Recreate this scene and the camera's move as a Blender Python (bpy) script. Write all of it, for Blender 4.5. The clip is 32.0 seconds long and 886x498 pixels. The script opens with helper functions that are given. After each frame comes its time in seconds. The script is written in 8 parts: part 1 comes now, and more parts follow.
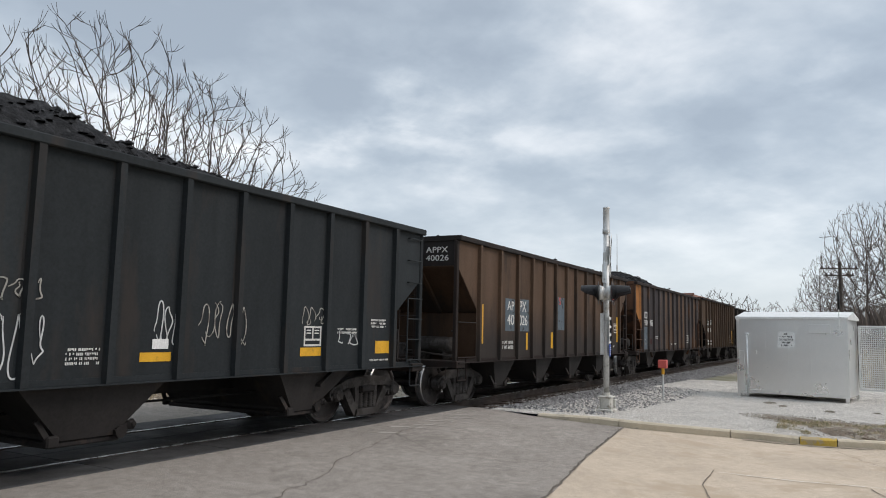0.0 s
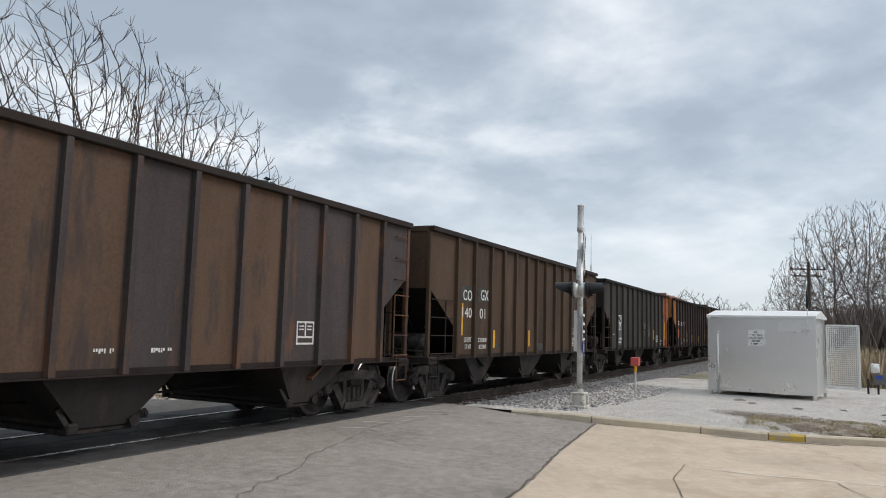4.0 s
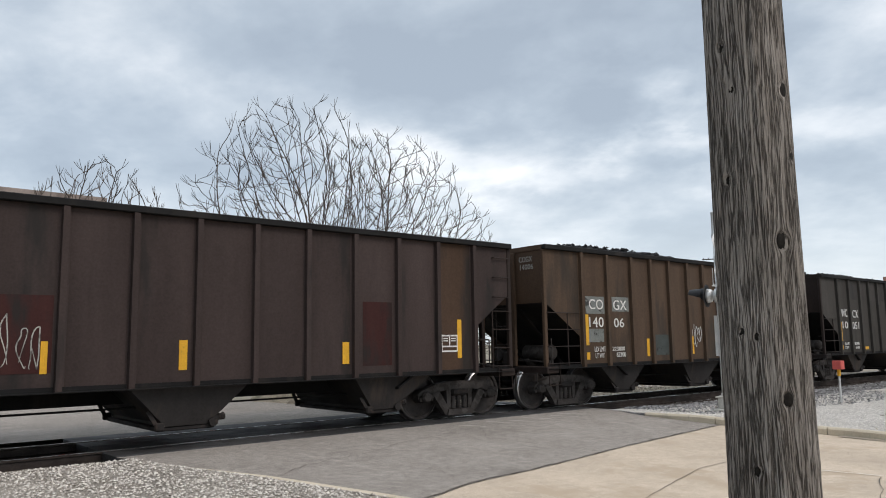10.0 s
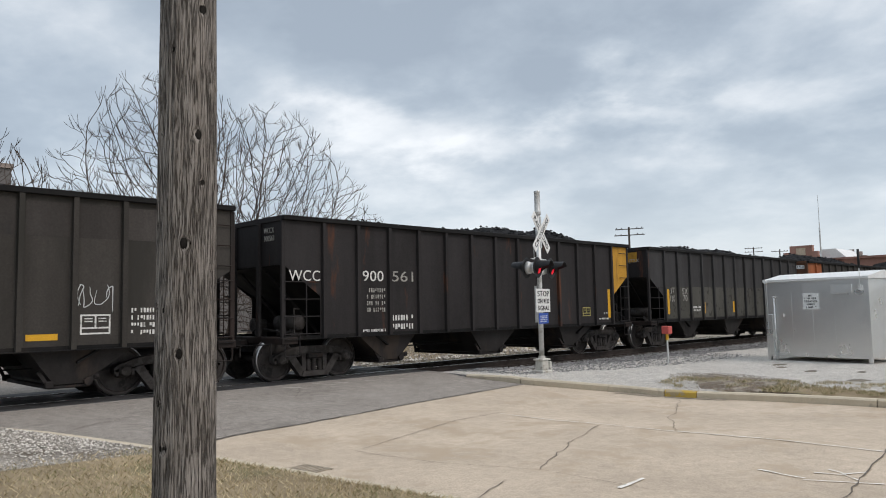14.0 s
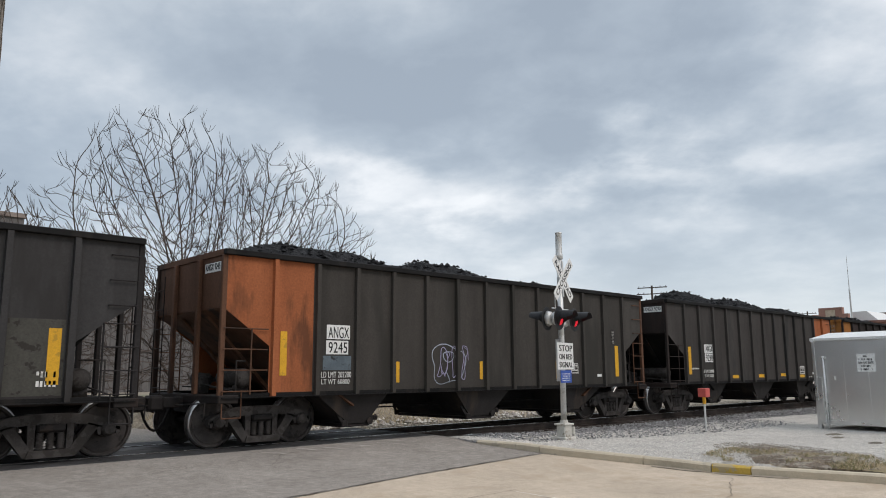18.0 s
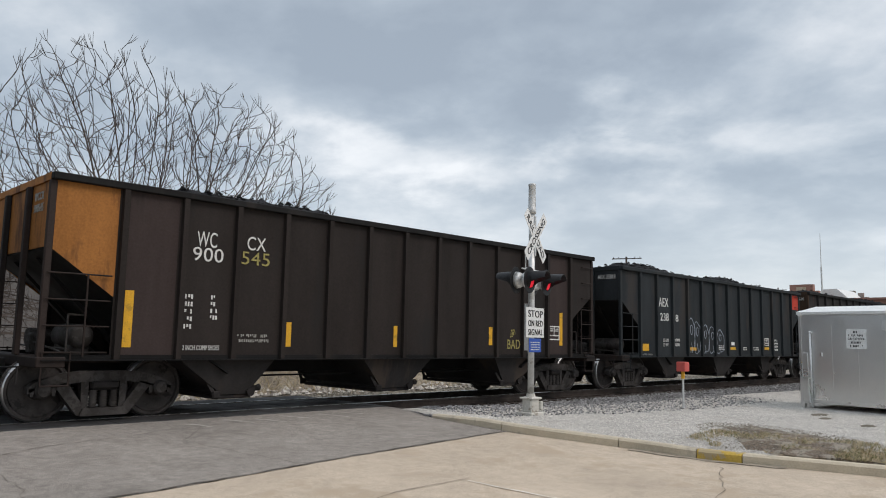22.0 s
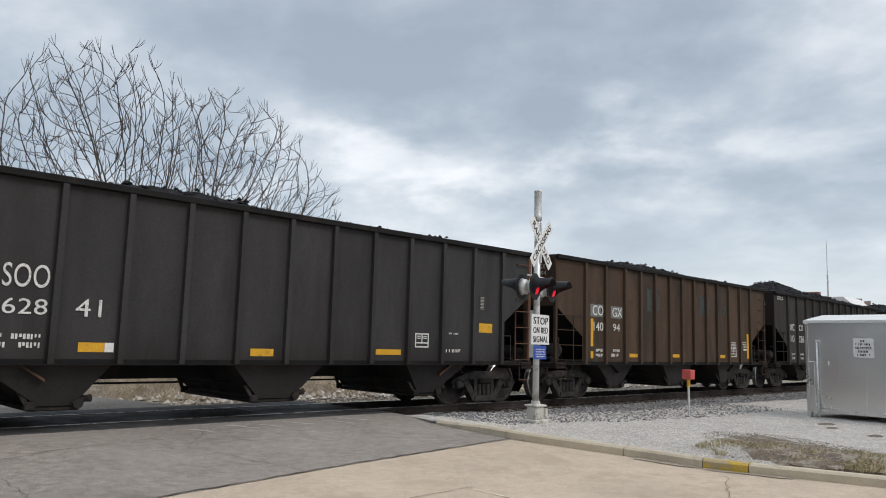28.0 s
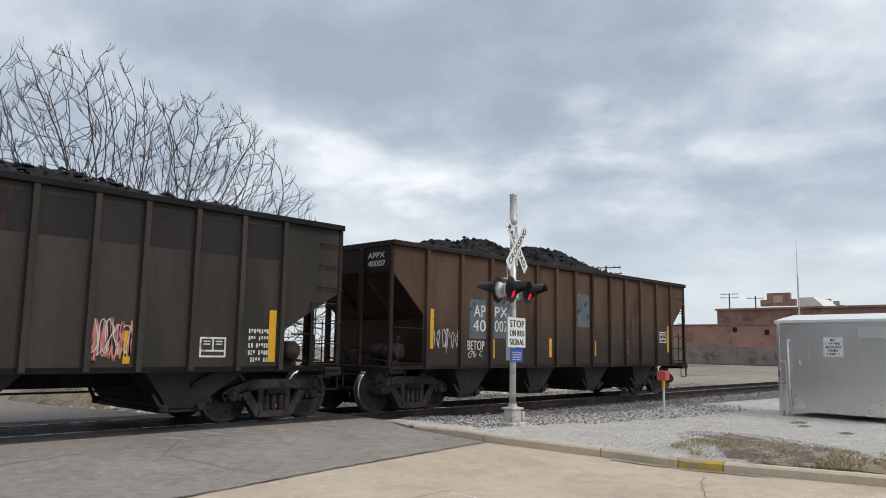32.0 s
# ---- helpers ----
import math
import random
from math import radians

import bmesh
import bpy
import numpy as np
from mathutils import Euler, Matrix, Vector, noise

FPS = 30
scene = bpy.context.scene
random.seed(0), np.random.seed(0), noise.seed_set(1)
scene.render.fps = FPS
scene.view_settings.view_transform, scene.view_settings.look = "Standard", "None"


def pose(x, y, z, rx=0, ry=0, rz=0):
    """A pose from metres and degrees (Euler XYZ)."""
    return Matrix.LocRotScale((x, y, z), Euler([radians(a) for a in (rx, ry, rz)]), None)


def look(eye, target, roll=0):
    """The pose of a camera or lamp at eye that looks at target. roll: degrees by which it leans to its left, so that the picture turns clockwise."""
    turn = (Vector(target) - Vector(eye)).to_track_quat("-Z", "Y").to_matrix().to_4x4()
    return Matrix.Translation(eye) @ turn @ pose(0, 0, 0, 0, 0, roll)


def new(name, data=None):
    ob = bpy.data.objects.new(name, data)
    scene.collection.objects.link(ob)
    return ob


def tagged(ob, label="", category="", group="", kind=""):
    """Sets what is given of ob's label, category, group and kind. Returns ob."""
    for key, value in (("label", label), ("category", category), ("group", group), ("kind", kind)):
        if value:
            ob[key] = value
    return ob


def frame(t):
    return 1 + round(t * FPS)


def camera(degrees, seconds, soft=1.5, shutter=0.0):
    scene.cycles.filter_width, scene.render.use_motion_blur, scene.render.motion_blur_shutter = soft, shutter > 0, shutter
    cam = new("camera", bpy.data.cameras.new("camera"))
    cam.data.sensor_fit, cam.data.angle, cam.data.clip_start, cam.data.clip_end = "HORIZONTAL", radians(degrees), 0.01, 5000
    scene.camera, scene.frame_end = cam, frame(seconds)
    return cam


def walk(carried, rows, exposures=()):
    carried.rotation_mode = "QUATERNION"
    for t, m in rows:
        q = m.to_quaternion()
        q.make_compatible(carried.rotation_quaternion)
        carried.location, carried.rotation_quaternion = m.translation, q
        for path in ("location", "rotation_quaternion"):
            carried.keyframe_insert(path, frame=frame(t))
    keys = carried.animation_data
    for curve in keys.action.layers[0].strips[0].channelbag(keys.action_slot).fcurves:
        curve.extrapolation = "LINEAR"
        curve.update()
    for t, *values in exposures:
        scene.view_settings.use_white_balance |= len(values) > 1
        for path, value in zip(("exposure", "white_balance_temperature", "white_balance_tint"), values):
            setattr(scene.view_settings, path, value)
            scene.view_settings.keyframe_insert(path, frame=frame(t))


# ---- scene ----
import functools

cam = camera(61.4, 32.0, soft=1.0)
PATH = [
    (0, (-16.117, -4.749, 1.505), (-14.375, -3.79, 1.721), 1.3),
    (0.5, (-16.091, -4.748, 1.479), (-14.338, -3.81, 1.696), 1.4),
    (1, (-16.095, -4.731, 1.491), (-14.334, -3.806, 1.702), 1.5),
    (1.5, (-16.091, -4.735, 1.475), (-14.326, -3.819, 1.684), 1.5),
    (2, (-16.095, -4.741, 1.475), (-14.327, -3.827, 1.679), 1.6),
    (2.5, (-16.086, -4.733, 1.467), (-14.317, -3.823, 1.67), 1.8),
    (3, (-16.058, -4.721, 1.453), (-14.286, -3.818, 1.662), 1.6),
    (3.5, (-16.069, -4.728, 1.446), (-14.295, -3.829, 1.659), 1.6),
    (5.5, (-16.116, -4.763, 1.473), (-14.366, -3.825, 1.708), 1.4),
    (6, (-16.11, -4.816, 1.447), (-14.383, -3.838, 1.7), 1.4),
    (6.5, (-16.101, -5.16, 1.466), (-14.419, -4.117, 1.749), 1.3),
    (7, (-16.067, -5.528, 1.491), (-14.407, -4.455, 1.795), 1.4),
    (7.5, (-15.97, -5.93, 1.496), (-14.334, -4.824, 1.812), 0.7),
    (8, (-15.985, -6.528, 1.472), (-14.407, -5.344, 1.796), -0.5),
    (8.5, (-15.889, -7.056, 1.413), (-14.431, -5.724, 1.729), -1.5),
    (9, (-15.852, -7.661, 1.378), (-14.508, -6.211, 1.68), -1.5),
    (9.5, (-15.691, -8.280, 1.335), (-14.403, -6.776, 1.618), -1.0),
    (10, (-15.555, -8.904, 1.399), (-14.280, -7.384, 1.653), -0.9),
    (10.5, (-15.483, -9.527, 1.457), (-14.185, -8.020, 1.674), -0.7),
    (11, (-15.326, -10.092, 1.471), (-13.990, -8.616, 1.658), -0.7),
    (11.5, (-15.191, -10.550, 1.504), (-13.807, -9.115, 1.663), -0.9),
    (12, (-15.023, -10.904, 1.446), (-13.592, -9.513, 1.588), -1.0),
    (12.5, (-14.965, -11.238, 1.458), (-13.510, -9.872, 1.587), -1.2),
    (13, (-14.766, -11.406, 1.413), (-13.321, -10.029, 1.542), -1.2),
    (13.5, (-14.586, -11.494, 1.370), (-13.184, -10.076, 1.522), -1.1),
    (15.5, (-14.474, -11.388, 1.419), (-13.084, -9.965, 1.629), -1.6),
    (16, (-14.182, -11.084, 1.322), (-12.822, -9.643, 1.591), -2.5),
    (16.5, (-13.827, -10.853, 1.278), (-12.524, -9.366, 1.578), -1.8),
    (17, (-13.609, -10.594, 1.306), (-12.275, -9.137, 1.622), -1.6),
    (17.5, (-13.200, -10.404, 1.304), (-11.865, -8.951, 1.632), -0.9),
    (18, (-12.971, -10.178, 1.28), (-11.626, -8.733, 1.603), -0.3),
    (18.5, (-12.699, -9.915, 1.26), (-11.349, -8.473, 1.572), 0.2),
    (19, (-12.378, -9.723, 1.266), (-11.016, -8.289, 1.56), 0.7),
    (19.5, (-12.112, -9.521, 1.243), (-10.736, -8.096, 1.522), 0.8),
    (20, (-11.891, -9.353, 1.258), (-10.507, -7.934, 1.526), 0.9),
    (20.5, (-11.65, -9.276, 1.276), (-10.258, -7.863, 1.535), 0.8),
    (21, (-11.496, -9.145, 1.268), (-10.104, -7.732, 1.525), 0.8),
    (21.5, (-11.457, -9.04, 1.249), (-10.061, -7.63, 1.498), 1.0),
    (22, (-11.426, -9.027, 1.253), (-10.025, -7.619, 1.49), 1.2),
    (22.5, (-11.433, -9.031, 1.27), (-10.025, -7.629, 1.492), 1.4),
    (23, (-11.44, -9.03, 1.257), (-10.026, -7.632, 1.474), 1.4),
    (23.5, (-11.443, -9.037, 1.253), (-10.022, -7.646, 1.467), 1.1),
    (24, (-11.438, -9.037, 1.276), (-10.009, -7.653, 1.482), 1.0),
    (24.5, (-11.435, -9.032, 1.257), (-9.996, -7.658, 1.459), 0.9),
    (26.5, (-11.419, -9.01, 1.264), (-9.995, -7.623, 1.483), 1.7),
    (27, (-11.389, -8.987, 1.242), (-9.983, -7.584, 1.475), 1.8),
    (27.5, (-11.404, -8.989, 1.257), (-10.011, -7.575, 1.499), 1.8),
    (28, (-11.413, -9.001, 1.277), (-10.023, -7.585, 1.527), 1.6),
    (28.5, (-11.406, -8.988, 1.252), (-10.01, -7.58, 1.513), 1.4),
    (29, (-11.405, -8.994, 1.258), (-10.002, -7.594, 1.524), 1.2),
    (29.5, (-11.419, -8.993, 1.272), (-10.005, -7.604, 1.539), 1.0),
    (30, (-11.426, -8.991, 1.27), (-10.004, -7.611, 1.538), 1.0),
    (30.5, (-11.429, -8.989, 1.282), (-9.998, -7.617, 1.548), 0.9),
    (31, (-11.43, -8.982, 1.267), (-9.99, -7.62, 1.535), 0.8),
    (31.5, (-11.43, -8.989, 1.267), (-9.986, -7.631, 1.534), 0.9),
    (32, (-11.418, -8.996, 1.268), (-9.983, -7.627, 1.531), 0.9),
]
walk(cam, [(t, look(eye, target, roll)) for t, eye, target, roll in PATH],
     exposures=[(0, 0.04), (6.5, 0.05), (8, -0.06), (9, 0.05), (10, 0.13), (11, 0.11), (13, 0.05), (15.5, -0.05), (19, -0.06), (24, -0.07), (28, -0.02), (32, -0.02)])

# ---- world and light ----
def node(nt, kind, **sock):
    n = nt.nodes.new(kind)
    for k, v in sock.items():
        if k in n.inputs:
            n.inputs[k].default_value = v
    return n


def ramp(nt, fac, stops):
    n = nt.nodes.new("ShaderNodeValToRGB")
    while len(n.color_ramp.elements) < len(stops):
        n.color_ramp.elements.new(0.5)
    for e, (p, c) in zip(n.color_ramp.elements, stops):
        e.position = p
        e.color = (c[0], c[1], c[2], 1)
    nt.links.new(fac, n.inputs[0])
    return n.outputs[0]


def math_node(nt, op, a, b=None, c=None):
    n = nt.nodes.new("ShaderNodeMath")
    n.operation = op
    for i, v in enumerate((a, b, c)):
        if v is None:
            continue
        if isinstance(v, (int, float)):
            n.inputs[i].default_value = v
        else:
            nt.links.new(v, n.inputs[i])
    return n.outputs[0]


def mix(nt, fac, a, b, blend="MIX"):
    n = nt.nodes.new("ShaderNodeMix")
    n.data_type = "RGBA"
    n.blend_type = blend
    for sock, v in ((n.inputs[0], fac), (n.inputs[6], a), (n.inputs[7], b)):
        if isinstance(v, (int, float)):
            sock.default_value = v
        elif isinstance(v, (tuple, list)):
            sock.default_value = (v[0], v[1], v[2], 1)
        else:
            nt.links.new(v, sock)
    return n.outputs[2]


def make_world():
    w = bpy.data.worlds.new("overcast_sky")
    scene.world = w
    w.use_nodes = True
    nt = w.node_tree
    nt.nodes.clear()
    out = nt.nodes.new("ShaderNodeOutputWorld")
    bg = nt.nodes.new("ShaderNodeBackground")
    co = nt.nodes.new("ShaderNodeTexCoord")
    sep = nt.nodes.new("ShaderNodeSeparateXYZ")
    nt.links.new(co.outputs["Generated"], sep.inputs[0])
    x, y, z = sep.outputs
    zz = math_node(nt, "MAXIMUM", z, 0.0)
    den = math_node(nt, "ADD", zz, 0.30)
    u = math_node(nt, "DIVIDE", x, den)
    v = math_node(nt, "DIVIDE", y, den)
    com = nt.nodes.new("ShaderNodeCombineXYZ")
    nt.links.new(u, com.inputs[0])
    nt.links.new(v, com.inputs[1])
    mp = nt.nodes.new("ShaderNodeMapping")
    mp.inputs["Location"].default_value = (3.1, 1.7, 0.4)
    mp.inputs["Rotation"].default_value = (0, 0, radians(40))
    mp.inputs["Scale"].default_value = (1.25, 1.15, 1.0)
    nt.links.new(com.outputs[0], mp.inputs[0])
    n1 = node(nt, "ShaderNodeTexNoise", Scale=1.15, Detail=8.0, Roughness=0.48, Distortion=0.15)
    nt.links.new(mp.outputs[0], n1.inputs["Vector"])
    n2 = node(nt, "ShaderNodeTexNoise", Scale=3.4, Detail=7.0, Roughness=0.55, Distortion=0.1)
    nt.links.new(mp.outputs[0], n2.inputs["Vector"])
    s = math_node(nt, "ADD", math_node(nt, "MULTIPLY", n1.outputs[0], 0.62), math_node(nt, "MULTIPLY", n2.outputs[0], 0.38))
    # brighter towards the veiled sun
    lean = math_node(nt, "ADD", math_node(nt, "MULTIPLY", x, 0.060), math_node(nt, "MULTIPLY", y, -0.030))
    s = math_node(nt, "ADD", math_node(nt, "MULTIPLY_ADD", s, 0.90, 0.050), lean)
    # thicker and thinner cloud banks, with ragged edges
    ragged = nt.nodes.new("ShaderNodeVectorMath")
    ragged.operation = "MULTIPLY_ADD"
    nt.links.new(n2.outputs["Color"], ragged.inputs[0])
    ragged.inputs[1].default_value = (0.30, 0.30, 0.16)
    ragged.inputs[2].default_value = (-0.15, -0.15, -0.08)
    bent = nt.nodes.new("ShaderNodeVectorMath")
    bent.operation = "ADD"
    nt.links.new(co.outputs["Generated"], bent.inputs[0])
    nt.links.new(ragged.outputs[0], bent.inputs[1])
    for (bx, by, bz), wide, tall, amount in CLOUD_BANKS:
        off = nt.nodes.new("ShaderNodeVectorMath")
        off.operation = "SUBTRACT"
        nt.links.new(bent.outputs[0], off.inputs[0])
        off.inputs[1].default_value = (bx, by, bz)
        sc = nt.nodes.new("ShaderNodeVectorMath")
        sc.operation = "MULTIPLY"
        nt.links.new(off.outputs[0], sc.inputs[0])
        sc.inputs[1].default_value = (1 / wide, 1 / wide, 1 / tall)
        d2 = nt.nodes.new("ShaderNodeVectorMath")
        d2.operation = "DOT_PRODUCT"
        nt.links.new(sc.outputs[0], d2.inputs[0])
        nt.links.new(sc.outputs[0], d2.inputs[1])
        lobe = math_node(nt, "POWER", 2.718, math_node(nt, "MULTIPLY", d2.outputs["Value"], -1.0))
        s = math_node(nt, "MULTIPLY_ADD", lobe, amount, s)
    cloud = ramp(nt, s, [(0.40, (0.305, 0.355, 0.415)), (0.47, (0.375, 0.43, 0.49)), (0.53, (0.49, 0.54, 0.59)), (0.58, (0.63, 0.665, 0.70)), (0.67, (0.88, 0.89, 0.90))])
    # even pale haze low over the horizon
    haze = ramp(nt, zz, [(0.0, (1, 1, 1)), (0.05, (0.8, 0.8, 0.8)), (0.20, (0.12, 0.12, 0.12)), (1.0, (0, 0, 0))])
    col = mix(nt, haze, cloud, (0.575, 0.625, 0.675))
    sky = nt.nodes.new("ShaderNodeTexSky")
    sky.sky_type = "NISHITA"
    sky.sun_disc = False
    sky.sun_elevation = radians(SUN_EL)
    sky.sun_rotation = radians(SUN_ROT)
    veil = mix(nt, 1.0, sky.outputs[0], (0.02, 0.02, 0.02), "MULTIPLY")
    col = mix(nt, 1.0, col, veil, "ADD")
    # an overcast dome is about three times brighter overhead than at the horizon
    up = ramp(nt, zz, [(0.0, (1, 1, 1)), (0.5, (1.0, 1.0, 1.0)), (0.72, (1.75, 1.70, 1.66)), (1.0, (2.45, 2.37, 2.28))])
    col = mix(nt, 1.0, col, up, "MULTIPLY")
    nt.links.new(col, bg.inputs[0])
    bg.inputs[1].default_value = SKY
    nt.links.new(bg.outputs[0], out.inputs[0])


SKY, SUN_EL, SUN_ROT = 1.07, 47, 161
# direction, width, height, thinner (+) or thicker (-) cloud
CLOUD_BANKS = (
    ((0.613, 0.748, 0.250), 0.10, 0.032, 0.11), ((0.705, 0.680, 0.210), 0.09, 0.028, 0.10), ((0.823, 0.519, 0.230), 0.10, 0.022, 0.06),
    ((0.857, 0.410, 0.312), 0.13, 0.035, 0.06), ((0.910, 0.340, 0.232), 0.20, 0.030, 0.05), ((0.887, 0.270, 0.375), 0.14, 0.055, 0.07),
    ((0.213, 0.938, 0.270), 0.25, 0.070, 0.05), ((0.695, 0.640, 0.338), 0.22, 0.050, -0.085), ((0.800, 0.530, 0.284), 0.12, 0.030, -0.06),
    ((0.430, 0.820, 0.380), 0.22, 0.060, -0.05), ((0.950, 0.020, 0.310), 0.12, 0.030, 0.07), ((0.953, 0.153, 0.263), 0.12, 0.028, -0.05),
    ((0.731, 0.531, 0.430), 0.25, 0.060, -0.05),
)
make_world()
sun = new("sun", bpy.data.lights.new("sun", "SUN"))
sun.data.energy, sun.data.angle, sun.data.color = 1.5, radians(25), (1.0, 0.905, 0.835)
sun.matrix_world = look((14, -40, 45), (0, 0, 0))


# ---- materials ----
def material(name, base, rough=0.8, metal=0.0, vary=0.25, scale=3.0, fine=60.0, bump=0.2, spots=None, dist=0.01, streak=False, rand=0.0, spec=0.25, soot=None, grit=0.15, runs=1.0):
    """Two scales of variation (stains, grain) and fine relief on one base colour. spots: (colour, how much, size)."""
    m = bpy.data.materials.new(name)
    m.use_nodes = True
    nt = m.node_tree
    p = nt.nodes["Principled BSDF"]
    co = nt.nodes.new("ShaderNodeTexCoord")
    info = nt.nodes.new("ShaderNodeObjectInfo")
    off = nt.nodes.new("ShaderNodeVectorMath")
    off.operation = "ADD"
    com = nt.nodes.new("ShaderNodeCombineXYZ")
    k = math_node(nt, "MULTIPLY", info.outputs["Random"], 37.0)
    nt.links.new(k, com.inputs[0])
    nt.links.new(k, com.inputs[1])
    nt.links.new(co.outputs["Object"], off.inputs[0])
    nt.links.new(com.outputs[0], off.inputs[1])
    vec = off.outputs[0]
    if streak:
        mp = nt.nodes.new("ShaderNodeMapping")
        mp.inputs["Scale"].default_value = (1.0, 1.0, 0.22)
        nt.links.new(vec, mp.inputs[0])
        svec = mp.outputs[0]
    else:
        svec = vec
    big = node(nt, "ShaderNodeTexNoise", Scale=scale, Detail=6.0, Roughness=0.6)
    nt.links.new(svec, big.inputs["Vector"])
    small = node(nt, "ShaderNodeTexNoise", Scale=fine, Detail=4.0, Roughness=0.65)
    nt.links.new(vec, small.inputs["Vector"])
    lo = tuple(c * (1 - vary) for c in base)
    hi = tuple(min(1.0, c * (1 + vary)) for c in base)
    col = ramp(nt, big.outputs[0], [(0.3, lo), (0.7, hi)])
    g = ramp(nt, small.outputs[0], [(0.3, (1 - 1.2 * grit,) * 3), (0.7, (1 + 0.85 * grit,) * 3)])
    col = mix(nt, 1.0, col, g, "MULTIPLY")
    mid = node(nt, "ShaderNodeTexNoise", Scale=math.sqrt(scale * fine), Detail=5.0, Roughness=0.7)
    nt.links.new(vec, mid.inputs["Vector"])
    col = mix(nt, 1.0, col, ramp(nt, mid.outputs[0], [(0.3, (1 - 0.4 * grit,) * 3), (0.7, (1 + 0.35 * grit,) * 3)]), "MULTIPLY")
    if streak:
        # rain streaks running down the sheet
        mp2 = nt.nodes.new("ShaderNodeMapping")
        mp2.inputs["Scale"].default_value = (1.0, 1.0, 0.05)
        nt.links.new(vec, mp2.inputs[0])
        run = node(nt, "ShaderNodeTexNoise", Scale=5.0, Detail=6.0, Roughness=0.55)
        nt.links.new(mp2.outputs[0], run.inputs["Vector"])
        col = mix(nt, 1.0, col, ramp(nt, run.outputs[0], [(0.28, (1 - 0.08 * runs,) * 3), (0.5, (1, 1, 1)), (0.76, (1 + 0.06 * runs,) * 3)]), "MULTIPLY")
    if spots:
        sc, amount, size = spots
        sn = node(nt, "ShaderNodeTexNoise", Scale=size, Detail=5.0, Roughness=0.65)
        nt.links.new(svec if size < 3 else vec, sn.inputs["Vector"])
        f = ramp(nt, sn.outputs[0], [(max(0.0, 0.62 - amount * 0.4), (0, 0, 0)), (min(1.0, (0.70 if size < 3 else 0.655) - amount * (0.3 if size < 3 else 0.4)), (1, 1, 1))])
        col = mix(nt, math_node(nt, "MULTIPLY", f, 0.85), col, sc)
    if soot:
        level, soft_by, sc = soot
        sep = nt.nodes.new("ShaderNodeSeparateXYZ")
        nt.links.new(co.outputs["Object"], sep.inputs[0])
        wav = math_node(nt, "MULTIPLY_ADD", big.outputs[0], 1.1, -0.55)
        hgt = math_node(nt, "ADD", sep.outputs[2], wav)
        mr = nt.nodes.new("ShaderNodeMapRange")
        mr.inputs[1].default_value, mr.inputs[2].default_value = level - soft_by, level + soft_by
        mr.inputs[3].default_value, mr.inputs[4].default_value = 0.9, 0.0
        nt.links.new(hgt, mr.inputs[0])
        col = mix(nt, mr.outputs[0], col, sc)
    if rand:
        r = math_node(nt, "MULTIPLY_ADD", info.outputs["Random"], rand, 1 - rand / 2)
        hsv = nt.nodes.new("ShaderNodeHueSaturation")
        nt.links.new(col, hsv.inputs["Color"])
        nt.links.new(r, hsv.inputs["Value"])
        col = hsv.outputs[0]
    nt.links.new(col, p.inputs["Base Color"])
    rr = ramp(nt, big.outputs[0], [(0.3, (min(1, rough + 0.08),) * 3), (0.7, (max(0.05, rough - 0.1),) * 3)])
    nt.links.new(rr, p.inputs["Roughness"])
    p.inputs["Metallic"].default_value = metal
    p.inputs["Specular IOR Level"].default_value = spec
    if bump:
        b = nt.nodes.new("ShaderNodeBump")
        b.inputs["Strength"].default_value = bump
        b.inputs["Distance"].default_value = dist
        nt.links.new(small.outputs[0], b.inputs["Height"])
        nt.links.new(b.outputs[0], p.inputs["Normal"])
    return m


def plain(name, base, rough=0.5, metal=0.0, emit=0.0):
    return material(name, base, rough, metal, vary=0.1, scale=4, fine=80, bump=0.05) if not emit else glow(name, base, emit)


def glow(name, base, emit):
    m = bpy.data.materials.new(name)
    m.use_nodes = True
    p = m.node_tree.nodes["Principled BSDF"]
    p.inputs["Base Color"].default_value = (*base, 1)
    p.inputs["Emission Color"].default_value = (*base, 1)
    p.inputs["Emission Strength"].default_value = emit
    return m


GRIME = (0.018, 0.016, 0.015)
RUST = (0.09, 0.035, 0.018)


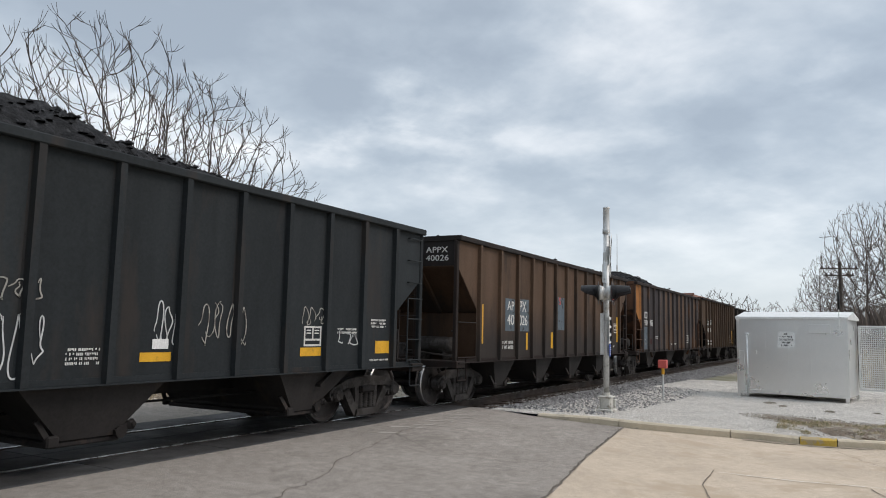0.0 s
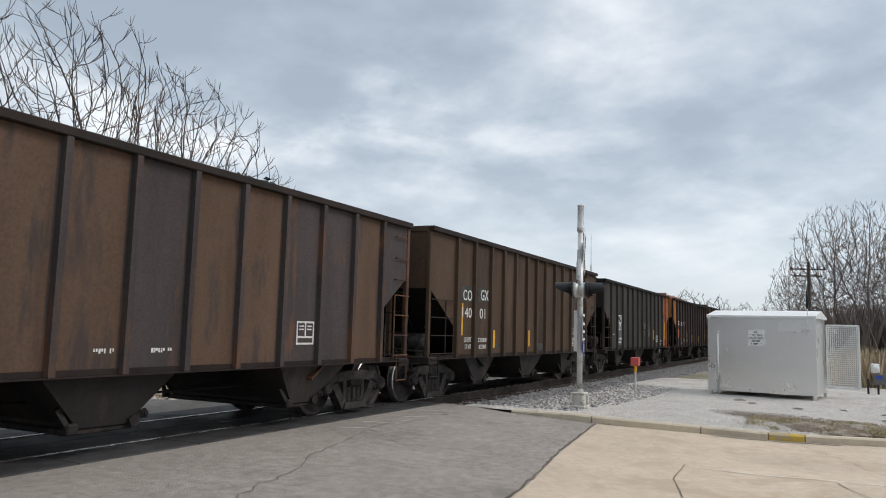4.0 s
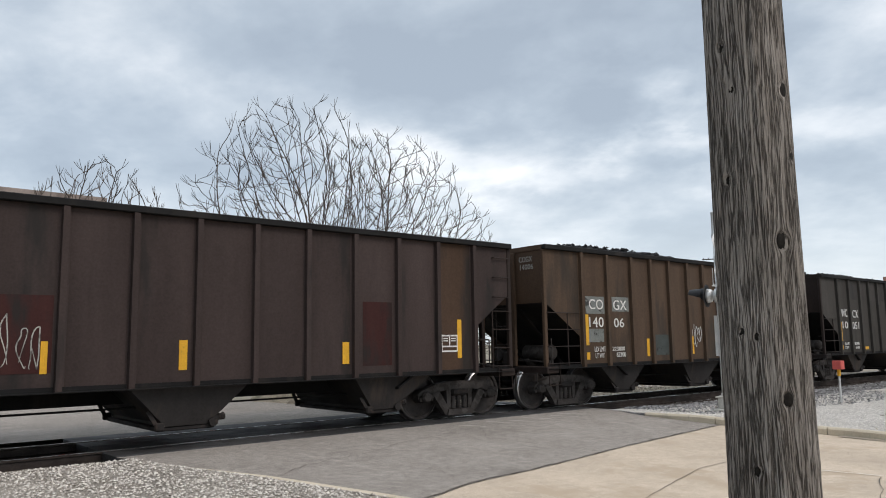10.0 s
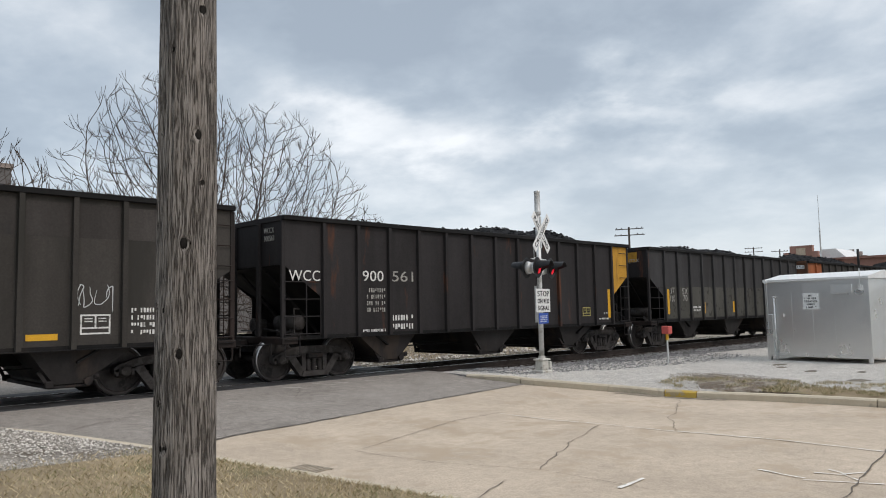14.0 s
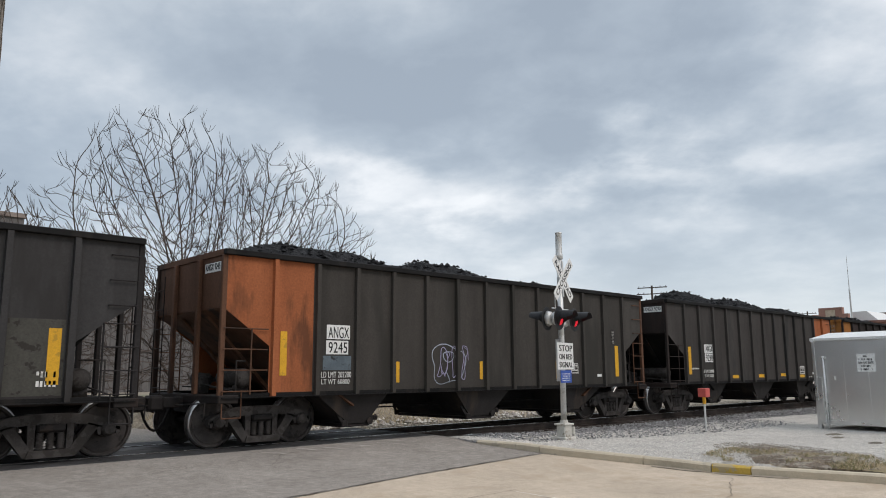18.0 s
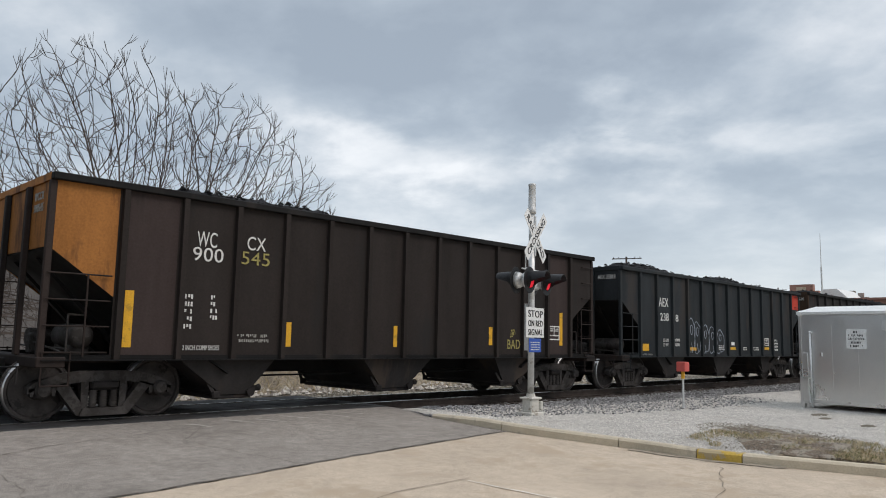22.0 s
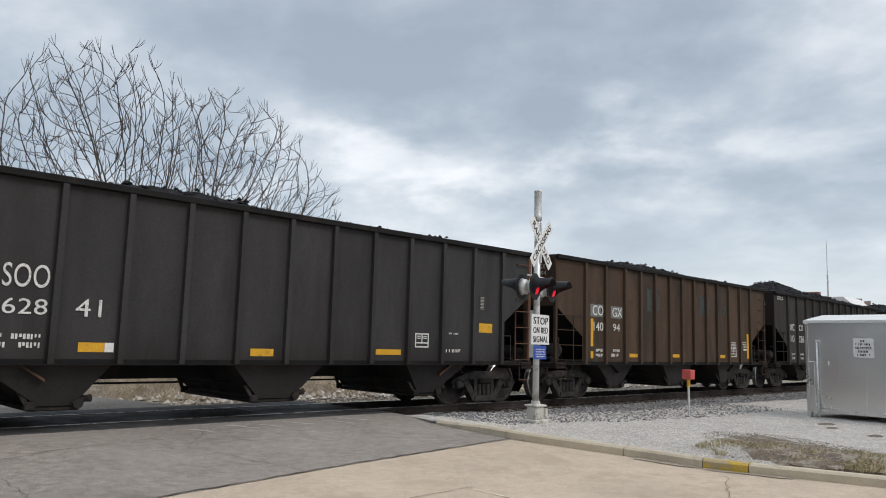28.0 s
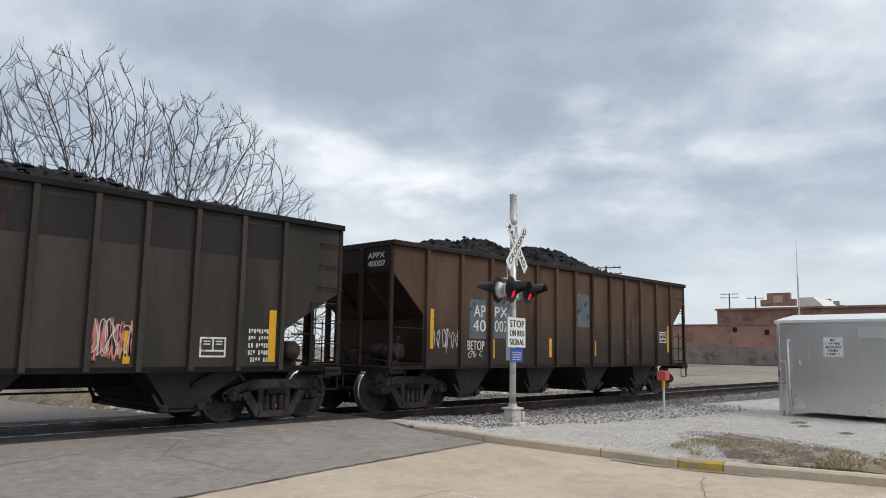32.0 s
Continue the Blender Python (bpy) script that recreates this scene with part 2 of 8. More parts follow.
@functools.lru_cache(None)
def paint(kind):
    """Weathered car-body paint."""
    base, spots = {
        "black": ((0.0235, 0.0275, 0.0300), ((0.035, 0.03, 0.027), 0.2, 1.2)),
        "brown": ((0.062, 0.036, 0.022), (GRIME, 0.35, 0.8)),
        "rustbrown": ((0.120, 0.060, 0.036), ((0.035, 0.026, 0.022), 0.3, 1.6)),
        "rustgrey": ((0.066, 0.055, 0.053), ((0.120, 0.062, 0.036), 0.20, 2.6)),
        "rusttan": ((0.118, 0.074, 0.050), ((0.048, 0.038, 0.036), 0.24, 2.2)),
        "rustdark": ((0.050, 0.043, 0.044), ((0.105, 0.058, 0.036), 0.13, 2.8)),
        "tan": ((0.076, 0.049, 0.032), ((0.03, 0.025, 0.02), 0.2, 0.8)),
        "olive": ((0.051, 0.0455, 0.040), ((0.03, 0.028, 0.024), 0.25, 0.9)),
        "slate": ((0.045, 0.043, 0.043), ((0.028, 0.026, 0.025), 0.25, 0.9)),
        "charcoal": ((0.028, 0.025, 0.025), (RUST, 0.02, 1.5)),
        "plum": ((0.047, 0.033, 0.030), (GRIME, 0.2, 0.9)),
        "umber": ((0.024, 0.0185, 0.016), (GRIME, 0.2, 0.9)),
        "green": ((0.052, 0.046, 0.042), ((0.025, 0.025, 0.024), 0.2, 0.9)),
        "orange": ((0.36, 0.118, 0.048), ((0.10, 0.04, 0.02), 0.12, 1.3)),
        "amber": ((0.33, 0.135, 0.034), ((0.085, 0.038, 0.018), 0.22, 2.4)),
        "yellow": ((0.50, 0.26, 0.035), ((0.16, 0.09, 0.03), 0.15, 1.3)),
        "red": ((0.46, 0.05, 0.03), ((0.1, 0.03, 0.02), 0.12, 1.6)),
        "maroon": ((0.045, 0.014, 0.012), (GRIME, 0.2, 1.4)),
        "patchy": ((0.128, 0.117, 0.098), ((0.050, 0.027, 0.021), 0.27, 4.0)),
        "worn": ((0.074, 0.071, 0.061), ((0.028, 0.024, 0.021), 0.13, 4.0)),
        "sootend": ((0.030, 0.021, 0.018), (GRIME, 0.35, 1.0)),
        "hopper": ((0.031, 0.028, 0.027), ((0.055, 0.042, 0.034), 0.2, 1.4)),
        # sooty chords and sills; on slope sheets this near-black paints in their shade
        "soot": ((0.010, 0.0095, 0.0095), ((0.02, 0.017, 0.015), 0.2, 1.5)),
        "blackbrown": ((0.100, 0.062, 0.040), (GRIME, 0.2, 0.7)),
    }[kind]
    base = tuple(0.9 * c for c in base)
    soot = {"blackbrown": (1.85, 0.55, (0.030, 0.026, 0.024)), "amber": (1.3, 0.5, (0.03, 0.022, 0.016)), "slate": (1.15, 0.3, (0.025, 0.022, 0.02))}.get(kind)
    return material(f"paint_{kind}", base, 0.72, 0.0, 0.20, 1.1, 26.0, 0.10, spots, 0.004, streak=True, rand=0.12, spec=0.18, soot=soot)


CONCRETE = material("concrete_paving", (0.485, 0.397, 0.303), 0.9, 0, 0.13, 0.6, 75, 0.35, ((0.40, 0.315, 0.225), 0.2, 1.1), 0.008, grit=0.30)
ASPHALT = material("asphalt", (0.310, 0.275, 0.240), 0.92, 0, 0.13, 0.45, 110, 0.8, ((0.19, 0.168, 0.145), 0.08, 0.8), 0.012, grit=0.62)
KERB = material("kerb_concrete", (0.50, 0.43, 0.325), 0.9, 0, 0.12, 2.0, 60, 0.3, ((0.30, 0.265, 0.21), 0.10, 2.0), 0.006, rand=0.10)
KERB_YELLOW = material("kerb_yellow_paint", (0.50, 0.34, 0.07), 0.8, 0, 0.12, 3.0, 40, 0.3, ((0.36, 0.30, 0.2), 0.25, 5.0), 0.005)
GRAVEL = material("pale_gravel", (0.54, 0.505, 0.455), 0.95, 0, 0.16, 0.7, 42, 1.0, ((0.34, 0.30, 0.255), 0.12, 0.9), 0.04, grit=0.6)
DUSTY_GRAVEL = material("dusty_gravel", (0.33, 0.295, 0.25), 0.95, 0, 0.25, 0.9, 42, 1.0, ((0.22, 0.185, 0.145), 0.2, 1.2), 0.04, grit=0.6)
BALLAST = material("grey_ballast", (0.15, 0.145, 0.14), 0.95, 0, 0.25, 0.8, 40, 0.9, ((0.07, 0.062, 0.058), 0.2, 1.5), 0.03)
STONE_PALE = material("pale_stone", (0.46, 0.445, 0.42), 0.95, 0, 0.25, 9, 60, 0.3, rand=0.5)
STONE_GREY = material("grey_stone", (0.20, 0.195, 0.19), 0.95, 0, 0.3, 9, 60, 0.3, rand=0.7)
SOIL = material("bare_soil", (0.20, 0.155, 0.115), 0.95, 0, 0.3, 1.8, 32, 1.0, ((0.34, 0.30, 0.24), 0.22, 3.0), 0.04, grit=0.6)
LAWN = material("winter_lawn_soil", (0.27, 0.21, 0.13), 0.95, 0, 0.3, 1.2, 30, 0.6, ((0.17, 0.15, 0.08), 0.2, 1.3), 0.02)
GRASS_DRY = material("dry_grass", (0.36, 0.29, 0.15), 0.9, 0, 0.35, 3, 20, 0.0)
GRASS_GREEN = material("green_grass", (0.12, 0.13, 0.045), 0.9, 0, 0.35, 3, 20, 0.0)
FAR_GROUND = material("far_ground", (0.27, 0.235, 0.185), 0.95, 0, 0.25, 0.05, 3, 0.3, ((0.12, 0.12, 0.07), 0.3, 0.1), 0.03)
BARK = material("bark", (0.082, 0.066, 0.056), 0.95, 0, 0.3, 4, 40, 0.4)
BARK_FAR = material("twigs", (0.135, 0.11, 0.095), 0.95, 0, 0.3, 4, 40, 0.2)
RAIL = material("rail_steel", (0.060, 0.048, 0.042), 0.6, 0.5, 0.3, 4, 40, 0.2)
RAIL_TOP = material("polished_rail_head", (0.42, 0.42, 0.42), 0.28, 1.0, 0.1, 4, 60, 0.05)
TIE = material("creosoted_tie", (0.055, 0.043, 0.036), 0.95, 0, 0.35, 4, 40, 0.6, ((0.14, 0.125, 0.11), 0.1, 5), 0.01, rand=0.4)
RUBBER = material("rubber_crossing_panel", (0.046, 0.045, 0.045), 0.62, 0, 0.3, 2, 50, 0.4, rand=0.3)
IRON = material("dusty_cast_steel", (0.056, 0.050, 0.047), 0.75, 0.15, 0.3, 4, 40, 0.35, ((0.03, 0.026, 0.023), 0.3, 6), 0.006)
IRON_DARK = material("sooty_steel", (0.022, 0.019, 0.018), 0.75, 0.1, 0.3, 3, 40, 0.3, ((0.04, 0.03, 0.025), 0.15, 5), 0.006)
WHEEL = material("worn_wheel_steel", (0.052, 0.045, 0.042), 0.55, 0.35, 0.35, 5, 50, 0.2, (GRIME, 0.15, 4), 0.004)
WHEEL_RIM = material("bright_wheel_tread", (0.45, 0.44, 0.43), 0.34, 1.0, 0.15, 6, 60, 0.05)
COAL = material("coal", (0.020, 0.020, 0.021), 0.85, 0, 0.6, 7, 30, 0.8, ((0.060, 0.060, 0.062), 0.06, 12), 0.05, rand=0.3, spec=0.1)
REFLECT = material("yellow_reflective_tape", (0.64, 0.345, 0.025), 0.45, 0, 0.1, 4, 60, 0.05, ((0.40, 0.23, 0.03), 0.06, 6))
REFLECT_WHITE = material("white_reflective_tape", (0.62, 0.62, 0.60), 0.45, 0, 0.1, 4, 60, 0.05)
LETTER = material("white_stencil_paint", (0.66, 0.65, 0.62), 0.7, 0, 0.12, 3, 60, 0.05, ((0.25, 0.24, 0.22), 0.1, 9))
LETTER_DIM = material("faded_stencil_paint", (0.34, 0.33, 0.30), 0.75, 0, 0.2, 3, 60, 0.05, ((0.12, 0.11, 0.10), 0.2, 9))
PATCH_BLUE = material("blue_grey_patch_paint", (0.10, 0.125, 0.145), 0.7, 0, 0.15, 3, 40, 0.05, (GRIME, 0.1, 5))
PATCH_TEAL = material("dark_teal_patch_paint", (0.045, 0.053, 0.050), 0.7, 0, 0.15, 3, 40, 0.05, (GRIME, 0.1, 5))
PATCH_PALE = material("grey_patch_paint", (0.16, 0.17, 0.16), 0.7, 0, 0.15, 3, 40, 0.05, (GRIME, 0.15, 5))
WHITE = material("white_sign_sheet", (0.72, 0.72, 0.70), 0.55, 0, 0.06, 4, 60, 0.05)
BLACK = material("black_paint", (0.015, 0.015, 0.016), 0.5, 0, 0.2, 4, 60, 0.05)
SPRAY_WHITE = material("white_spray_paint", (0.52, 0.53, 0.53), 0.75, 0, 0.2, 6, 60, 0.05)
SPRAY_PINK = material("pink_spray_paint", (0.52, 0.20, 0.17), 0.75, 0, 0.25, 6, 60, 0.05)
SPRAY_BLUE = material("pale_blue_spray_paint", (0.33, 0.36, 0.42), 0.75, 0, 0.25, 6, 60, 0.05)
SPRAY_YELLOW = material("dull_yellow_spray_paint", (0.30, 0.26, 0.09), 0.75, 0, 0.25, 6, 60, 0.05)
SPRAY_PURPLE = material("violet_spray_paint", (0.36, 0.33, 0.48), 0.75, 0, 0.25, 6, 60, 0.05)
ALU = material("galvanised_sheet", (0.80, 0.80, 0.785), 0.33, 0.88, 0.05, 0.7, 30, 0.02, None, 0.002, grit=0.03)
ALU_BRIGHT = material("white_roof_sheet", (0.74, 0.74, 0.72), 0.45, 0.2, 0.08, 1.5, 30, 0.05)
MAST = material("aluminium_mast", (0.60, 0.60, 0.585), 0.5, 0.45, 0.12, 3, 50, 0.1, ((0.35, 0.34, 0.31), 0.1, 4))
PALE_BASE = material("painted_cast_base", (0.52, 0.50, 0.45), 0.8, 0, 0.15, 4, 50, 0.2, ((0.28, 0.24, 0.19), 0.15, 6))
SIGN_BLUE = material("blue_sign_sheet", (0.030, 0.085, 0.36), 0.5, 0, 0.08, 4, 60, 0.05)
LENS_RED = glow("lit_red_lens", (0.70, 0.012, 0.03), 0.6)
MARK_RED = material("red_marker_plastic", (0.50, 0.10, 0.085), 0.6, 0, 0.1, 4, 60, 0.05)
OLD_WOOD = material("weathered_pole_wood", (0.20, 0.165, 0.135), 0.95, 0, 0.3, 3, 40, 0.5)
BRICK_RED = material("red_brick", (0.33, 0.185, 0.145), 0.9, 0, 0.2, 0.4, 14, 0.3, ((0.20, 0.10, 0.08), 0.2, 0.5), 0.01, rand=0.15)
BRICK_GREY = material("grey_rendered_wall", (0.26, 0.215, 0.19), 0.9, 0, 0.2, 0.5, 14, 0.3, ((0.13, 0.10, 0.09), 0.25, 0.6), 0.01)
CRACK = material("crack_shadow_tar", (0.125, 0.105, 0.085), 0.95, 0, 0.2, 4, 40, 0.2)
GUTTER = material("gutter_dirt", (0.30, 0.255, 0.195), 0.95, 0, 0.3, 5, 60, 0.3)
CRACK_LIGHT = material("pale_paint_mark", (0.74, 0.70, 0.63), 0.9, 0, 0.10, 4, 40, 0.1, ((0.52, 0.46, 0.38), 0.12, 6))
WORN_LINE = material("worn_line_paint", (0.44, 0.405, 0.36), 0.9, 0, 0.15, 4, 40, 0.2, ((0.33, 0.295, 0.255), 0.3, 7))
BANK = material("dry_bank_earth", (0.36, 0.305, 0.23), 0.95, 0, 0.35, 0.9, 26, 1.0, ((0.19, 0.155, 0.115), 0.25, 1.3), 0.05, grit=0.6)
TRAILER = material("grey_wall_sheet", (0.135, 0.125, 0.12), 0.6, 0.1, 0.1, 1, 40, 0.05, ((0.105, 0.098, 0.094), 0.2, 0.35))


# ---- mesh helpers ----
def mesh_of(bm, name, smooth=False):
    me = bpy.data.meshes.new(name)
    bm.normal_update()
    bm.to_mesh(me)
    bm.free()
    if smooth:
        for poly in me.polygons:
            poly.use_smooth = True
    return me


def box(bm, x0, x1, y0, y1, z0, z1, m=None, bevel=0.0):
    verts = [bm.verts.new(v) for v in ((x0, y0, z0), (x1, y0, z0), (x1, y1, z0), (x0, y1, z0), (x0, y0, z1), (x1, y0, z1), (x1, y1, z1), (x0, y1, z1))]
    faces = [bm.faces.new([verts[i] for i in f]) for f in ((0, 3, 2, 1), (4, 5, 6, 7), (0, 1, 5, 4), (1, 2, 6, 5), (2, 3, 7, 6), (3, 0, 4, 7))]
    if bevel:
        edges = list({e for f in faces for e in f.edges})
        got = bmesh.ops.bevel(bm, geom=edges, offset=bevel, segments=1, affect="EDGES")
        verts = list({v for f in got["faces"] for v in f.verts} | {v for v in verts if v.is_valid})
    if m is not None:
        bmesh.ops.transform(bm, matrix=m, verts=verts)
    return verts


def tube(bm, a, b, r0, r1=None, n=8, caps=True):
    a, b = Vector(a), Vector(b)
    r1 = r0 if r1 is None else r1
    d = (b - a).normalized()
    side = d.orthogonal().normalized()
    up = d.cross(side)
    rings = []
    for p, r in ((a, r0), (b, r1)):
        rings.append([bm.verts.new(p + (side * math.cos(k * 2 * math.pi / n) + up * math.sin(k * 2 * math.pi / n)) * r) for k in range(n)])
    for k in range(n):
        bm.faces.new((rings[0][k], rings[0][(k + 1) % n], rings[1][(k + 1) % n], rings[1][k]))
    if caps:
        bm.faces.new(rings[0][::-1])
        bm.faces.new(rings[1])


def beam(bm, a, b, w, h, across=(0, 1, 0)):
    """A square bar from a to b; w along across, h the other way."""
    a, b, c = Vector(a), Vector(b), Vector(across).normalized()
    d = (b - a).normalized()
    u = d.cross(c).normalized()
    vs = []
    for p in (a, b):
        for i, j in ((-1, -1), (1, -1), (1, 1), (-1, 1)):
            vs.append(bm.verts.new(p + c * (w / 2 * i) + u * (h / 2 * j)))
    for f in ((0, 1, 2, 3), (7, 6, 5, 4), (0, 4, 5, 1), (1, 5, 6, 2), (2, 6, 7, 3), (3, 7, 4, 0)):
        bm.faces.new([vs[i] for i in f])


def prism(bm, pts, y0, y1):
    """An outline in x and z, drawn out from y0 to y1."""
    a = [bm.verts.new((x, y0, z)) for x, z in pts]
    b = [bm.verts.new((x, y1, z)) for x, z in pts]
    n = len(pts)
    bm.faces.new(a)
    bm.faces.new(b[::-1])
    for k in range(n):
        bm.faces.new((a[k], b[k], b[(k + 1) % n], a[(k + 1) % n]))


def lathe(bm, profile, n=28, axis="y", centre=(0, 0, 0)):
    """profile: (radius, along) pairs turned round the axis."""
    rings = []
    for r, h in profile:
        ring = []
        for k in range(n):
            c, s = math.cos(k * 2 * math.pi / n) * r, math.sin(k * 2 * math.pi / n) * r
            p = (c, h, s) if axis == "y" else (h, c, s) if axis == "x" else (c, s, h)
            ring.append(bm.verts.new(Vector(p) + Vector(centre)))
        rings.append(ring)
    for a, b in zip(rings, rings[1:]):
        for k in range(n):
            bm.faces.new((a[k], a[(k + 1) % n], b[(k + 1) % n], b[k]))
    bm.faces.new(rings[0][::-1])
    bm.faces.new(rings[-1])


def place(name, me, mat, parent=None, m=None, label=""):
    """Links shared mesh data as one object; the material sits on the object."""
    ob = new(name, me)
    if mat is not None:
        if not me.materials:
            me.materials.append(mat)
        ob.material_slots[0].link = "OBJECT"
        ob.material_slots[0].material = mat
    if parent is not None:
        ob.parent = parent
    if m is not None:
        ob.matrix_basis = m
    if label:
        ob["label"] = label
    return ob


def part(name, bm, mat, parent=None, label="", smooth=False, m=None):
    return place(name, mesh_of(bm, name, smooth), mat, parent, m, label)


def thing(name, label, category, m=None, group="", kind=""):
    ob = new(name)
    ob.empty_display_size = 0.2
    if m is not None:
        ob.matrix_basis = m
    return tagged(ob, label, category, group, kind)


@functools.lru_cache(None)
def text_mesh(s, spacing=1.0):
    """Letters one metre high, in x and z, seen from -y."""
    cu = bpy.data.curves.new("lettering", "FONT")
    cu.body, cu.size, cu.extrude, cu.align_x, cu.space_character = s, 1.37, 0.004, "LEFT", spacing
    ob = bpy.data.objects.new("lettering", cu)
    scene.collection.objects.link(ob)
    dg = bpy.context.evaluated_depsgraph_get()
    dg.update()
    me = bpy.data.meshes.new_from_object(ob.evaluated_get(dg))
    bpy.data.objects.remove(ob)
    me.transform(Matrix.Rotation(radians(90), 4, "X"))
    return me


def lettering(s, x, z, height, parent, mat, y, wide=1.0, spacing=1.0, name="lettering"):
    ob = place(name, text_mesh(s, spacing), mat, parent)
    ob.matrix_basis = Matrix.Translation((x, y, z)) @ Matrix.Diagonal((height * wide, 1, height, 1))
    return ob


def bars(bm, x, z, w, h, rows, y, seed=0, fill=0.55):
    """Unreadable small print: short bars in rows; x, z is the lower left corner."""
    rnd = random.Random(seed)
    step = h / rows
    for r in range(rows):
        u, g = x, max(step * fill * 0.5, 0.009)
        while u < x + w - g:
            if rnd.random() < 0.8:
                lift = rnd.choice((0, 0, 0.35)) * step * fill
                box(bm, u, u + g * rnd.uniform(0.6, 1.0), y - 0.002, y + 0.002, z + r * step + lift, z + r * step + step * fill)
            u += g * 1.35


@functools.lru_cache(None)
def letter_meshes(words, spacing=1.05):
    """The letters of a word, each a mesh of its own, left where they stand in the word."""
    me = text_mesh(words, spacing)
    root = list(range(len(me.vertices)))

    def find(i):
        while root[i] != i:
            root[i] = root[root[i]]
            i = root[i]
        return i
    for e in me.edges:
        a, b = find(e.vertices[0]), find(e.vertices[1])
        root[a] = b
    groups = {}
    for i in range(len(root)):
        groups.setdefault(find(i), []).append(i)
    out = []
    for ids in groups.values():
        new_id = {v: k for k, v in enumerate(ids)}
        glyph = bpy.data.meshes.new("letter")
        glyph.from_pydata([tuple(me.vertices[v].co) for v in ids], [], [[new_id[v] for v in p.vertices] for p in me.polygons if p.vertices[0] in new_id])
        out.append(glyph)
    return out


def place_letters(words, mat, parent, m, spacing=1.05):
    for glyph in letter_meshes(words, spacing):
        place("letter", glyph, mat, parent, m)


# ---- ground and street ----
TRACK_Y, RAIL_Z = 4.15, -0.13


def lerp_table(v, xs, ys):
    return float(np.interp(v, xs, ys))


def road_z(y):
    """The street climbs to the rails and falls again beyond them."""
    return lerp_table(y, (-40, -4.0, 1.8, 6.4, 12, 40), (-0.42, -0.40, -0.145, -0.145, -0.30, -0.40))


def kerb_x(y):
    """East kerb line (street side of the kerb)."""
    return lerp_table(y, (-40, -6.4, -3.9, -2.9, -1.0, 0.8, 2.3), (2.9, -0.35, -1.0, -1.2, -1.72, -1.78, -1.35))


def west_x(y):
    return lerp_table(y, (-40, -6.6, -4.0, -2.2, 0.0, 1.3, 2.6), (-6.2, -9.4, -9.78, -10.3, -11.1, -11.7, -12.1))


def edge_y(x):
    """Where the asphalt of the crossing meets the concrete of the street."""
    return lerp_table(x, (-12.5, -10.2, -9.2, -7.9, -5.4, -2.3, -1.0), (-2.5, -2.16, -1.82, -1.7, -1.3, -0.92, -0.8))


def sheet(name, us, vs, fn, mat, label, category="", kind="structure", smooth=True):
    """A grid of points fn(u, v)."""
    pts = [fn(u, v) for u in us for v in vs]
    nv = len(vs)
    faces = [(i * nv + j, (i + 1) * nv + j, (i + 1) * nv + j + 1, i * nv + j + 1) for i in range(len(us) - 1) for j in range(nv - 1)]
    me = bpy.data.meshes.new(name)
    me.from_pydata(pts, [], faces)
    bm = bmesh.new()
    bm.from_mesh(me)
    bmesh.ops.recalc_face_normals(bm, faces=bm.faces)
    if sum(f.normal.z for f in bm.faces) < 0:
        bmesh.ops.reverse_faces(bm, faces=bm.faces)
    bm.to_mesh(me)
    bm.free()
    for poly in me.polygons:
        poly.use_smooth = smooth
    ob = place(name, me, mat)
    return tagged(ob, label, category or name, kind=kind)


def ground_z(x, y):
    """Open ground round the crossing, below the paving."""
    track = lerp_table(abs(y - TRACK_Y), (0, 1.5, 3.4, 6.0), (-0.42, -0.42, -0.46, -0.50))
    return track


def spread(a, b, n):
    return [a + (b - a) * k / n for k in range(n + 1)]


far_lines = [-1500, -600, -250, -120, -60]
sheet("ground", far_lines + spread(-40, 60, 50) + [80, 120, 250, 600, 1500], far_lines + spread(-40, 60, 50) + [80, 120, 250, 600, 1500],
      lambda x, y: (x, y, ground_z(x, y) - 0.06 + (0.05 * noise.noise((x * 0.3, y * 0.3, 0)) if abs(x) < 70 and abs(y) < 70 else -0.1)),
      FAR_GROUND, "flat open ground of dry winter grass and bare earth", "ground")

# concrete street, from the asphalt of the crossing back past the camera
def street_row(y):
    return west_x(y), kerb_x(y)


def concrete_point(u, v):
    y = -2.0
    for _ in range(8):
        a, b = street_row(y)
        x = a + (b - a) * u
        top = edge_y(x) + 0.12
        y = top + (-38 - top) * v ** 1.7
    return x, y, road_z(y) - 0.004


sheet("road", spread(0, 1, 24), spread(0, 1, 40), concrete_point, CONCRETE, "pale cracked concrete street leading up to the crossing", "road")


def asphalt_point(u, v):
    y = 0.0
    for _ in range(8):
        a, b = street_row(y)
        x = a + (b - a) * u
        y = 2.62 + (edge_y(x) - 2.62) * v
    return x, y, road_z(y) + 0.0


sheet("asphalt_apron", spread(0, 1, 24), spread(0, 1, 24), asphalt_point, ASPHALT, "worn grey asphalt apron beside the rails", "road")
sheet("road_beyond", spread(-13.5, -4.3, 20), spread(5.75, 40, 24), lambda x, y: (x + (y - 5.7) * -0.05, y, road_z(y)), ASPHALT, "grey street going on beyond the rails", "road")


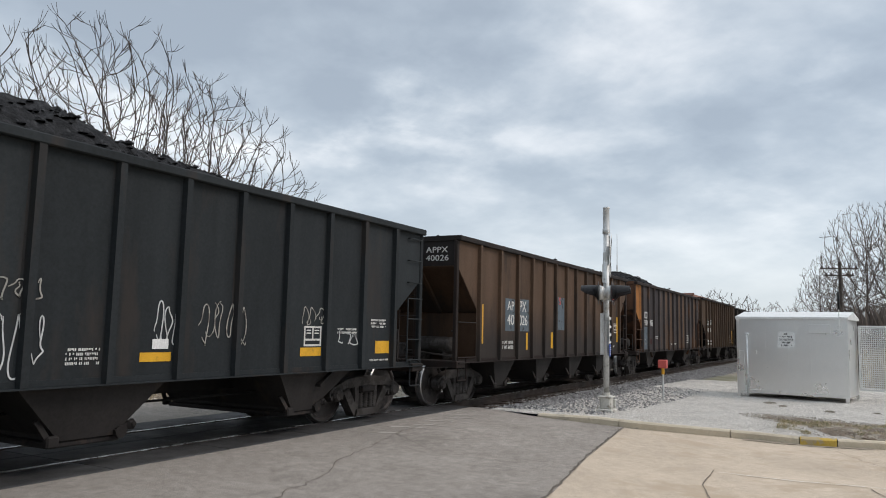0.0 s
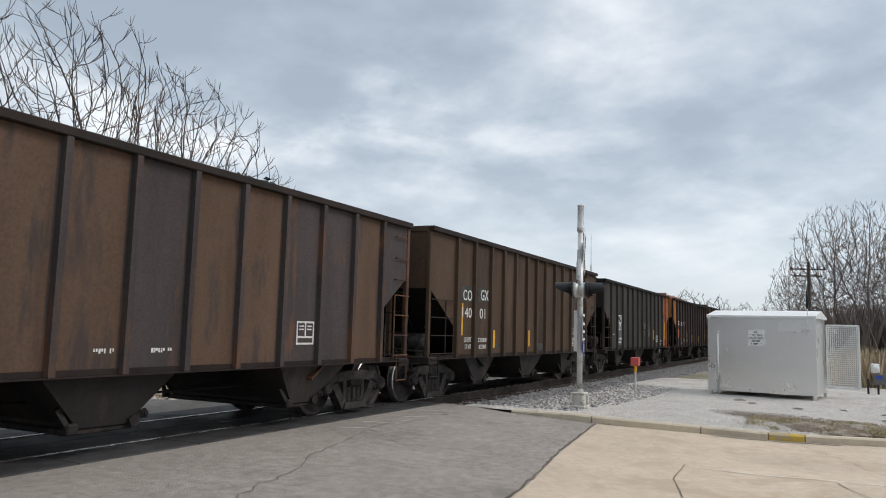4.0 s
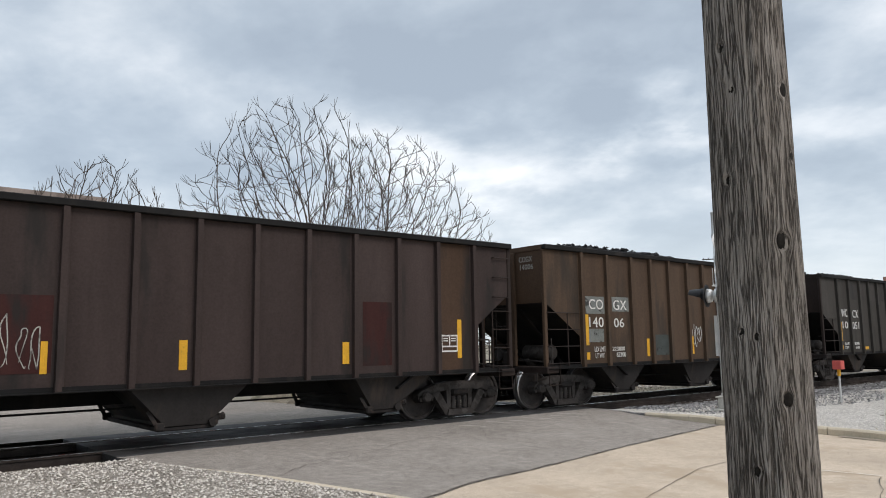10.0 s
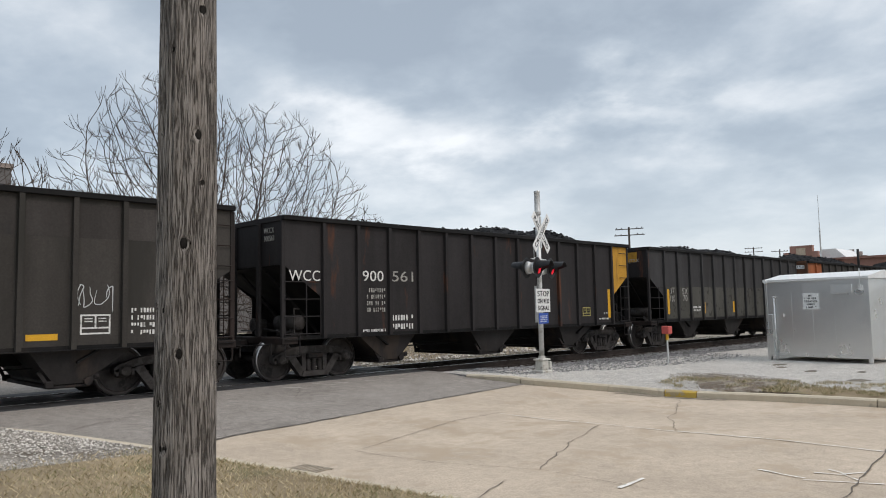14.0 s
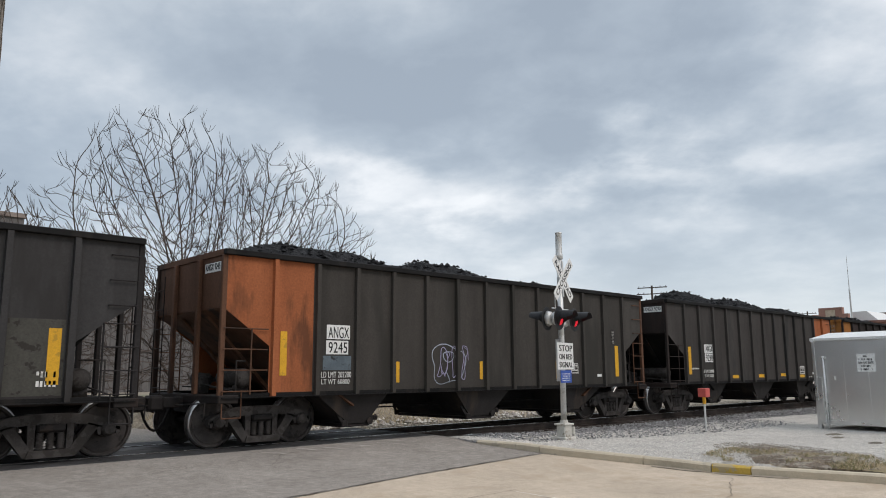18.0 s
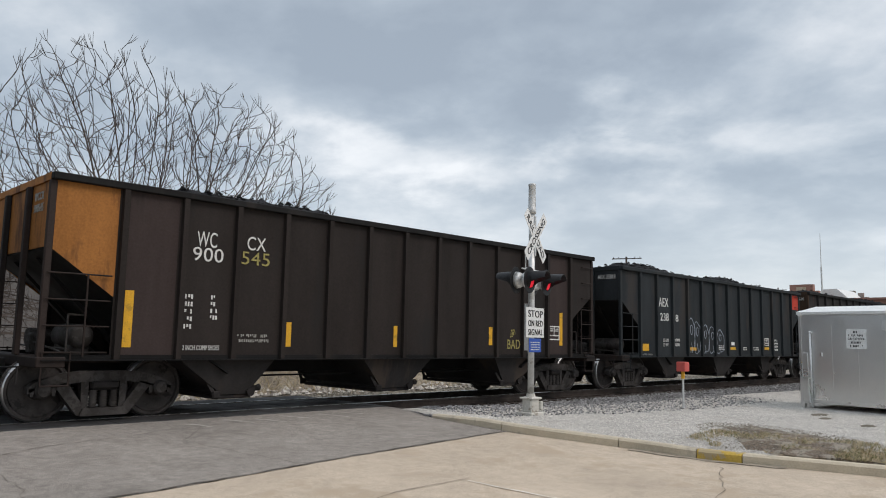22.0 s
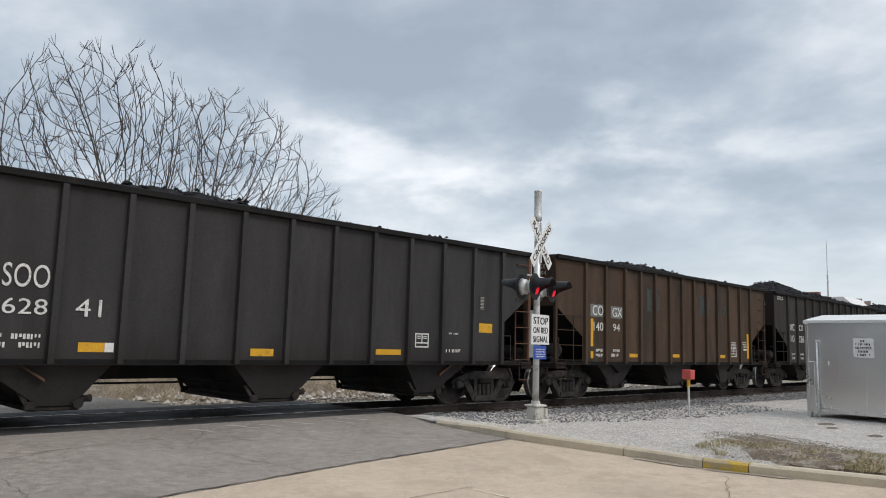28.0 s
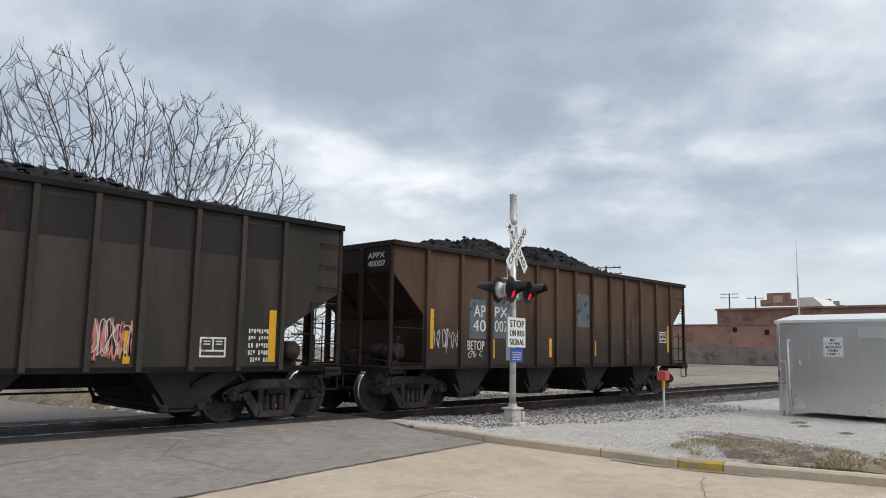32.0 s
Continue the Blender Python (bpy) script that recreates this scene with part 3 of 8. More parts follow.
def kerb_run(name, line, ys, mat_of, label, height=0.13, width=0.17, outward=1):
    """A kerb in separate stones along a street edge."""
    root = thing(name, label, "kerb", kind="structure")
    for k, (ya, yb) in enumerate(zip(ys, ys[1:])):
        n = 4
        bm = bmesh.new()
        rows = []
        for j in range(n + 1):
            y = ya + (yb - ya) * (j / n)
            y = y + 0.008 * (1 if j == 0 else -1 if j == n else 0) * (1 if yb > ya else -1)
            x = line(y)
            zb, lift = road_z(y), height * min(1.0, max(0.25, (1.9 - y) / 2.2))
            pts = [(0, -0.2), (0.0, lift - 0.03), (0.03, lift), (width, lift), (width, -0.2)]
            rows.append([bm.verts.new((x + outward * px, y, zb + pz)) for px, pz in pts])
        for ra, rb in zip(rows, rows[1:]):
            for i in range(4):
                bm.faces.new((ra[i], ra[i + 1], rb[i + 1], rb[i]))
        bm.faces.new(rows[0])
        bm.faces.new(rows[-1][::-1])
        bmesh.ops.recalc_face_normals(bm, faces=bm.faces)
        part("kerb_stone", bm, mat_of(k), root)
    return root


east_cuts = [0.9, -0.75, -2.69, -3.83, -4.43, -7.4, -10.4, -13.4, -16.4, -19.4, -22.4, -25.4]
kerb_run("kerb", kerb_x, east_cuts, lambda k: KERB_YELLOW if k == 3 else KERB, "pale concrete kerb with one yellow painted stone")
west_cuts = [1.6, -0.6, -2.8, -5.2, -7.6, -10.6, -13.6, -16.6]
kerb_run("kerb", west_x, west_cuts, lambda k: KERB, "low worn concrete kerb beside the lawn", 0.04, 0.16, -1)


# gravel pad with the signal and the cabinet
def pad_z(x, y):
    base = lerp_table(x, (-2, 0.0, 3.0, 7.0, 12.0, 30), (-0.17, -0.17, -0.30, -0.40, -0.40, -0.5))
    k = kerb_x(y) + 0.17
    near = road_z(y) + 0.115 * min(1.0, max(0.0, (1.9 - y) / 2.2))
    f = max(0.0, min(1.0, (x - k) / 1.2))
    return near * (1 - f) + base * f


def pad_point(u, v):
    y = 2.1 + (-16 - 2.1) * v ** 1.3
    x0 = kerb_x(y) + (0.168 if y < 0.88 else -0.04)
    x = x0 + (19 - x0) * u ** 1.3
    return x, y, pad_z(x, y) + 0.018 * noise.noise((x * 1.3, y * 1.3, 2)) * min(1, u * 8)


sheet("gravel_pad", spread(0, 1, 70), spread(0, 1, 60), pad_point, GRAVEL, "pale crushed-stone pad round the signal and the cabinet", "gravel")


def verge_point(u, v):
    y = -4.75 + (-30 + 4.75) * v ** 1.4 - 0.5 * noise.noise((u * 5, v * 5, 3))
    x0 = kerb_x(y) + 0.172
    x = x0 + (0.75 + 0.6 * noise.noise((y * 0.9, 3, 1)) + 0.3 * noise.noise((y * 3.1, 5, 1))) * u
    return x, y, pad_z(x, y) + 0.012


sheet("verge", spread(0, 1, 20), spread(0, 1, 30), verge_point, LAWN, "worn strip of winter grass behind the kerb", "grass verge")

# lawn with the utility pole, beside the street
sheet("lawn", spread(0, 1, 30), spread(0, 1, 40), lambda u, v: (lambda y: (west_x(y) - 0.165 - 18 * u ** 1.4, y, road_z(y) + 0.04 + 0.10 * min(1, u * 3) + 0.02 * noise.noise((u * 9, y, 1))))(-2.4 - 24 * v), LAWN,
      "tired winter lawn beside the street", "lawn")
sheet("gravel_strip", spread(0, 1, 30), spread(0, 1, 16), lambda u, v: (lambda y: (west_x(y) - 0.165 - 16 * u ** 1.4, y, road_z(y) + 0.045 + 0.03 * noise.noise((u * 20, y * 2, 5)) * min(1, u * 6)))(2.0 - 4.6 * v), DUSTY_GRAVEL,
      "coarse pale gravel between the lawn and the rails", "gravel")


def bank_point(u, v):
    """A low bank of dry earth beyond the rails, which rises to the foot of the tree."""
    x, y = -4.3 + 28 * u ** 1.3, 9.7 + 5.0 * v
    f = min(1.0, v / 0.35)
    rise = 0.72 * (f * f * (3 - 2 * f)) * min(1.0, 0.25 + u * 10, (1 - u) * 6)
    return x + 0.5 * noise.noise((y, 4, 2)), y + 0.3 * noise.noise((x * 0.7, 8, 1)), -0.54 + rise + 0.07 * noise.noise((x * 1.1, y * 1.1, 4)) * f


sheet("bank", spread(0, 1, 90), spread(0, 1, 16), bank_point, BANK, "low bank of dry earth and rubble beyond the rails", "bank")


# ---- railway track ----
def bed_z(d):
    return lerp_table(abs(d), (0, 1.5, 1.9, 2.9, 3.6), (-0.335, -0.335, -0.36, -0.52, -0.60))


def ballast_bed(name, x0, x1):
    nx = int((x1 - x0) / 0.35) if x1 - x0 < 60 else 120
    sheet(name, spread(x0, x1, nx), spread(-3.6, 3.6, 28), lambda x, d: (x, TRACK_Y + d, bed_z(d) + 0.02 * noise.noise((x * 2.1, d * 2.1, 7))),
          BALLAST, "dark grey crushed-stone ballast under the rails", "ballast")


ballast_bed("ballast", -1.15, 48)
ballast_bed("ballast", 48, 420)
ballast_bed("ballast", -420, -12.3)


def rail_profile(x0, x1):
    bm = bmesh.new()
    pts = [(-0.07, -0.172), (0.07, -0.172), (0.07, -0.160), (0.010, -0.140), (0.010, -0.045), (0.036, -0.035), (0.036, -0.004), (-0.036, -0.004), (-0.036, -0.035), (-0.010, -0.045), (-0.010, -0.140), (-0.07, -0.160)]
    a = [bm.verts.new((x0, y, z)) for y, z in pts]
    b = [bm.verts.new((x1, y, z)) for y, z in pts]
    for k in range(len(pts)):
        bm.faces.new((a[k], a[(k + 1) % len(pts)], b[(k + 1) % len(pts)], b[k]))
    bmesh.ops.recalc_face_normals(bm, faces=bm.faces)
    return bm


for side in (-0.7535, 0.7535):
    rail = tagged(part("rail", rail_profile(-420, 420), RAIL, m=Matrix.Translation((0, TRACK_Y + side, RAIL_Z))), "rusty steel rail with a polished head", "rail", "pair of rails", "structure")
    bm = bmesh.new()
    box(bm, -420, 420, -0.030, 0.030, -0.004, 0.0)
    part("running_band", bm, RAIL_TOP, rail, "polished running band on the rail head")

tie_mesh = None
for k in range(300):
    x = -1.0 + 0.53 * k if k < 230 else -12.6 - 0.53 * (k - 230)
    if tie_mesh is None:
        bm = bmesh.new()
        box(bm, -0.115, 0.115, -1.3, 1.3, -0.18, 0.0, bevel=0.012)
        tie_mesh = mesh_of(bm, "tie")
        ties = thing("railway_ties", "dark creosoted wooden ties half buried in ballast", "railway tie", kind="structure")
    place("tie", tie_mesh, TIE, ties, pose(x, TRACK_Y + random.uniform(-0.03, 0.03), RAIL_Z - 0.172, 0, 0, random.uniform(-1, 1)))

# crossing surface between and beside the rails
crossing = thing("crossing_panels", "black rubber crossing panels laid between the rails", "crossing panel", kind="structure")
for a, b in ((-1.50, -0.815), (-0.66, -0.005), (0.005, 0.66), (0.815, 1.55)):
    bm = bmesh.new()
    box(bm, 0.006, 1.794, a, b, -0.16, -0.008, bevel=0.01)
    me = mesh_of(bm, "crossing_panel")
    for k in range(6):
        place("crossing_panel", me, RUBBER, crossing, pose(-12.1 + 1.8 * k, TRACK_Y, RAIL_Z))


# ---- coal train ----
# car type: length, end bay, bays, height of the side, cut of the end at the corner and at the first post
TYPES = {
    "L": (13.95, 1.06, 14, 3.69, 2.60, 1.84),
    "A": (13.85, 1.00, 14, 3.58, 2.60, 1.84),
    "C": (13.00, 1.26, 14, 3.78, 2.45, 1.62),
    "B": (13.50, 1.03, 14, 3.67, 3.02, 2.05),
}
SHEET_Y, OUT_Y, SILL = 1.505, 1.60, 1.00
made = {}


POSTS = {
    "C": (1.26, 2.23, 3.22, 4.06, 4.90, 5.78, 6.56, 7.35, 8.23, 9.02, 9.90, 10.78, 11.65),
    "B": (1.04, 2.16, 3.23, 4.19, 5.08, 5.95, 6.85, 7.72, 8.67, 9.55, 10.47, 11.48, 12.45),
}


def post_xs(kind):
    """Where the posts of a side stand."""
    if kind in POSTS:
        return list(POSTS[kind])
    length, end, bays, *_ = TYPES[kind]
    return [end + (length - 2 * end) * k / (bays - 2) for k in range(bays - 1)]


def shared(key, build, smooth=False):
    if key not in made:
        bm = bmesh.new()
        build(bm)
        bmesh.ops.recalc_face_normals(bm, faces=bm.faces)
        made[key] = mesh_of(bm, key[0], smooth)
    return made[key]


def spring_mesh(bm):
    lathe(bm, [(0.046 if k % 2 else 0.076, k * 0.0210) for k in range(13)], 10, "z")


def side_frame_mesh(bm):
    """Cast truck side: arched top drooping over the bearings, sloping legs, columns beside the springs, deep spring seat."""
    y0, y1 = -0.085, 0.085
    upper = [(-1.10, 0.54), (-1.02, 0.60), (-0.88, 0.65), (-0.60, 0.735), (-0.32, 0.765), (0.32, 0.765), (0.60, 0.735), (0.88, 0.65), (1.02, 0.60), (1.10, 0.54)]
    lower = [(1.10, 0.44), (1.01, 0.49), (0.78, 0.515), (0.60, 0.565), (0.32, 0.60), (-0.32, 0.60), (-0.60, 0.565), (-0.78, 0.515), (-1.01, 0.49), (-1.10, 0.44)]
    for k in range(9):
        prism(bm, [upper[k], upper[k + 1], lower[8 - k], lower[9 - k]], y0, y1)
    for s in (-1, 1):
        prism(bm, [(s * 0.56, 0.60), (s * 0.74, 0.55), (s * 0.39, 0.095), (s * 0.24, 0.095), (s * 0.30, 0.23)], y0, y1)
        prism(bm, [(s * 0.235, 0.63), (s * 0.35, 0.63), (s * 0.335, 0.16), (s * 0.235, 0.16)], y0 + 0.012, y1 - 0.012)
        prism(bm, [(s * 0.69, 0.56), (s * 0.78, 0.54), (s * 0.76, 0.40), (s * 0.72, 0.40)], y0, y1)
        prism(bm, [(s * 1.00, 0.53), (s * 1.08, 0.51), (s * 1.06, 0.40), (s * 1.02, 0.40)], y0, y1)
        box(bm, s * 0.89 - 0.11, s * 0.89 + 0.11, y0 - 0.02, y1 + 0.02, 0.50, 0.575, bevel=0.015)
    prism(bm, [(-0.36, 0.085), (0.36, 0.085), (0.32, 0.205), (-0.32, 0.205)], y0 - 0.035, y1 + 0.035)


def bearing_mesh(bm):
    lathe(bm, [(0.03, -0.15), (0.085, -0.145), (0.115, -0.11), (0.12, -0.03), (0.135, 0.0), (0.135, 0.10)], 16, "y")
    for k in range(3):
        a = k * 2 * math.pi / 3
        tube(bm, (0.055 * math.cos(a), -0.15, 0.055 * math.sin(a)), (0.055 * math.cos(a), -0.12, 0.055 * math.sin(a)), 0.017, n=6)


def wheelset_mesh(bm):
    tube(bm, (0, -0.98, 0), (0, 0.98, 0), 0.08, n=12)
    for s in (-1, 1):
        prof = [(0.10, 0.845), (0.13, 0.84), (0.15, 0.80), (0.395, 0.79), (0.42, 0.822), (0.460, 0.822), (0.481, 0.808), (0.485, 0.725), (0.508, 0.705), (0.503, 0.69), (0.425, 0.69), (0.40, 0.72), (0.15, 0.74), (0.10, 0.70)]
        lathe(bm, [(r, s * h) for r, h in prof], 36, "y")
        for k in range(2):
            a = 0.4 + k * math.pi
            tube(bm, (0.27 * math.cos(a), s * 0.79, 0.27 * math.sin(a)), (0.27 * math.cos(a), s * 0.805, 0.27 * math.sin(a)), 0.035, n=8)


def bright_treads(me):
    """The running surface and its outer edge are worn bright."""
    me.materials.append(WHEEL)
    me.materials.append(WHEEL_RIM)
    for poly in me.polygons:
        c = poly.center
        if 0.72 < abs(c.y) < 0.821 and 0.455 < math.hypot(c.x, c.z) < 0.488:
            poly.material_index = 1


WHEELSETS = []


def truck(car, x):
    def bolster(bm):
        box(bm, -0.21, 0.21, -1.10, 1.10, 0.47, 0.62, bevel=0.03)
        for s in (-1, 1):
            box(bm, -0.20, 0.20, s * 1.10 - 0.03, s * 1.10 + 0.03, 0.50, 0.60, bevel=0.012)
        box(bm, -0.34, 0.34, -0.20, 0.20, 0.60, 0.72)
        for s in (-1, 1):
            beam(bm, (s * 0.36, -0.85, 0.40), (s * 0.36, 0.85, 0.40), 0.09, 0.11, (1, 0, 0))
    t = place("truck", shared(("truck",), bolster), IRON_DARK, car, Matrix.Translation((x, 0, 0)))
    for s in (-1, 1):
        place("side_frame", shared(("side_frame",), side_frame_mesh), IRON, t, pose(0, s * 0.995, 0))
        for dx in (-0.155, 0.0, 0.155):
            place("spring", shared(("spring",), spring_mesh, True), IRON, t, pose(dx, s * 1.03, 0.215))
        for dx in (-0.89, 0.89):
            place("bearing", shared(("bearing",), bearing_mesh), IRON, t, pose(dx, s * 0.99, 0.485, 0, 0, 0 if s < 0 else 180))
    for dx in (-0.89, 0.89):
        me = shared(("wheelset",), wheelset_mesh)
        if not me.materials:
            bright_treads(me)
        w = place("wheelset", me, WHEEL, t, pose(dx, 0, 0.485))
        WHEELSETS.append(w)


def coal_mesh(kind, seed, height):
    length = TYPES[kind][0]
    top = TYPES[kind][3]

    def build(bm):
        rnd = random.Random(seed)
        nx, ny = 150, 22
        humps = [(rnd.uniform(0.12, 0.88) * length, rnd.uniform(0.8, 1.6), rnd.uniform(0.5, 1.0)) for _ in range(6)]
        rows = []
        for i in range(nx + 1):
            x = 0.10 + (length - 0.2) * i / nx
            crest = sum(a * math.exp(-((x - c) / w) ** 2) for c, w, a in humps) / 1.6
            endf = min(1.0, min(x, length - x) / 1.3)
            row = []
            for j in range(ny + 1):
                y = -1.46 + 2.92 * j / ny
                q = 1 - (abs(y) / 1.46) ** 1.6
                z = top - 0.09 + 1.15 * height * q * min(1.15, 0.25 + crest) * endf
                z += 0.075 * noise.noise((x * 2.6, y * 2.6, seed)) + 0.055 * noise.noise((x * 8, y * 8, seed + 3))
                row.append(bm.verts.new((x, y, z)))
            rows.append(row)
        for ra, rb in zip(rows, rows[1:]):
            for j in range(ny):
                bm.faces.new((ra[j], rb[j], rb[j + 1], ra[j + 1]))
        for _ in range(900):
            i, j = rnd.randrange(2, nx - 2), rnd.randrange(1, ny - 1)
            c = rows[i][j].co
            r = 0.03 + 0.065 * rnd.random() ** 2
            v = [bm.verts.new(c + Vector((ox * rnd.uniform(0.6, 1.2), oy * rnd.uniform(0.6, 1.2), oz * rnd.uniform(0.5, 1.0))) * r) for ox, oy, oz in ((1, 0.3, 0.2), (-0.3, 1, 0.3), (-1, -0.2, 0.2), (0.2, -1, 0.3), (0.4, 0.3, 1), (-0.4, -0.2, 1))]
            for f in ((0, 1, 4), (1, 5, 4), (1, 2, 5), (2, 3, 5), (3, 4, 5), (3, 0, 4)):
                bm.faces.new([v[i] for i in f])
    key = ("coal_load", kind, seed)
    if key not in made:
        bm = bmesh.new()
        build(bm)
        made[key] = mesh_of(bm, "coal_load")
    return made[key]


def hopper_bays(kind, length):
    """Pockets under a car: top start, throat start, throat end, top end."""
    if kind == "B":
        return [(c - 0.66, c - 0.30, c + 0.22, c + 0.60) for c in (length / 2 + q * 2.68 for q in (-1.5, -0.5, 0.5, 1.5))]
    mid, far = length / 2, 3.72 if kind != "C" else 3.42
    first = (mid - far - 1.05, mid - far - 0.30, mid - far + 0.28, mid - far + 0.70)
    return [first, (mid - 0.95, mid - 0.42, mid + 0.36, mid + 0.90), tuple(length - v for v in reversed(first))]


def car_body(car, kind, colours):
    """colours: list of paint per bay, paint of the posts, end paint, chord paint."""
    length, end, bays, top, cut, low = TYPES[kind]
    side, post_paint, end_paint, dark = colours
    xs = [0.0] + post_xs(kind) + [length]
    post_end = "sootend" if end_paint == "amber" else end_paint
    for s in (-1, 1):
        for k in range(bays):
            a, b = xs[k], xs[k + 1]
            y0, y1 = (-SHEET_Y, -SHEET_Y + 0.012) if s < 0 else (SHEET_Y - 0.012, SHEET_Y)
            if k == 0:
                def build(bm, a=a, b=b, y0=y0, y1=y1):
                    prism(bm, [(0.0, cut), (0.0, top - 0.05), (b, top - 0.05), (b, low)], y0, y1)
            elif k == bays - 1:
                def build(bm, a=a, b=b, y0=y0, y1=y1):
                    prism(bm, [(a, low), (a, top - 0.05), (b, top - 0.05), (b, cut)], y0, y1)
            else:
                def build(bm, a=a, b=b, y0=y0, y1=y1):
                    box(bm, a, b, y0, y1, SILL + 0.02, top - 0.05)
            paint_k = paint(side[k])
            place("side_panel", shared(("side_panel", kind, k, s), build), paint_k, car)
        for k, x in enumerate(xs[1:-1]):
            def build(bm, s=s):
                w = 0.055
                ys = (s * SHEET_Y, s * (OUT_Y - 0.012))
                pts = [(-w - 0.03, ys[0]), (-w, ys[0] + s * 0.004), (-w * 0.8, ys[1]), (w * 0.8, ys[1]), (w, ys[0] + s * 0.004), (w + 0.03, ys[0])]
                lo = [bm.verts.new((px, py, SILL - 0.044)) for px, py in pts]
                hi = [bm.verts.new((px, py, top - 0.11)) for px, py in pts]
                for i in range(5):
                    bm.faces.new((lo[i], lo[i + 1], hi[i + 1], hi[i]))
                bm.faces.new(lo[1:5])
                bm.faces.new(hi[1:5])
                bm.faces.new((lo[0], hi[0], hi[5], lo[5]))
                for r in range(9):
                    z = SILL + 0.2 + r * 0.26
                    for q in (-1, 1):
                        box(bm, q * (w + 0.014) - 0.008, q * (w + 0.014) + 0.008, ys[0] - 0.006, ys[0] + 0.006, z, z + 0.016)
            kk = k if post_paint is None else 0
            pp = paint(side[min(bays - 1, k + (1 if k < bays // 2 else 0))] if post_paint is None else post_paint)
            place("side_post", shared(("side_post", kind, s), build), pp, car, Matrix.Translation((x, 0, 0)))

        def chord(bm, s=s):
            y0, y1 = sorted((s * 1.47, s * OUT_Y))
            box(bm, -0.03, length + 0.03, y0, y1, top - 0.11, top, bevel=0.012)
        place("top_chord", shared(("top_chord", kind, s), chord), paint(dark), car)

        def sill(bm, s=s):
            y0, y1 = sorted((s * 1.44, s * 1.520))
            box(bm, 0.0, length, y0, y1, SILL - 0.045, SILL + 0.025)
            y2, y3 = sorted((s * 1.40, s * 1.605))
            box(bm, 0.0, length, y2, y3, SILL - 0.062, SILL - 0.047)
        place("side_sill", shared(("side_sill", kind, s), sill), paint(dark), car)
    for x, d in ((0.0, 1), (length, -1)):
        def wall(bm, d=d):
            x0, x1 = sorted((0.0, d * 0.014))
            box(bm, x0, x1, -SHEET_Y + 0.013, SHEET_Y - 0.013, cut, top - 0.05)
            box(bm, min(-d * 0.03, d * 0.09), max(-d * 0.03, d * 0.09), -1.465, 1.465, top - 0.11, top)
        place("end_wall", shared(("end_wall", kind, d), wall), paint(end_paint), car, Matrix.Translation((x, 0, 0)))
        for y in (-0.55, 0.55):
            def stiff(bm, d=d):
                box(bm, *sorted((-d * 0.085, -d * 0.003)), -0.06, 0.06, SILL, top - 0.115, bevel=0.012)
            place("end_post", shared(("end_post", kind, d), stiff), paint(post_end), car, Matrix.Translation((x, y, 0)))
        for s in (-1, 1):
            def corner(bm, d=d, s=s):
                y0, y1 = sorted((s * 1.44, s * (SHEET_Y + 0.02)))
                box(bm, *sorted((-d * 0.045, d * 0.055)), y0, y1, SILL - 0.02, top - 0.112, bevel=0.012)
            place("corner_post", shared(("corner_post", kind, d, s), corner), paint(post_end), car, Matrix.Translation((x, 0, 0)))

        def slope(bm, d=d):
            run = (d * 3.0, 0.70, 0.74) if cut < 2.9 else (d * 1.05, 2.04, 2.08)
            prism(bm, [(d * 0.016, cut), (d * 0.016, cut - 0.03), run[:2], (run[0], run[2])], -SHEET_Y + 0.014, SHEET_Y - 0.014)
            for y in (-0.62, 0.50):
                if cut < 2.9:
                    prism(bm, [(d * 0.10, cut - 0.12), (d * 0.16, cut - 0.12), (d * 1.6, SILL + 0.02), (d * 1.5, SILL + 0.02)], y, y + 0.12)
                else:
                    beam(bm, (d * 0.10, y + 0.06, cut - 0.12), (d * 0.98, y + 0.06, 2.04), 0.09, 0.08)
        # underside shade is put into the colour: near-black instead of the body paint
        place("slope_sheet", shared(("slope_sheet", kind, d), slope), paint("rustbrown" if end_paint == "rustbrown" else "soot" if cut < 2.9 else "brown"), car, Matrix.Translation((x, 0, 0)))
        if cut > 2.9:
            def bulkhead(bm, d=d):
                box(bm, *sorted((d * 1.03, d * 1.045)), -SHEET_Y + 0.014, SHEET_Y - 0.014, SILL - 0.02, 2.03)
            place("end_bulkhead", shared(("end_bulkhead", kind, d), bulkhead), paint("brown"), car, Matrix.Translation((x, 0, 0)))

        def reservoir(bm, d=d):
            lathe(bm, [(0.02, -0.48), (0.13, -0.46), (0.185, -0.40), (0.19, 0.40), (0.13, 0.46), (0.02, 0.48)], 16, "y", (d * 0.72, -0.62, SILL + 0.30))
            for y in (-0.9, -0.35):
                box(bm, *sorted((d * 0.56, d * 0.88)), y - 0.025, y + 0.025, SILL - 0.03, SILL + 0.16)
        place("air_reservoir", shared(("air_reservoir", d), reservoir, True), IRON, car, Matrix.Translation((x, 0, 0)))

        def brakes(bm, d=d):
            lathe(bm, [(0.02, -0.22), (0.15, -0.22), (0.16, -0.18), (0.13, 0.12), (0.05, 0.20), (0.02, 0.34)], 14, "x", (d * 0.60, 0.45, SILL + 0.26))
            box(bm, *sorted((d * 0.30, d * 0.52)), -0.02, 0.24, SILL - 0.02, SILL + 0.34, bevel=0.04)
            for a, b in (((0.5, -1.15, 0.10), (0.5, 1.2, 0.12)), ((0.35, 0.1, 0.2), (0.35, -1.3, 0.06)), ((0.42, -1.28, 0.04), (0.42, -1.28, 0.62)), ((0.42, -1.28, 0.62), (0.75, -1.0, 0.62))):
                tube(bm, (d * a[0], a[1], SILL + a[2]), (d * b[0], b[1], SILL + b[2]), 0.016, n=6)
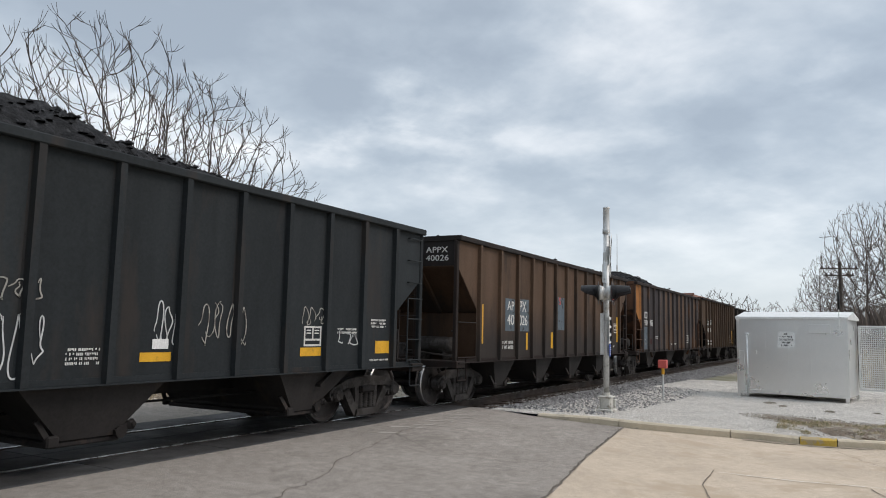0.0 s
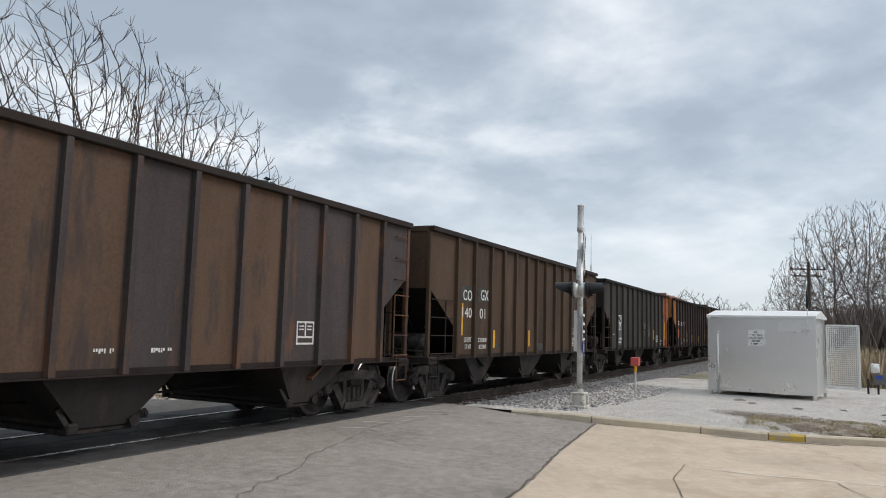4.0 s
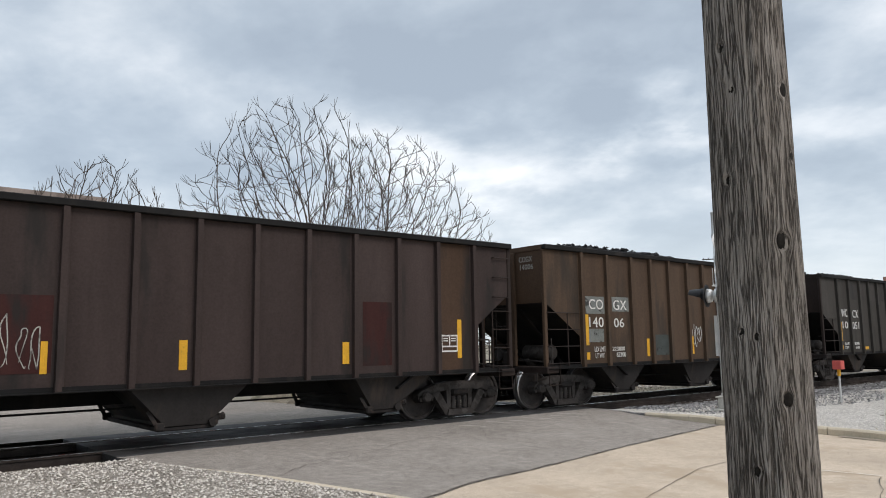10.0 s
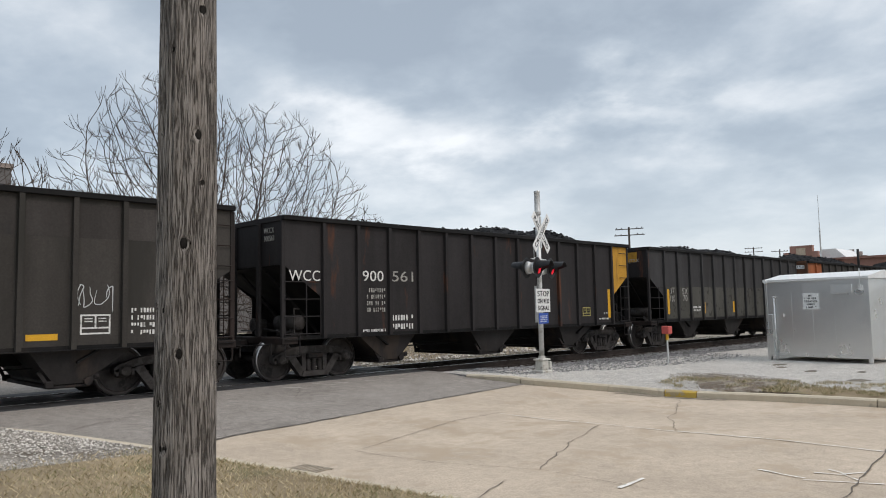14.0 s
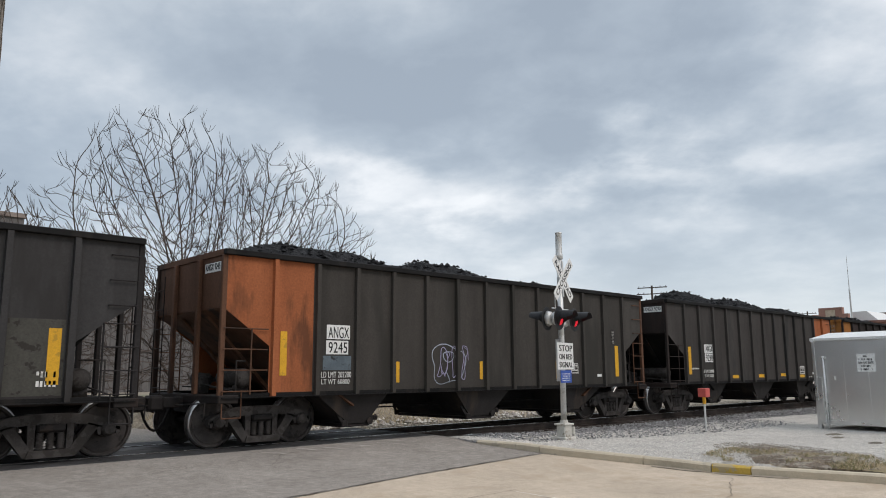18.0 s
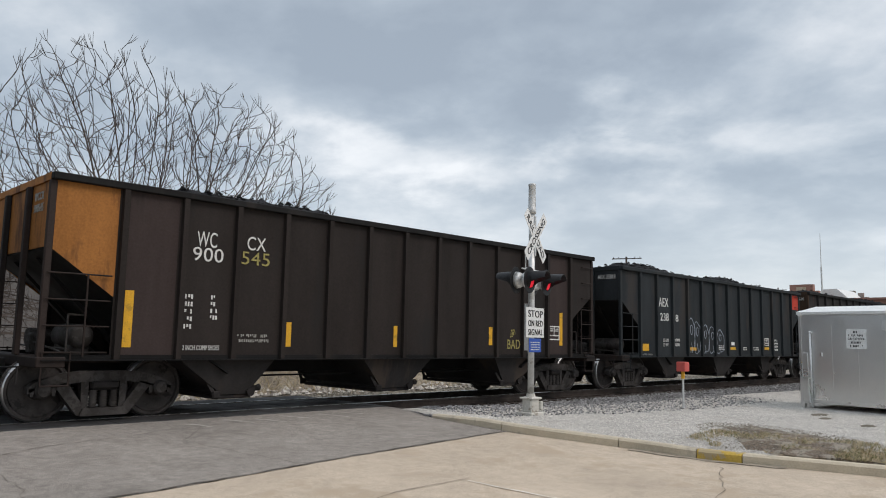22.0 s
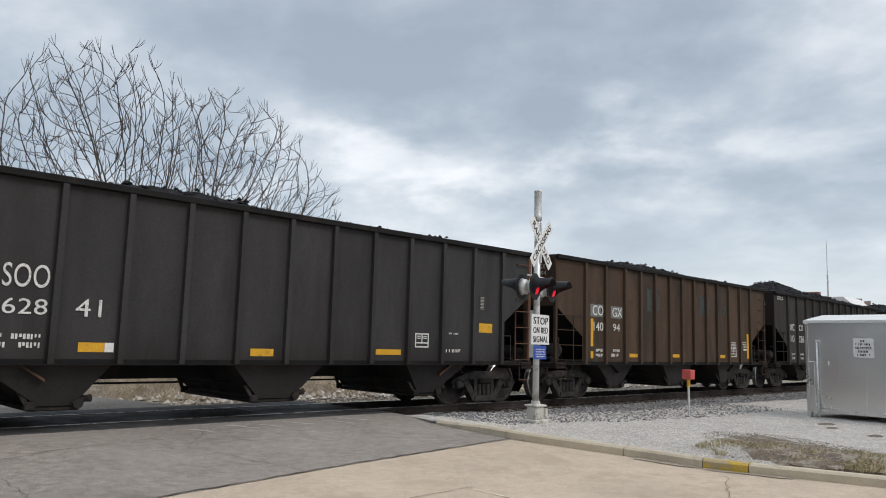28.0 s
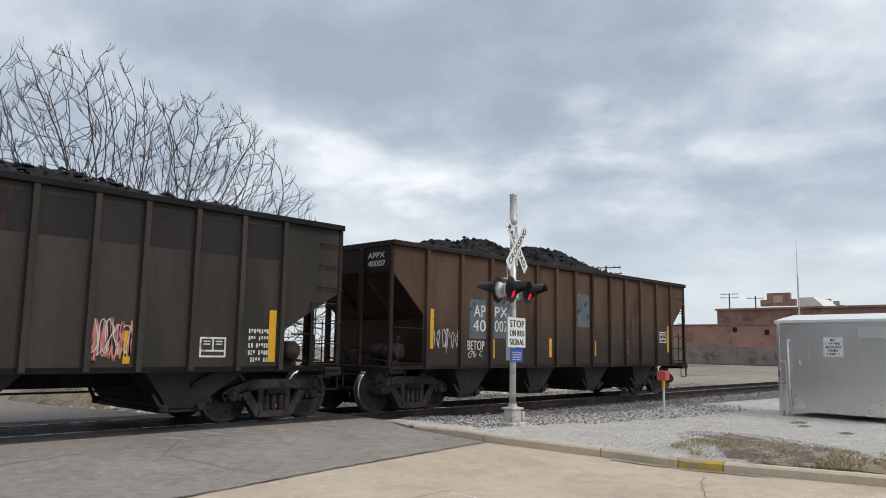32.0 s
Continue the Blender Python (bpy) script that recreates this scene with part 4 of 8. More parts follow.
        place("brake_gear", shared(("brake_gear", d), brakes), IRON, car, Matrix.Translation((x, 0, 0)))

        def platform(bm, d=d):
            box(bm, *sorted((-d * 0.06, d * 0.34)), -1.57, 1.57, SILL - 0.16, SILL - 0.005, bevel=0.015)
            box(bm, *sorted((d * 0.3, d * 1.9)), -0.40, 0.40, SILL - 0.14, SILL - 0.02)
        place("end_sill", shared(("end_sill", d), platform), paint("sootend"), car, Matrix.Translation((x, 0, 0)))

        for s in (-1, 1):
            y = s * 1.555
            far = d * (end - 0.14)
            hi = 2.22 if cut < 2.9 else 2.02
            full = s == d or cut < 2.9
            iron = paint("sootend" if end_paint in ("amber", "orange", "tan") else end_paint)

            def stile(bm):
                tube(bm, (0, 0, SILL), (0, 0, hi), 0.016, n=6)

            def rung(bm):
                tube(bm, (0, 0, 0), (far * (0.62 if s == d else 1.0), 0, 0), 0.012, n=6)

            def stirrup(bm):
                for a, b in (((0.02, -0.42), (0.40, -0.42)), ((0.02, -0.42), (0.02, 0.08)), ((0.40, -0.42), (0.40, 0.08))):
                    tube(bm, (d * a[0], 0, a[1]), (d * b[0], 0, b[1]), 0.013, n=6)

            def grab(bm):
                tube(bm, (d * 0.04, 0, 0), (d * 0.50, 0, 0), 0.012, n=6)
                tube(bm, (d * 0.50, 0, 0), (d * 0.50, s * (SHEET_Y - 1.555), 0), 0.012, n=6)
            if full:
                place("ladder_stile", shared(("ladder_stile", kind), stile), iron, car, Matrix.Translation((x + far * 0.62, y, 0)))
            for z in np.arange(SILL + 0.06, hi if full else SILL + 0.9, 0.385 if full else 0.75):
                place("rung", shared(("rung", kind, d, s), rung), iron, car, Matrix.Translation((x, y, z)))
            place("stirrup_step", shared(("stirrup_step", d), stirrup), iron, car, Matrix.Translation((x, s * 1.55, SILL)))
            if s == d:
                for z in np.arange(hi + 0.3, top - 0.2, 0.42):
                    place("grab_iron", shared(("grab_iron", d, s), grab), iron, car, Matrix.Translation((x, y, z)))

            if s != d:
                continue

            def end_ladder(bm, d=d, s=s):
                for z in np.arange(SILL + 0.1, top - 0.2, 0.40):
                    tube(bm, (-d * 0.09, s * 1.42, z), (-d * 0.09, s * 0.98, z), 0.012, n=6)
                for yy in (0.98, 1.42):
                    tube(bm, (-d * 0.09, s * yy, SILL - 0.1), (-d * 0.09, s * yy, top - 0.3 if s == d else cut), 0.012, n=6)
            place("end_ladder", shared(("end_ladder", kind, d, s), end_ladder), paint("sootend"), car, Matrix.Translation((x, 0, 0)))

        def coupler(bm, d=d):
            box(bm, *sorted((-d * 0.50, d * 0.4)), -0.09, 0.09, 0.74, 0.94, bevel=0.02)
            box(bm, *sorted((-d * 0.745, -d * 0.44)), -0.17, 0.17, 0.68, 0.98, bevel=0.05)
            tube(bm, (-d * 0.30, -0.30, 0.80), (-d * 0.25, -1.45, 0.86), 0.014, n=6)
            beam(bm, (-d * 0.24, -1.40, 0.86), (-d * 0.24, -1.40, 0.62), 0.02, 0.02)
            pts = [(-d * (0.15 + 0.55 * k / 8), 0.32, 0.72 - 0.42 * math.sin(math.pi * k / 8) ** 0.8) for k in range(9)]
            for p, q in zip(pts, pts[1:]):
                tube(bm, p, q, 0.025, n=6, caps=False)
        place("coupler", shared(("coupler", d), coupler), IRON_DARK, car, Matrix.Translation((x, 0, 0)))

    def spine(bm):
        box(bm, -0.05, length + 0.05, -0.32, 0.32, 0.66, 0.90)
        tube(bm, (1.6, -0.75, 0.62), (length - 1.6, -0.75, 0.62), 0.018, n=6)
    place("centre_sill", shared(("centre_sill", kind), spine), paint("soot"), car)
    for n_bay, (top_a, low_a, low_b, top_b) in enumerate(hopper_bays(kind, length)):
        c, z_low = (low_a + low_b) / 2, 0.34

        def bay(bm, ta=top_a - c, la=low_a - c, lb=low_b - c, tb=top_b - c):
            """A steep pocket: flat side sheets, sloping ends, a short throat above the gate."""
            outline = [(ta, SILL - 0.066), (tb, SILL - 0.066), (tb - 0.03, SILL - 0.11), (lb, z_low + 0.05), (lb, z_low), (la, z_low), (la, z_low + 0.05), (ta + 0.03, SILL - 0.11)]
            sides = []
            for q in (-1, 1):
                sides.append([bm.verts.new((x, q * (1.43 - 0.22 * (SILL - 0.085 - z)), z)) for x, z in outline])
            bm.faces.new(sides[0])
            bm.faces.new(sides[1][::-1])
            for k in range(8):
                bm.faces.new((sides[0][k], sides[1][k], sides[1][(k + 1) % 8], sides[0][(k + 1) % 8]))
        place("hopper_bay", shared(("hopper_bay", kind, n_bay), bay), paint("hopper"), car, Matrix.Translation((c, 0, 0)))

        def gate(bm, la=low_a - c, lb=low_b - c):
            box(bm, la - 0.07, lb + 0.07, -1.28, 1.28, z_low - 0.075, z_low - 0.004, bevel=0.015)
            for y in (-1.33, 1.33):
                beam(bm, (lb - 0.05, y, z_low + 0.02), (lb + 0.20, y, z_low + 0.13), 0.05, 0.08)
                box(bm, lb + 0.10, lb + 0.21, y - 0.05, y + 0.05, z_low + 0.05, z_low + 0.15, bevel=0.02)
                lathe(bm, [(0.015, -0.03), (0.075, -0.03), (0.075, 0.03), (0.015, 0.03)], 10, "y", (lb + 0.02, y, z_low + 0.03))
                box(bm, la - 0.13, la + 0.02, y - 0.04, y + 0.04, z_low - 0.06, z_low + 0.07, bevel=0.02)
                beam(bm, (la - 0.08, y, z_low + 0.0), (la - 0.22, y * 0.96, z_low + 0.24), 0.04, 0.06)
            tube(bm, (lb + 0.16, -1.4, z_low + 0.11), (lb + 0.16, 1.4, z_low + 0.11), 0.03, n=6)
        place("discharge_gate", shared(("discharge_gate", round(low_b - low_a, 2)), gate), IRON_DARK, car, Matrix.Translation((c, 0, 0)))
    truck(car, 1.11)
    truck(car, length - 1.11)


TYPES["E"] = (13.5, 1.03, 14, 3.69, 2.60, 1.84)
TYPES["L"] = (13.9, 1.06, 14, 3.69, 2.60, 1.84)
TRAIN_T = (0, 1, 2, 3, 5.5, 7, 9, 11, 13, 15.5, 17, 19, 21, 23, 24, 26.5, 28, 29, 30, 31, 32)
TRAIN_S = (0, -7.38, -14.73, -22.07, -40.55, -51.72, -66.78, -82.15, -97.77, -117.44, -129.33, -145.33, -161.43, -177.6, -185.67, -205.85, -218.05, -226.3, -234.6, -242.95, -251.33)

# left end at the start, type, bays, posts, ends, chords, load, label
CARS = {
    "a": (-17.41, "A", ["black"] * 14, "black", "black", "black", (2373, 0.62), "black loaded coal hopper car with white graffiti scrawls"),
    "b": (-2.03, "B", ["blackbrown"] * 14, "blackbrown", "sootend", "sootend", (2, 0.35), "brown loaded coal hopper car, sooty towards the sill"),
    "c": (12.85, "E", ["amber"] + ["rustgrey", "rustdark", "rustdark", "rustgrey", "rusttan", "rusttan", "rustgrey", "rusttan", "rusttan", "rustgrey", "rustgrey", "rusttan", "rustgrey"], "rustgrey", "rustbrown", "sootend", (3, 0.5), "patched rusty coal hopper car with an amber end bay"),
    "d": (27.32, "C", ["tan"] * 14, "tan", "tan", "sootend", (4, 0.2), "brown loaded coal hopper car, faded and scratched"),
    "e": (41.56, "E", ["olive"] * 12 + ["orange"] * 2, None, "brown", "soot", (5, 0.25), "grey-green coal hopper car with an orange end"),
    "f": (56.52, "L", ["amber", "olive", "tan"] + ["plum"] * 9 + ["brown", "plum"], "plum", "amber", "soot", (6, 0.12), "dark brown coal hopper car with an amber end bay"),
    "g": (71.56, "C", ["tan"] * 14, "tan", "tan", "soot", (7, 0.3), "brown coal hopper car with repainted patches"),
    "h": (85.77, "C", ["olive"] * 14, "olive", "sootend", "soot", (8, 0.28), "dark olive coal hopper car, loaded and dusty"),
    "i": (99.99, "L", ["charcoal"] * 13 + ["yellow"], "charcoal", "charcoal", "soot", (9, 0.4), "charcoal black coal hopper car with a yellow end bay"),
    "j": (115.3, "L", ["slate"] * 14, "slate", "charcoal", "soot", (10, 0.30), "dark grey coal hopper car with a worn, blotched lower side"),
    "k": (130.74, "L", ["orange"] * 2 + ["olive"] * 12, None, "rustbrown", "soot", (11, 0.42), "olive grey coal hopper car with an orange end"),
    "l": (146.14, "L", ["green"] * 12 + ["orange"] * 2, None, "sootend", "soot", (12, 0.5), "dark green-grey coal hopper car with an orange end"),
    "m": (161.62, "L", ["amber", "plum"] + ["umber"] * 10 + ["plum", "umber"], "umber", "amber", "soot", (13, 0.3), "dark brown coal hopper car with one amber bay"),
    "n": (177.02, "A", ["black"] * 14, "black", "black", "black", (14, 0.35), "black coal hopper car with pale outlined graffiti"),
    "o": (192.0, "L", ["charcoal"] * 14, "charcoal", "brown", "soot", (15, 0.3), "charcoal coal hopper car, its lower side flaked to rust"),
    "p": (207.2, "L", ["orange"] * 2 + ["slate"] * 12, None, "rustbrown", "soot", (16, 0.32), "grey coal hopper car with an orange end"),
    "q": (222.2, "C", ["tan"] * 14, "tan", "brown", "soot", (17, 0.32), "brown coal hopper car with repainted marks"),
    "r": (236.17, "C", ["olive"] * 14, "olive", "sootend", "soot", (18, 0.55), "olive grey coal hopper car with a pink graffiti tag"),
    "s": (250.56, "B", ["blackbrown"] * 14, "blackbrown", "sootend", "sootend", (19, 0.6), "brown coal hopper car at the tail of the train"),
}
TRAIN = {}
for key, (left, kind, side, posts, ends, dark, load, label) in CARS.items():
    car = thing("hopper_car", label, "railway hopper car", pose(left, TRACK_Y, RAIL_Z), "coal train")
    car_body(car, kind, (side, posts, ends, dark))
    place("coal_load", coal_mesh(kind, *load), COAL, car, label="heap of black coal")["kind"] = "stuff"
    TRAIN[key] = car


# ---- crossing signal ----
def signal():
    root = thing("crossing_signal", "aluminium railway crossing signal with crossbuck and lit red lamps", "crossing signal", pose(0, 0, 0))
    bm = bmesh.new()
    tube(bm, (0, 0, 0.1), (0, 0, 3.72), 0.062, n=20)
    part("mast", bm, MAST, root, smooth=True)
    bm = bmesh.new()
    lathe(bm, [(0.062, 3.70), (0.083, 3.71), (0.083, 3.80), (0.073, 3.82), (0.070, 4.26), (0.076, 4.27), (0.076, 4.30), (0.05, 4.31)], 18, "z")
    part("top_extension", bm, MAST, root, "grey antenna housing on the mast", True)
    bm = bmesh.new()
    box(bm, -0.13, 0.13, -0.12, 0.12, -0.12, 0.18, bevel=0.03)
    box(bm, -0.20, 0.20, -0.18, 0.18, -0.22, -0.10, bevel=0.02)
    box(bm, -0.16, 0.16, -0.15, 0.15, 0.13, 0.17, bevel=0.012)
    lathe(bm, [(0.10, 0.15), (0.085, 0.2), (0.08, 0.24)], 14, "z")
    for x in (-0.16, 0.16):
        for y in (-0.14, 0.14):
            tube(bm, (x, y, -0.12), (x, y, -0.04), 0.020, n=6)
    box(bm, 0.10, 0.17, -0.17, -0.10, -0.06, 0.10, bevel=0.012)
    part("base", bm, PALE_BASE, root, "pale painted cast base")
    face = Matrix.Rotation(radians(13), 4, "Z")
    # crossbuck
    for tilt, words in ((45, "CROSSING"), (-45, "RAIL ROAD")):
        m = face @ Matrix.Translation((0, -0.078 - (0.012 if tilt > 0 else 0), 3.26)) @ Matrix.Rotation(radians(-tilt), 4, "Y")
        bm = bmesh.new()
        prism(bm, [(-0.61, -0.085), (-0.60, -0.115), (0.60, -0.115), (0.61, -0.085), (0.61, 0.085), (0.60, 0.115), (-0.60, 0.115), (-0.61, 0.085)], -0.003, 0.003)
        blade = part("crossbuck_blade", bm, WHITE, root, m=m)
        ws = max(v.co.x for v in text_mesh(words, 1.05).vertices)
        place_letters(words, BLACK, blade, Matrix.Translation((-0.52, -0.006, -0.062)) @ Matrix.Diagonal((1.04 / ws, 1, 0.125, 1)))
    bm = bmesh.new()
    beam(bm, (0, -0.07, 2.87), (0, -0.07, 3.65), 0.03, 0.05)
    part("crossbuck_bracket", bm, MAST, root, m=face)
    # crossarm with two pairs of lamps
    bm = bmesh.new()
    tube(bm, (-0.42, 0, 2.33), (0.42, 0, 2.33), 0.028, n=10)
    tube(bm, (-0.42, 0, 2.60), (0.42, 0, 2.60), 0.016, n=8)
    box(bm, -0.09, 0.09, -0.09, 0.09, 2.24, 2.42, bevel=0.02)
    part("crossarm", bm, MAST, root, m=face)
    for x in (-0.38, 0.38):
        for s in (-1, 1):
            m = face @ Matrix.Translation((x, s * 0.13, 2.38)) @ Matrix.Rotation(0 if s < 0 else math.pi, 4, "Z")
            bm = bmesh.new()
            lathe(bm, [(0.09, 0.12), (0.14, 0.09), (0.165, 0.0)], 20, "y")
            lamp = part("lamp_housing", bm, MAST, root, "silver lamp housing", True, m)
            bm = bmesh.new()
            lathe(bm, [(0.25, -0.004), (0.254, 0.0), (0.25, 0.004)], 28, "y")
            part("backplate", bm, BLACK, lamp, "black round backplate", m=Matrix.Translation((0, -0.012, 0)))
            bm = bmesh.new()
            lathe(bm, [(0.15, -0.02), (0.145, -0.035), (0.11, -0.052), (0.06, -0.060), (0.01, -0.062)], 20, "y")
            part("lens", bm, LENS_RED, lamp, "lit red lens", True)
            bm = bmesh.new()
            n = 20
            rows = []
            for d, r, cut in ((0.018, 0.165, 0.95), (0.12, 0.165, 0.58), (0.38, 0.155, 0.42)):
                ring = []
                for k in range(n + 1):
                    a = math.pi / 2 + math.pi * cut * (2 * k / n - 1)
                    ring.append([bm.verts.new(((r - e) * math.cos(a), -d, (r - e) * math.sin(a))) for e in (0, 0.006)])
                rows.append(ring)
            for k in range(n):
                for e in (0, 1):
                    for ra, rb in zip(rows, rows[1:]):
                        bm.faces.new((ra[k][e], ra[k + 1][e], rb[k + 1][e], rb[k][e]))
                bm.faces.new((rows[-1][k][0], rows[-1][k + 1][0], rows[-1][k + 1][1], rows[-1][k][1]))
            part("hood", bm, BLACK, lamp, "long black lamp hood")
    # plates under the lamps
    bm = bmesh.new()
    box(bm, -0.395, 0.395, -0.085, -0.079, 1.30, 1.87, bevel=0.0)
    sign = part("stop_sign_plate", bm, WHITE, root, "white plate with black words", m=face)
    for words, z, h in (("STOP", 1.685, 0.14), ("ON RED", 1.515, 0.12), ("SIGNAL", 1.345, 0.12)):
        ws = max(v.co.x for v in text_mesh(words, 1.1).vertices)
        place_letters(words, BLACK, sign, Matrix.Translation((-0.325, -0.09, z)) @ Matrix.Diagonal((0.65 / ws, 1, h, 1)), 1.1)
    bm = bmesh.new()
    box(bm, -0.27, 0.27, -0.085, -0.079, 1.02, 1.28)
    blue = part("notice_plate", bm, SIGN_BLUE, root, "small blue notice plate", m=face)
    bm = bmesh.new()
    bars(bm, -0.2, 1.06, 0.4, 0.18, 4, -0.088, 5, 0.45)
    part("print", bm, WHITE, blue)
    bm = bmesh.new()
    beam(bm, (0.0, 0.08, 1.05), (0.0, 0.08, 1.95), 0.10, 0.06)
    part("junction_box", bm, MAST, root, m=face)
    bm = bmesh.new()
    for x in (-0.12, 0.1):
        tube(bm, (x, 0.07, 2.62), (x, 0.07, 3.3 if x > 0 else 3.02), 0.008, n=6)
    tube(bm, (-0.12, 0.07, 2.64), (0.12, 0.07, 2.64), 0.01, n=6)
    part("wire_guard", bm, MAST, root, m=face)
    return root


signal()


# ---- signal cabinet ----
def cabinet():
    root = thing("signal_cabinet", "galvanised steel railway signal cabinet with a white pitched roof", "signal cabinet", pose(9.93, -1.43, -0.36, 0, 0, -90 - 7.8))
    w, d, h = 3.15, 2.1, 2.45
    # local x runs along the front away from the rails, local y back from the front
    bm = bmesh.new()
    box(bm, 0, w, 0, d, 0.10, h, bevel=0.012)
    part("body", bm, ALU, root)
    bm = bmesh.new()
    prism2 = [(-0.06, -0.06), (w + 0.06, -0.06), (w + 0.06, d + 0.06), (-0.06, d + 0.06)]
    lo = [bm.verts.new((x, y, h + 0.0)) for x, y in prism2]
    mid = [bm.verts.new((x, y, h + 0.07)) for x, y in prism2]
    ridge = [bm.verts.new((-0.06, d / 2, h + 0.26)), bm.verts.new((w + 0.06, d / 2, h + 0.26))]
    bm.faces.new(lo[::-1])
    for k in range(4):
        bm.faces.new((lo[k], lo[(k + 1) % 4], mid[(k + 1) % 4], mid[k]))
    bm.faces.new((mid[0], mid[1], ridge[1], ridge[0]))
    bm.faces.new((mid[2], mid[3], ridge[0], ridge[1]))
    bm.faces.new((mid[1], mid[2], ridge[1]))
    bm.faces.new((mid[3], mid[0], ridge[0]))
    part("roof", bm, ALU_BRIGHT, root, "white pitched sheet roof")
    for x in (0.03, w - 0.03):
        for y in (0.03, d - 0.03):
            bm = bmesh.new()
            beam(bm, (x, y, -0.05), (x, y, 0.12), 0.09, 0.09)
            part("foot", bm, ALU, root)
    for x in (0.0, w):
        bm = bmesh.new()
        box(bm, x - 0.035, x + 0.035, -0.012, 0.03, 0.08, h - 0.01)
        part("corner_trim", bm, ALU, root)
    bm = bmesh.new()
    box(bm, 0, w, -0.014, 0.02, 0.10, 0.20)
    part("base_channel", bm, ALU, root)
    for x in (0.84, 1.5, 2.16):
        bm = bmesh.new()
        box(bm, x - 0.006, x + 0.006, -0.004, 0.01, 0.2, h - 0.3)
        part("seam", bm, ALU, root)
    bm = bmesh.new()
    box(bm, 1.22, 1.72, -0.018, -0.012, 1.56, 2.06)
    plate = part("notice", bm, WHITE, root, "white notice plate with black print")
    bm = bmesh.new()
    for r, (a, b) in enumerate(((1.28, 1.66), (1.34, 1.60), (0, 0), (1.28, 1.66), (1.40, 1.53))):
        if b > a:
            bars(bm, a, 1.60 + r * 0.09, b - a, 0.06, 1, -0.02, r, 0.9)
    part("print", bm, BLACK, plate)
    ws = max(v.co.x for v in text_mesh("SUB. FLAT ROCK", 1.05).vertices)
    place_letters("SUB. FLAT ROCK", BLACK, plate, Matrix.Translation((1.265, -0.022, 1.782)) @ Matrix.Diagonal((0.41 / ws, 1, 0.062, 1)))
    # narrow cover strip with a raised edge beside the near corner
    bm = bmesh.new()
    box(bm, 0.045, 0.20, -0.030, -0.004, 0.14, 1.42, bevel=0.008)
    part("cover_strip", bm, ALU, root)
    bm = bmesh.new()
    for x in (0.045, 0.192):
        box(bm, x, x + 0.010, -0.036, -0.031, 0.14, 1.42)
    part("cover_edge", bm, ALU_BRIGHT, root)
    bm = bmesh.new()
    tube(bm, (0.235, -0.045, 0.12), (0.235, -0.045, 0.34), 0.020, n=8)
    part("drain_stub", bm, ALU_BRIGHT, root)
    bm = bmesh.new()
    box(bm, 2.10, 2.72, -0.03, 0.0, 2.02, 2.30, bevel=0.01)
    part("vent_cover", bm, ALU, root)
    bm = bmesh.new()
    tube(bm, (0.30, -0.06, -0.02), (0.30, -0.06, 1.95), 0.025, n=10)
    box(bm, 0.26, 0.34, -0.08, -0.01, 1.93, 2.0)
    part("conduit", bm, ALU_BRIGHT, root, "pale conduit pipe", True)
    bm = bmesh.new()
    box(bm, 0.52, 0.58, -0.05, 0.0, 1.34, 1.44)
    part("lock_box", bm, ALU, root)
    # antenna with its bracket on the far front corner
    bm = bmesh.new()
    box(bm, w - 0.24, w - 0.12, -0.05, 0.0, h - 0.34, h - 0.20)
    tube(bm, (w - 0.18, -0.05, h - 0.26), (w - 0.18, -0.05, h + 0.35), 0.014, n=8)
    part("antenna_bracket", bm, ALU_BRIGHT, root)
    bm = bmesh.new()
    tube(bm, (w - 0.18, -0.05, h + 0.30), (w - 0.18, -0.05, h + 0.86), 0.035, n=10)
    part("antenna", bm, BLACK, root, "short black antenna", True)
    bm = bmesh.new()
    tube(bm, (0.02, 0.0, h + 0.02), (0.02, -0.08, h + 0.02), 0.06, n=14)
    part("lamp", bm, WHITE, root, "small round white lamp")
    # perforated door standing open at the side
    bm = bmesh.new()
    y = d - 0.25
    n, mrows = 16, 30
    x0, x1, z0, z1 = w + 0.08, w + 1.0, 0.28, 2.28
    for i in range(n + 1):
        xx = x0 + (x1 - x0) * i / n
        box(bm, xx - 0.012, xx + 0.012, y - 0.006, y + 0.006, z0, z1)
    for j in range(mrows + 1):
        zz = z0 + (z1 - z0) * j / mrows
        box(bm, x0, x1, y - 0.004, y + 0.004, zz - 0.014, zz + 0.014)
    door = part("mesh_door", bm, ALU, root, "perforated metal door, standing open")
    bm = bmesh.new()
    for a, b in (((x0, y, z0), (x1, y, z0)), ((x0, y, z1), (x1, y, z1)), ((x0, y, z0), (x0, y, z1)), ((x1, y, z0), (x1, y, z1))):
        beam(bm, a, b, 0.05, 0.05)
    part("door_frame", bm, ALU_BRIGHT, door)
    return root


cabinet()


# ---- small marker post ----
def marker():
    root = thing("marker_post", "small red and yellow railway marker on a thin steel post", "marker post", pose(6.42, 0.2, -0.44))
    bm = bmesh.new()
    tube(bm, (0, 0, -0.1), (0, 0, 0.98), 0.028, n=10)
    part("post", bm, MAST, root)
    bm = bmesh.new()
    tube(bm, (0, 0, 0.80), (0, 0, 1.0), 0.045, n=10)
    part("sleeve", bm, REFLECT, root, "yellow sleeve")
    bm = bmesh.new()
    box(bm, -0.12, 0.12, -0.12, 0.12, 0.98, 1.22, bevel=0.015)
    part("marker_head", bm, MARK_RED, root, "faded red marker box")


marker()


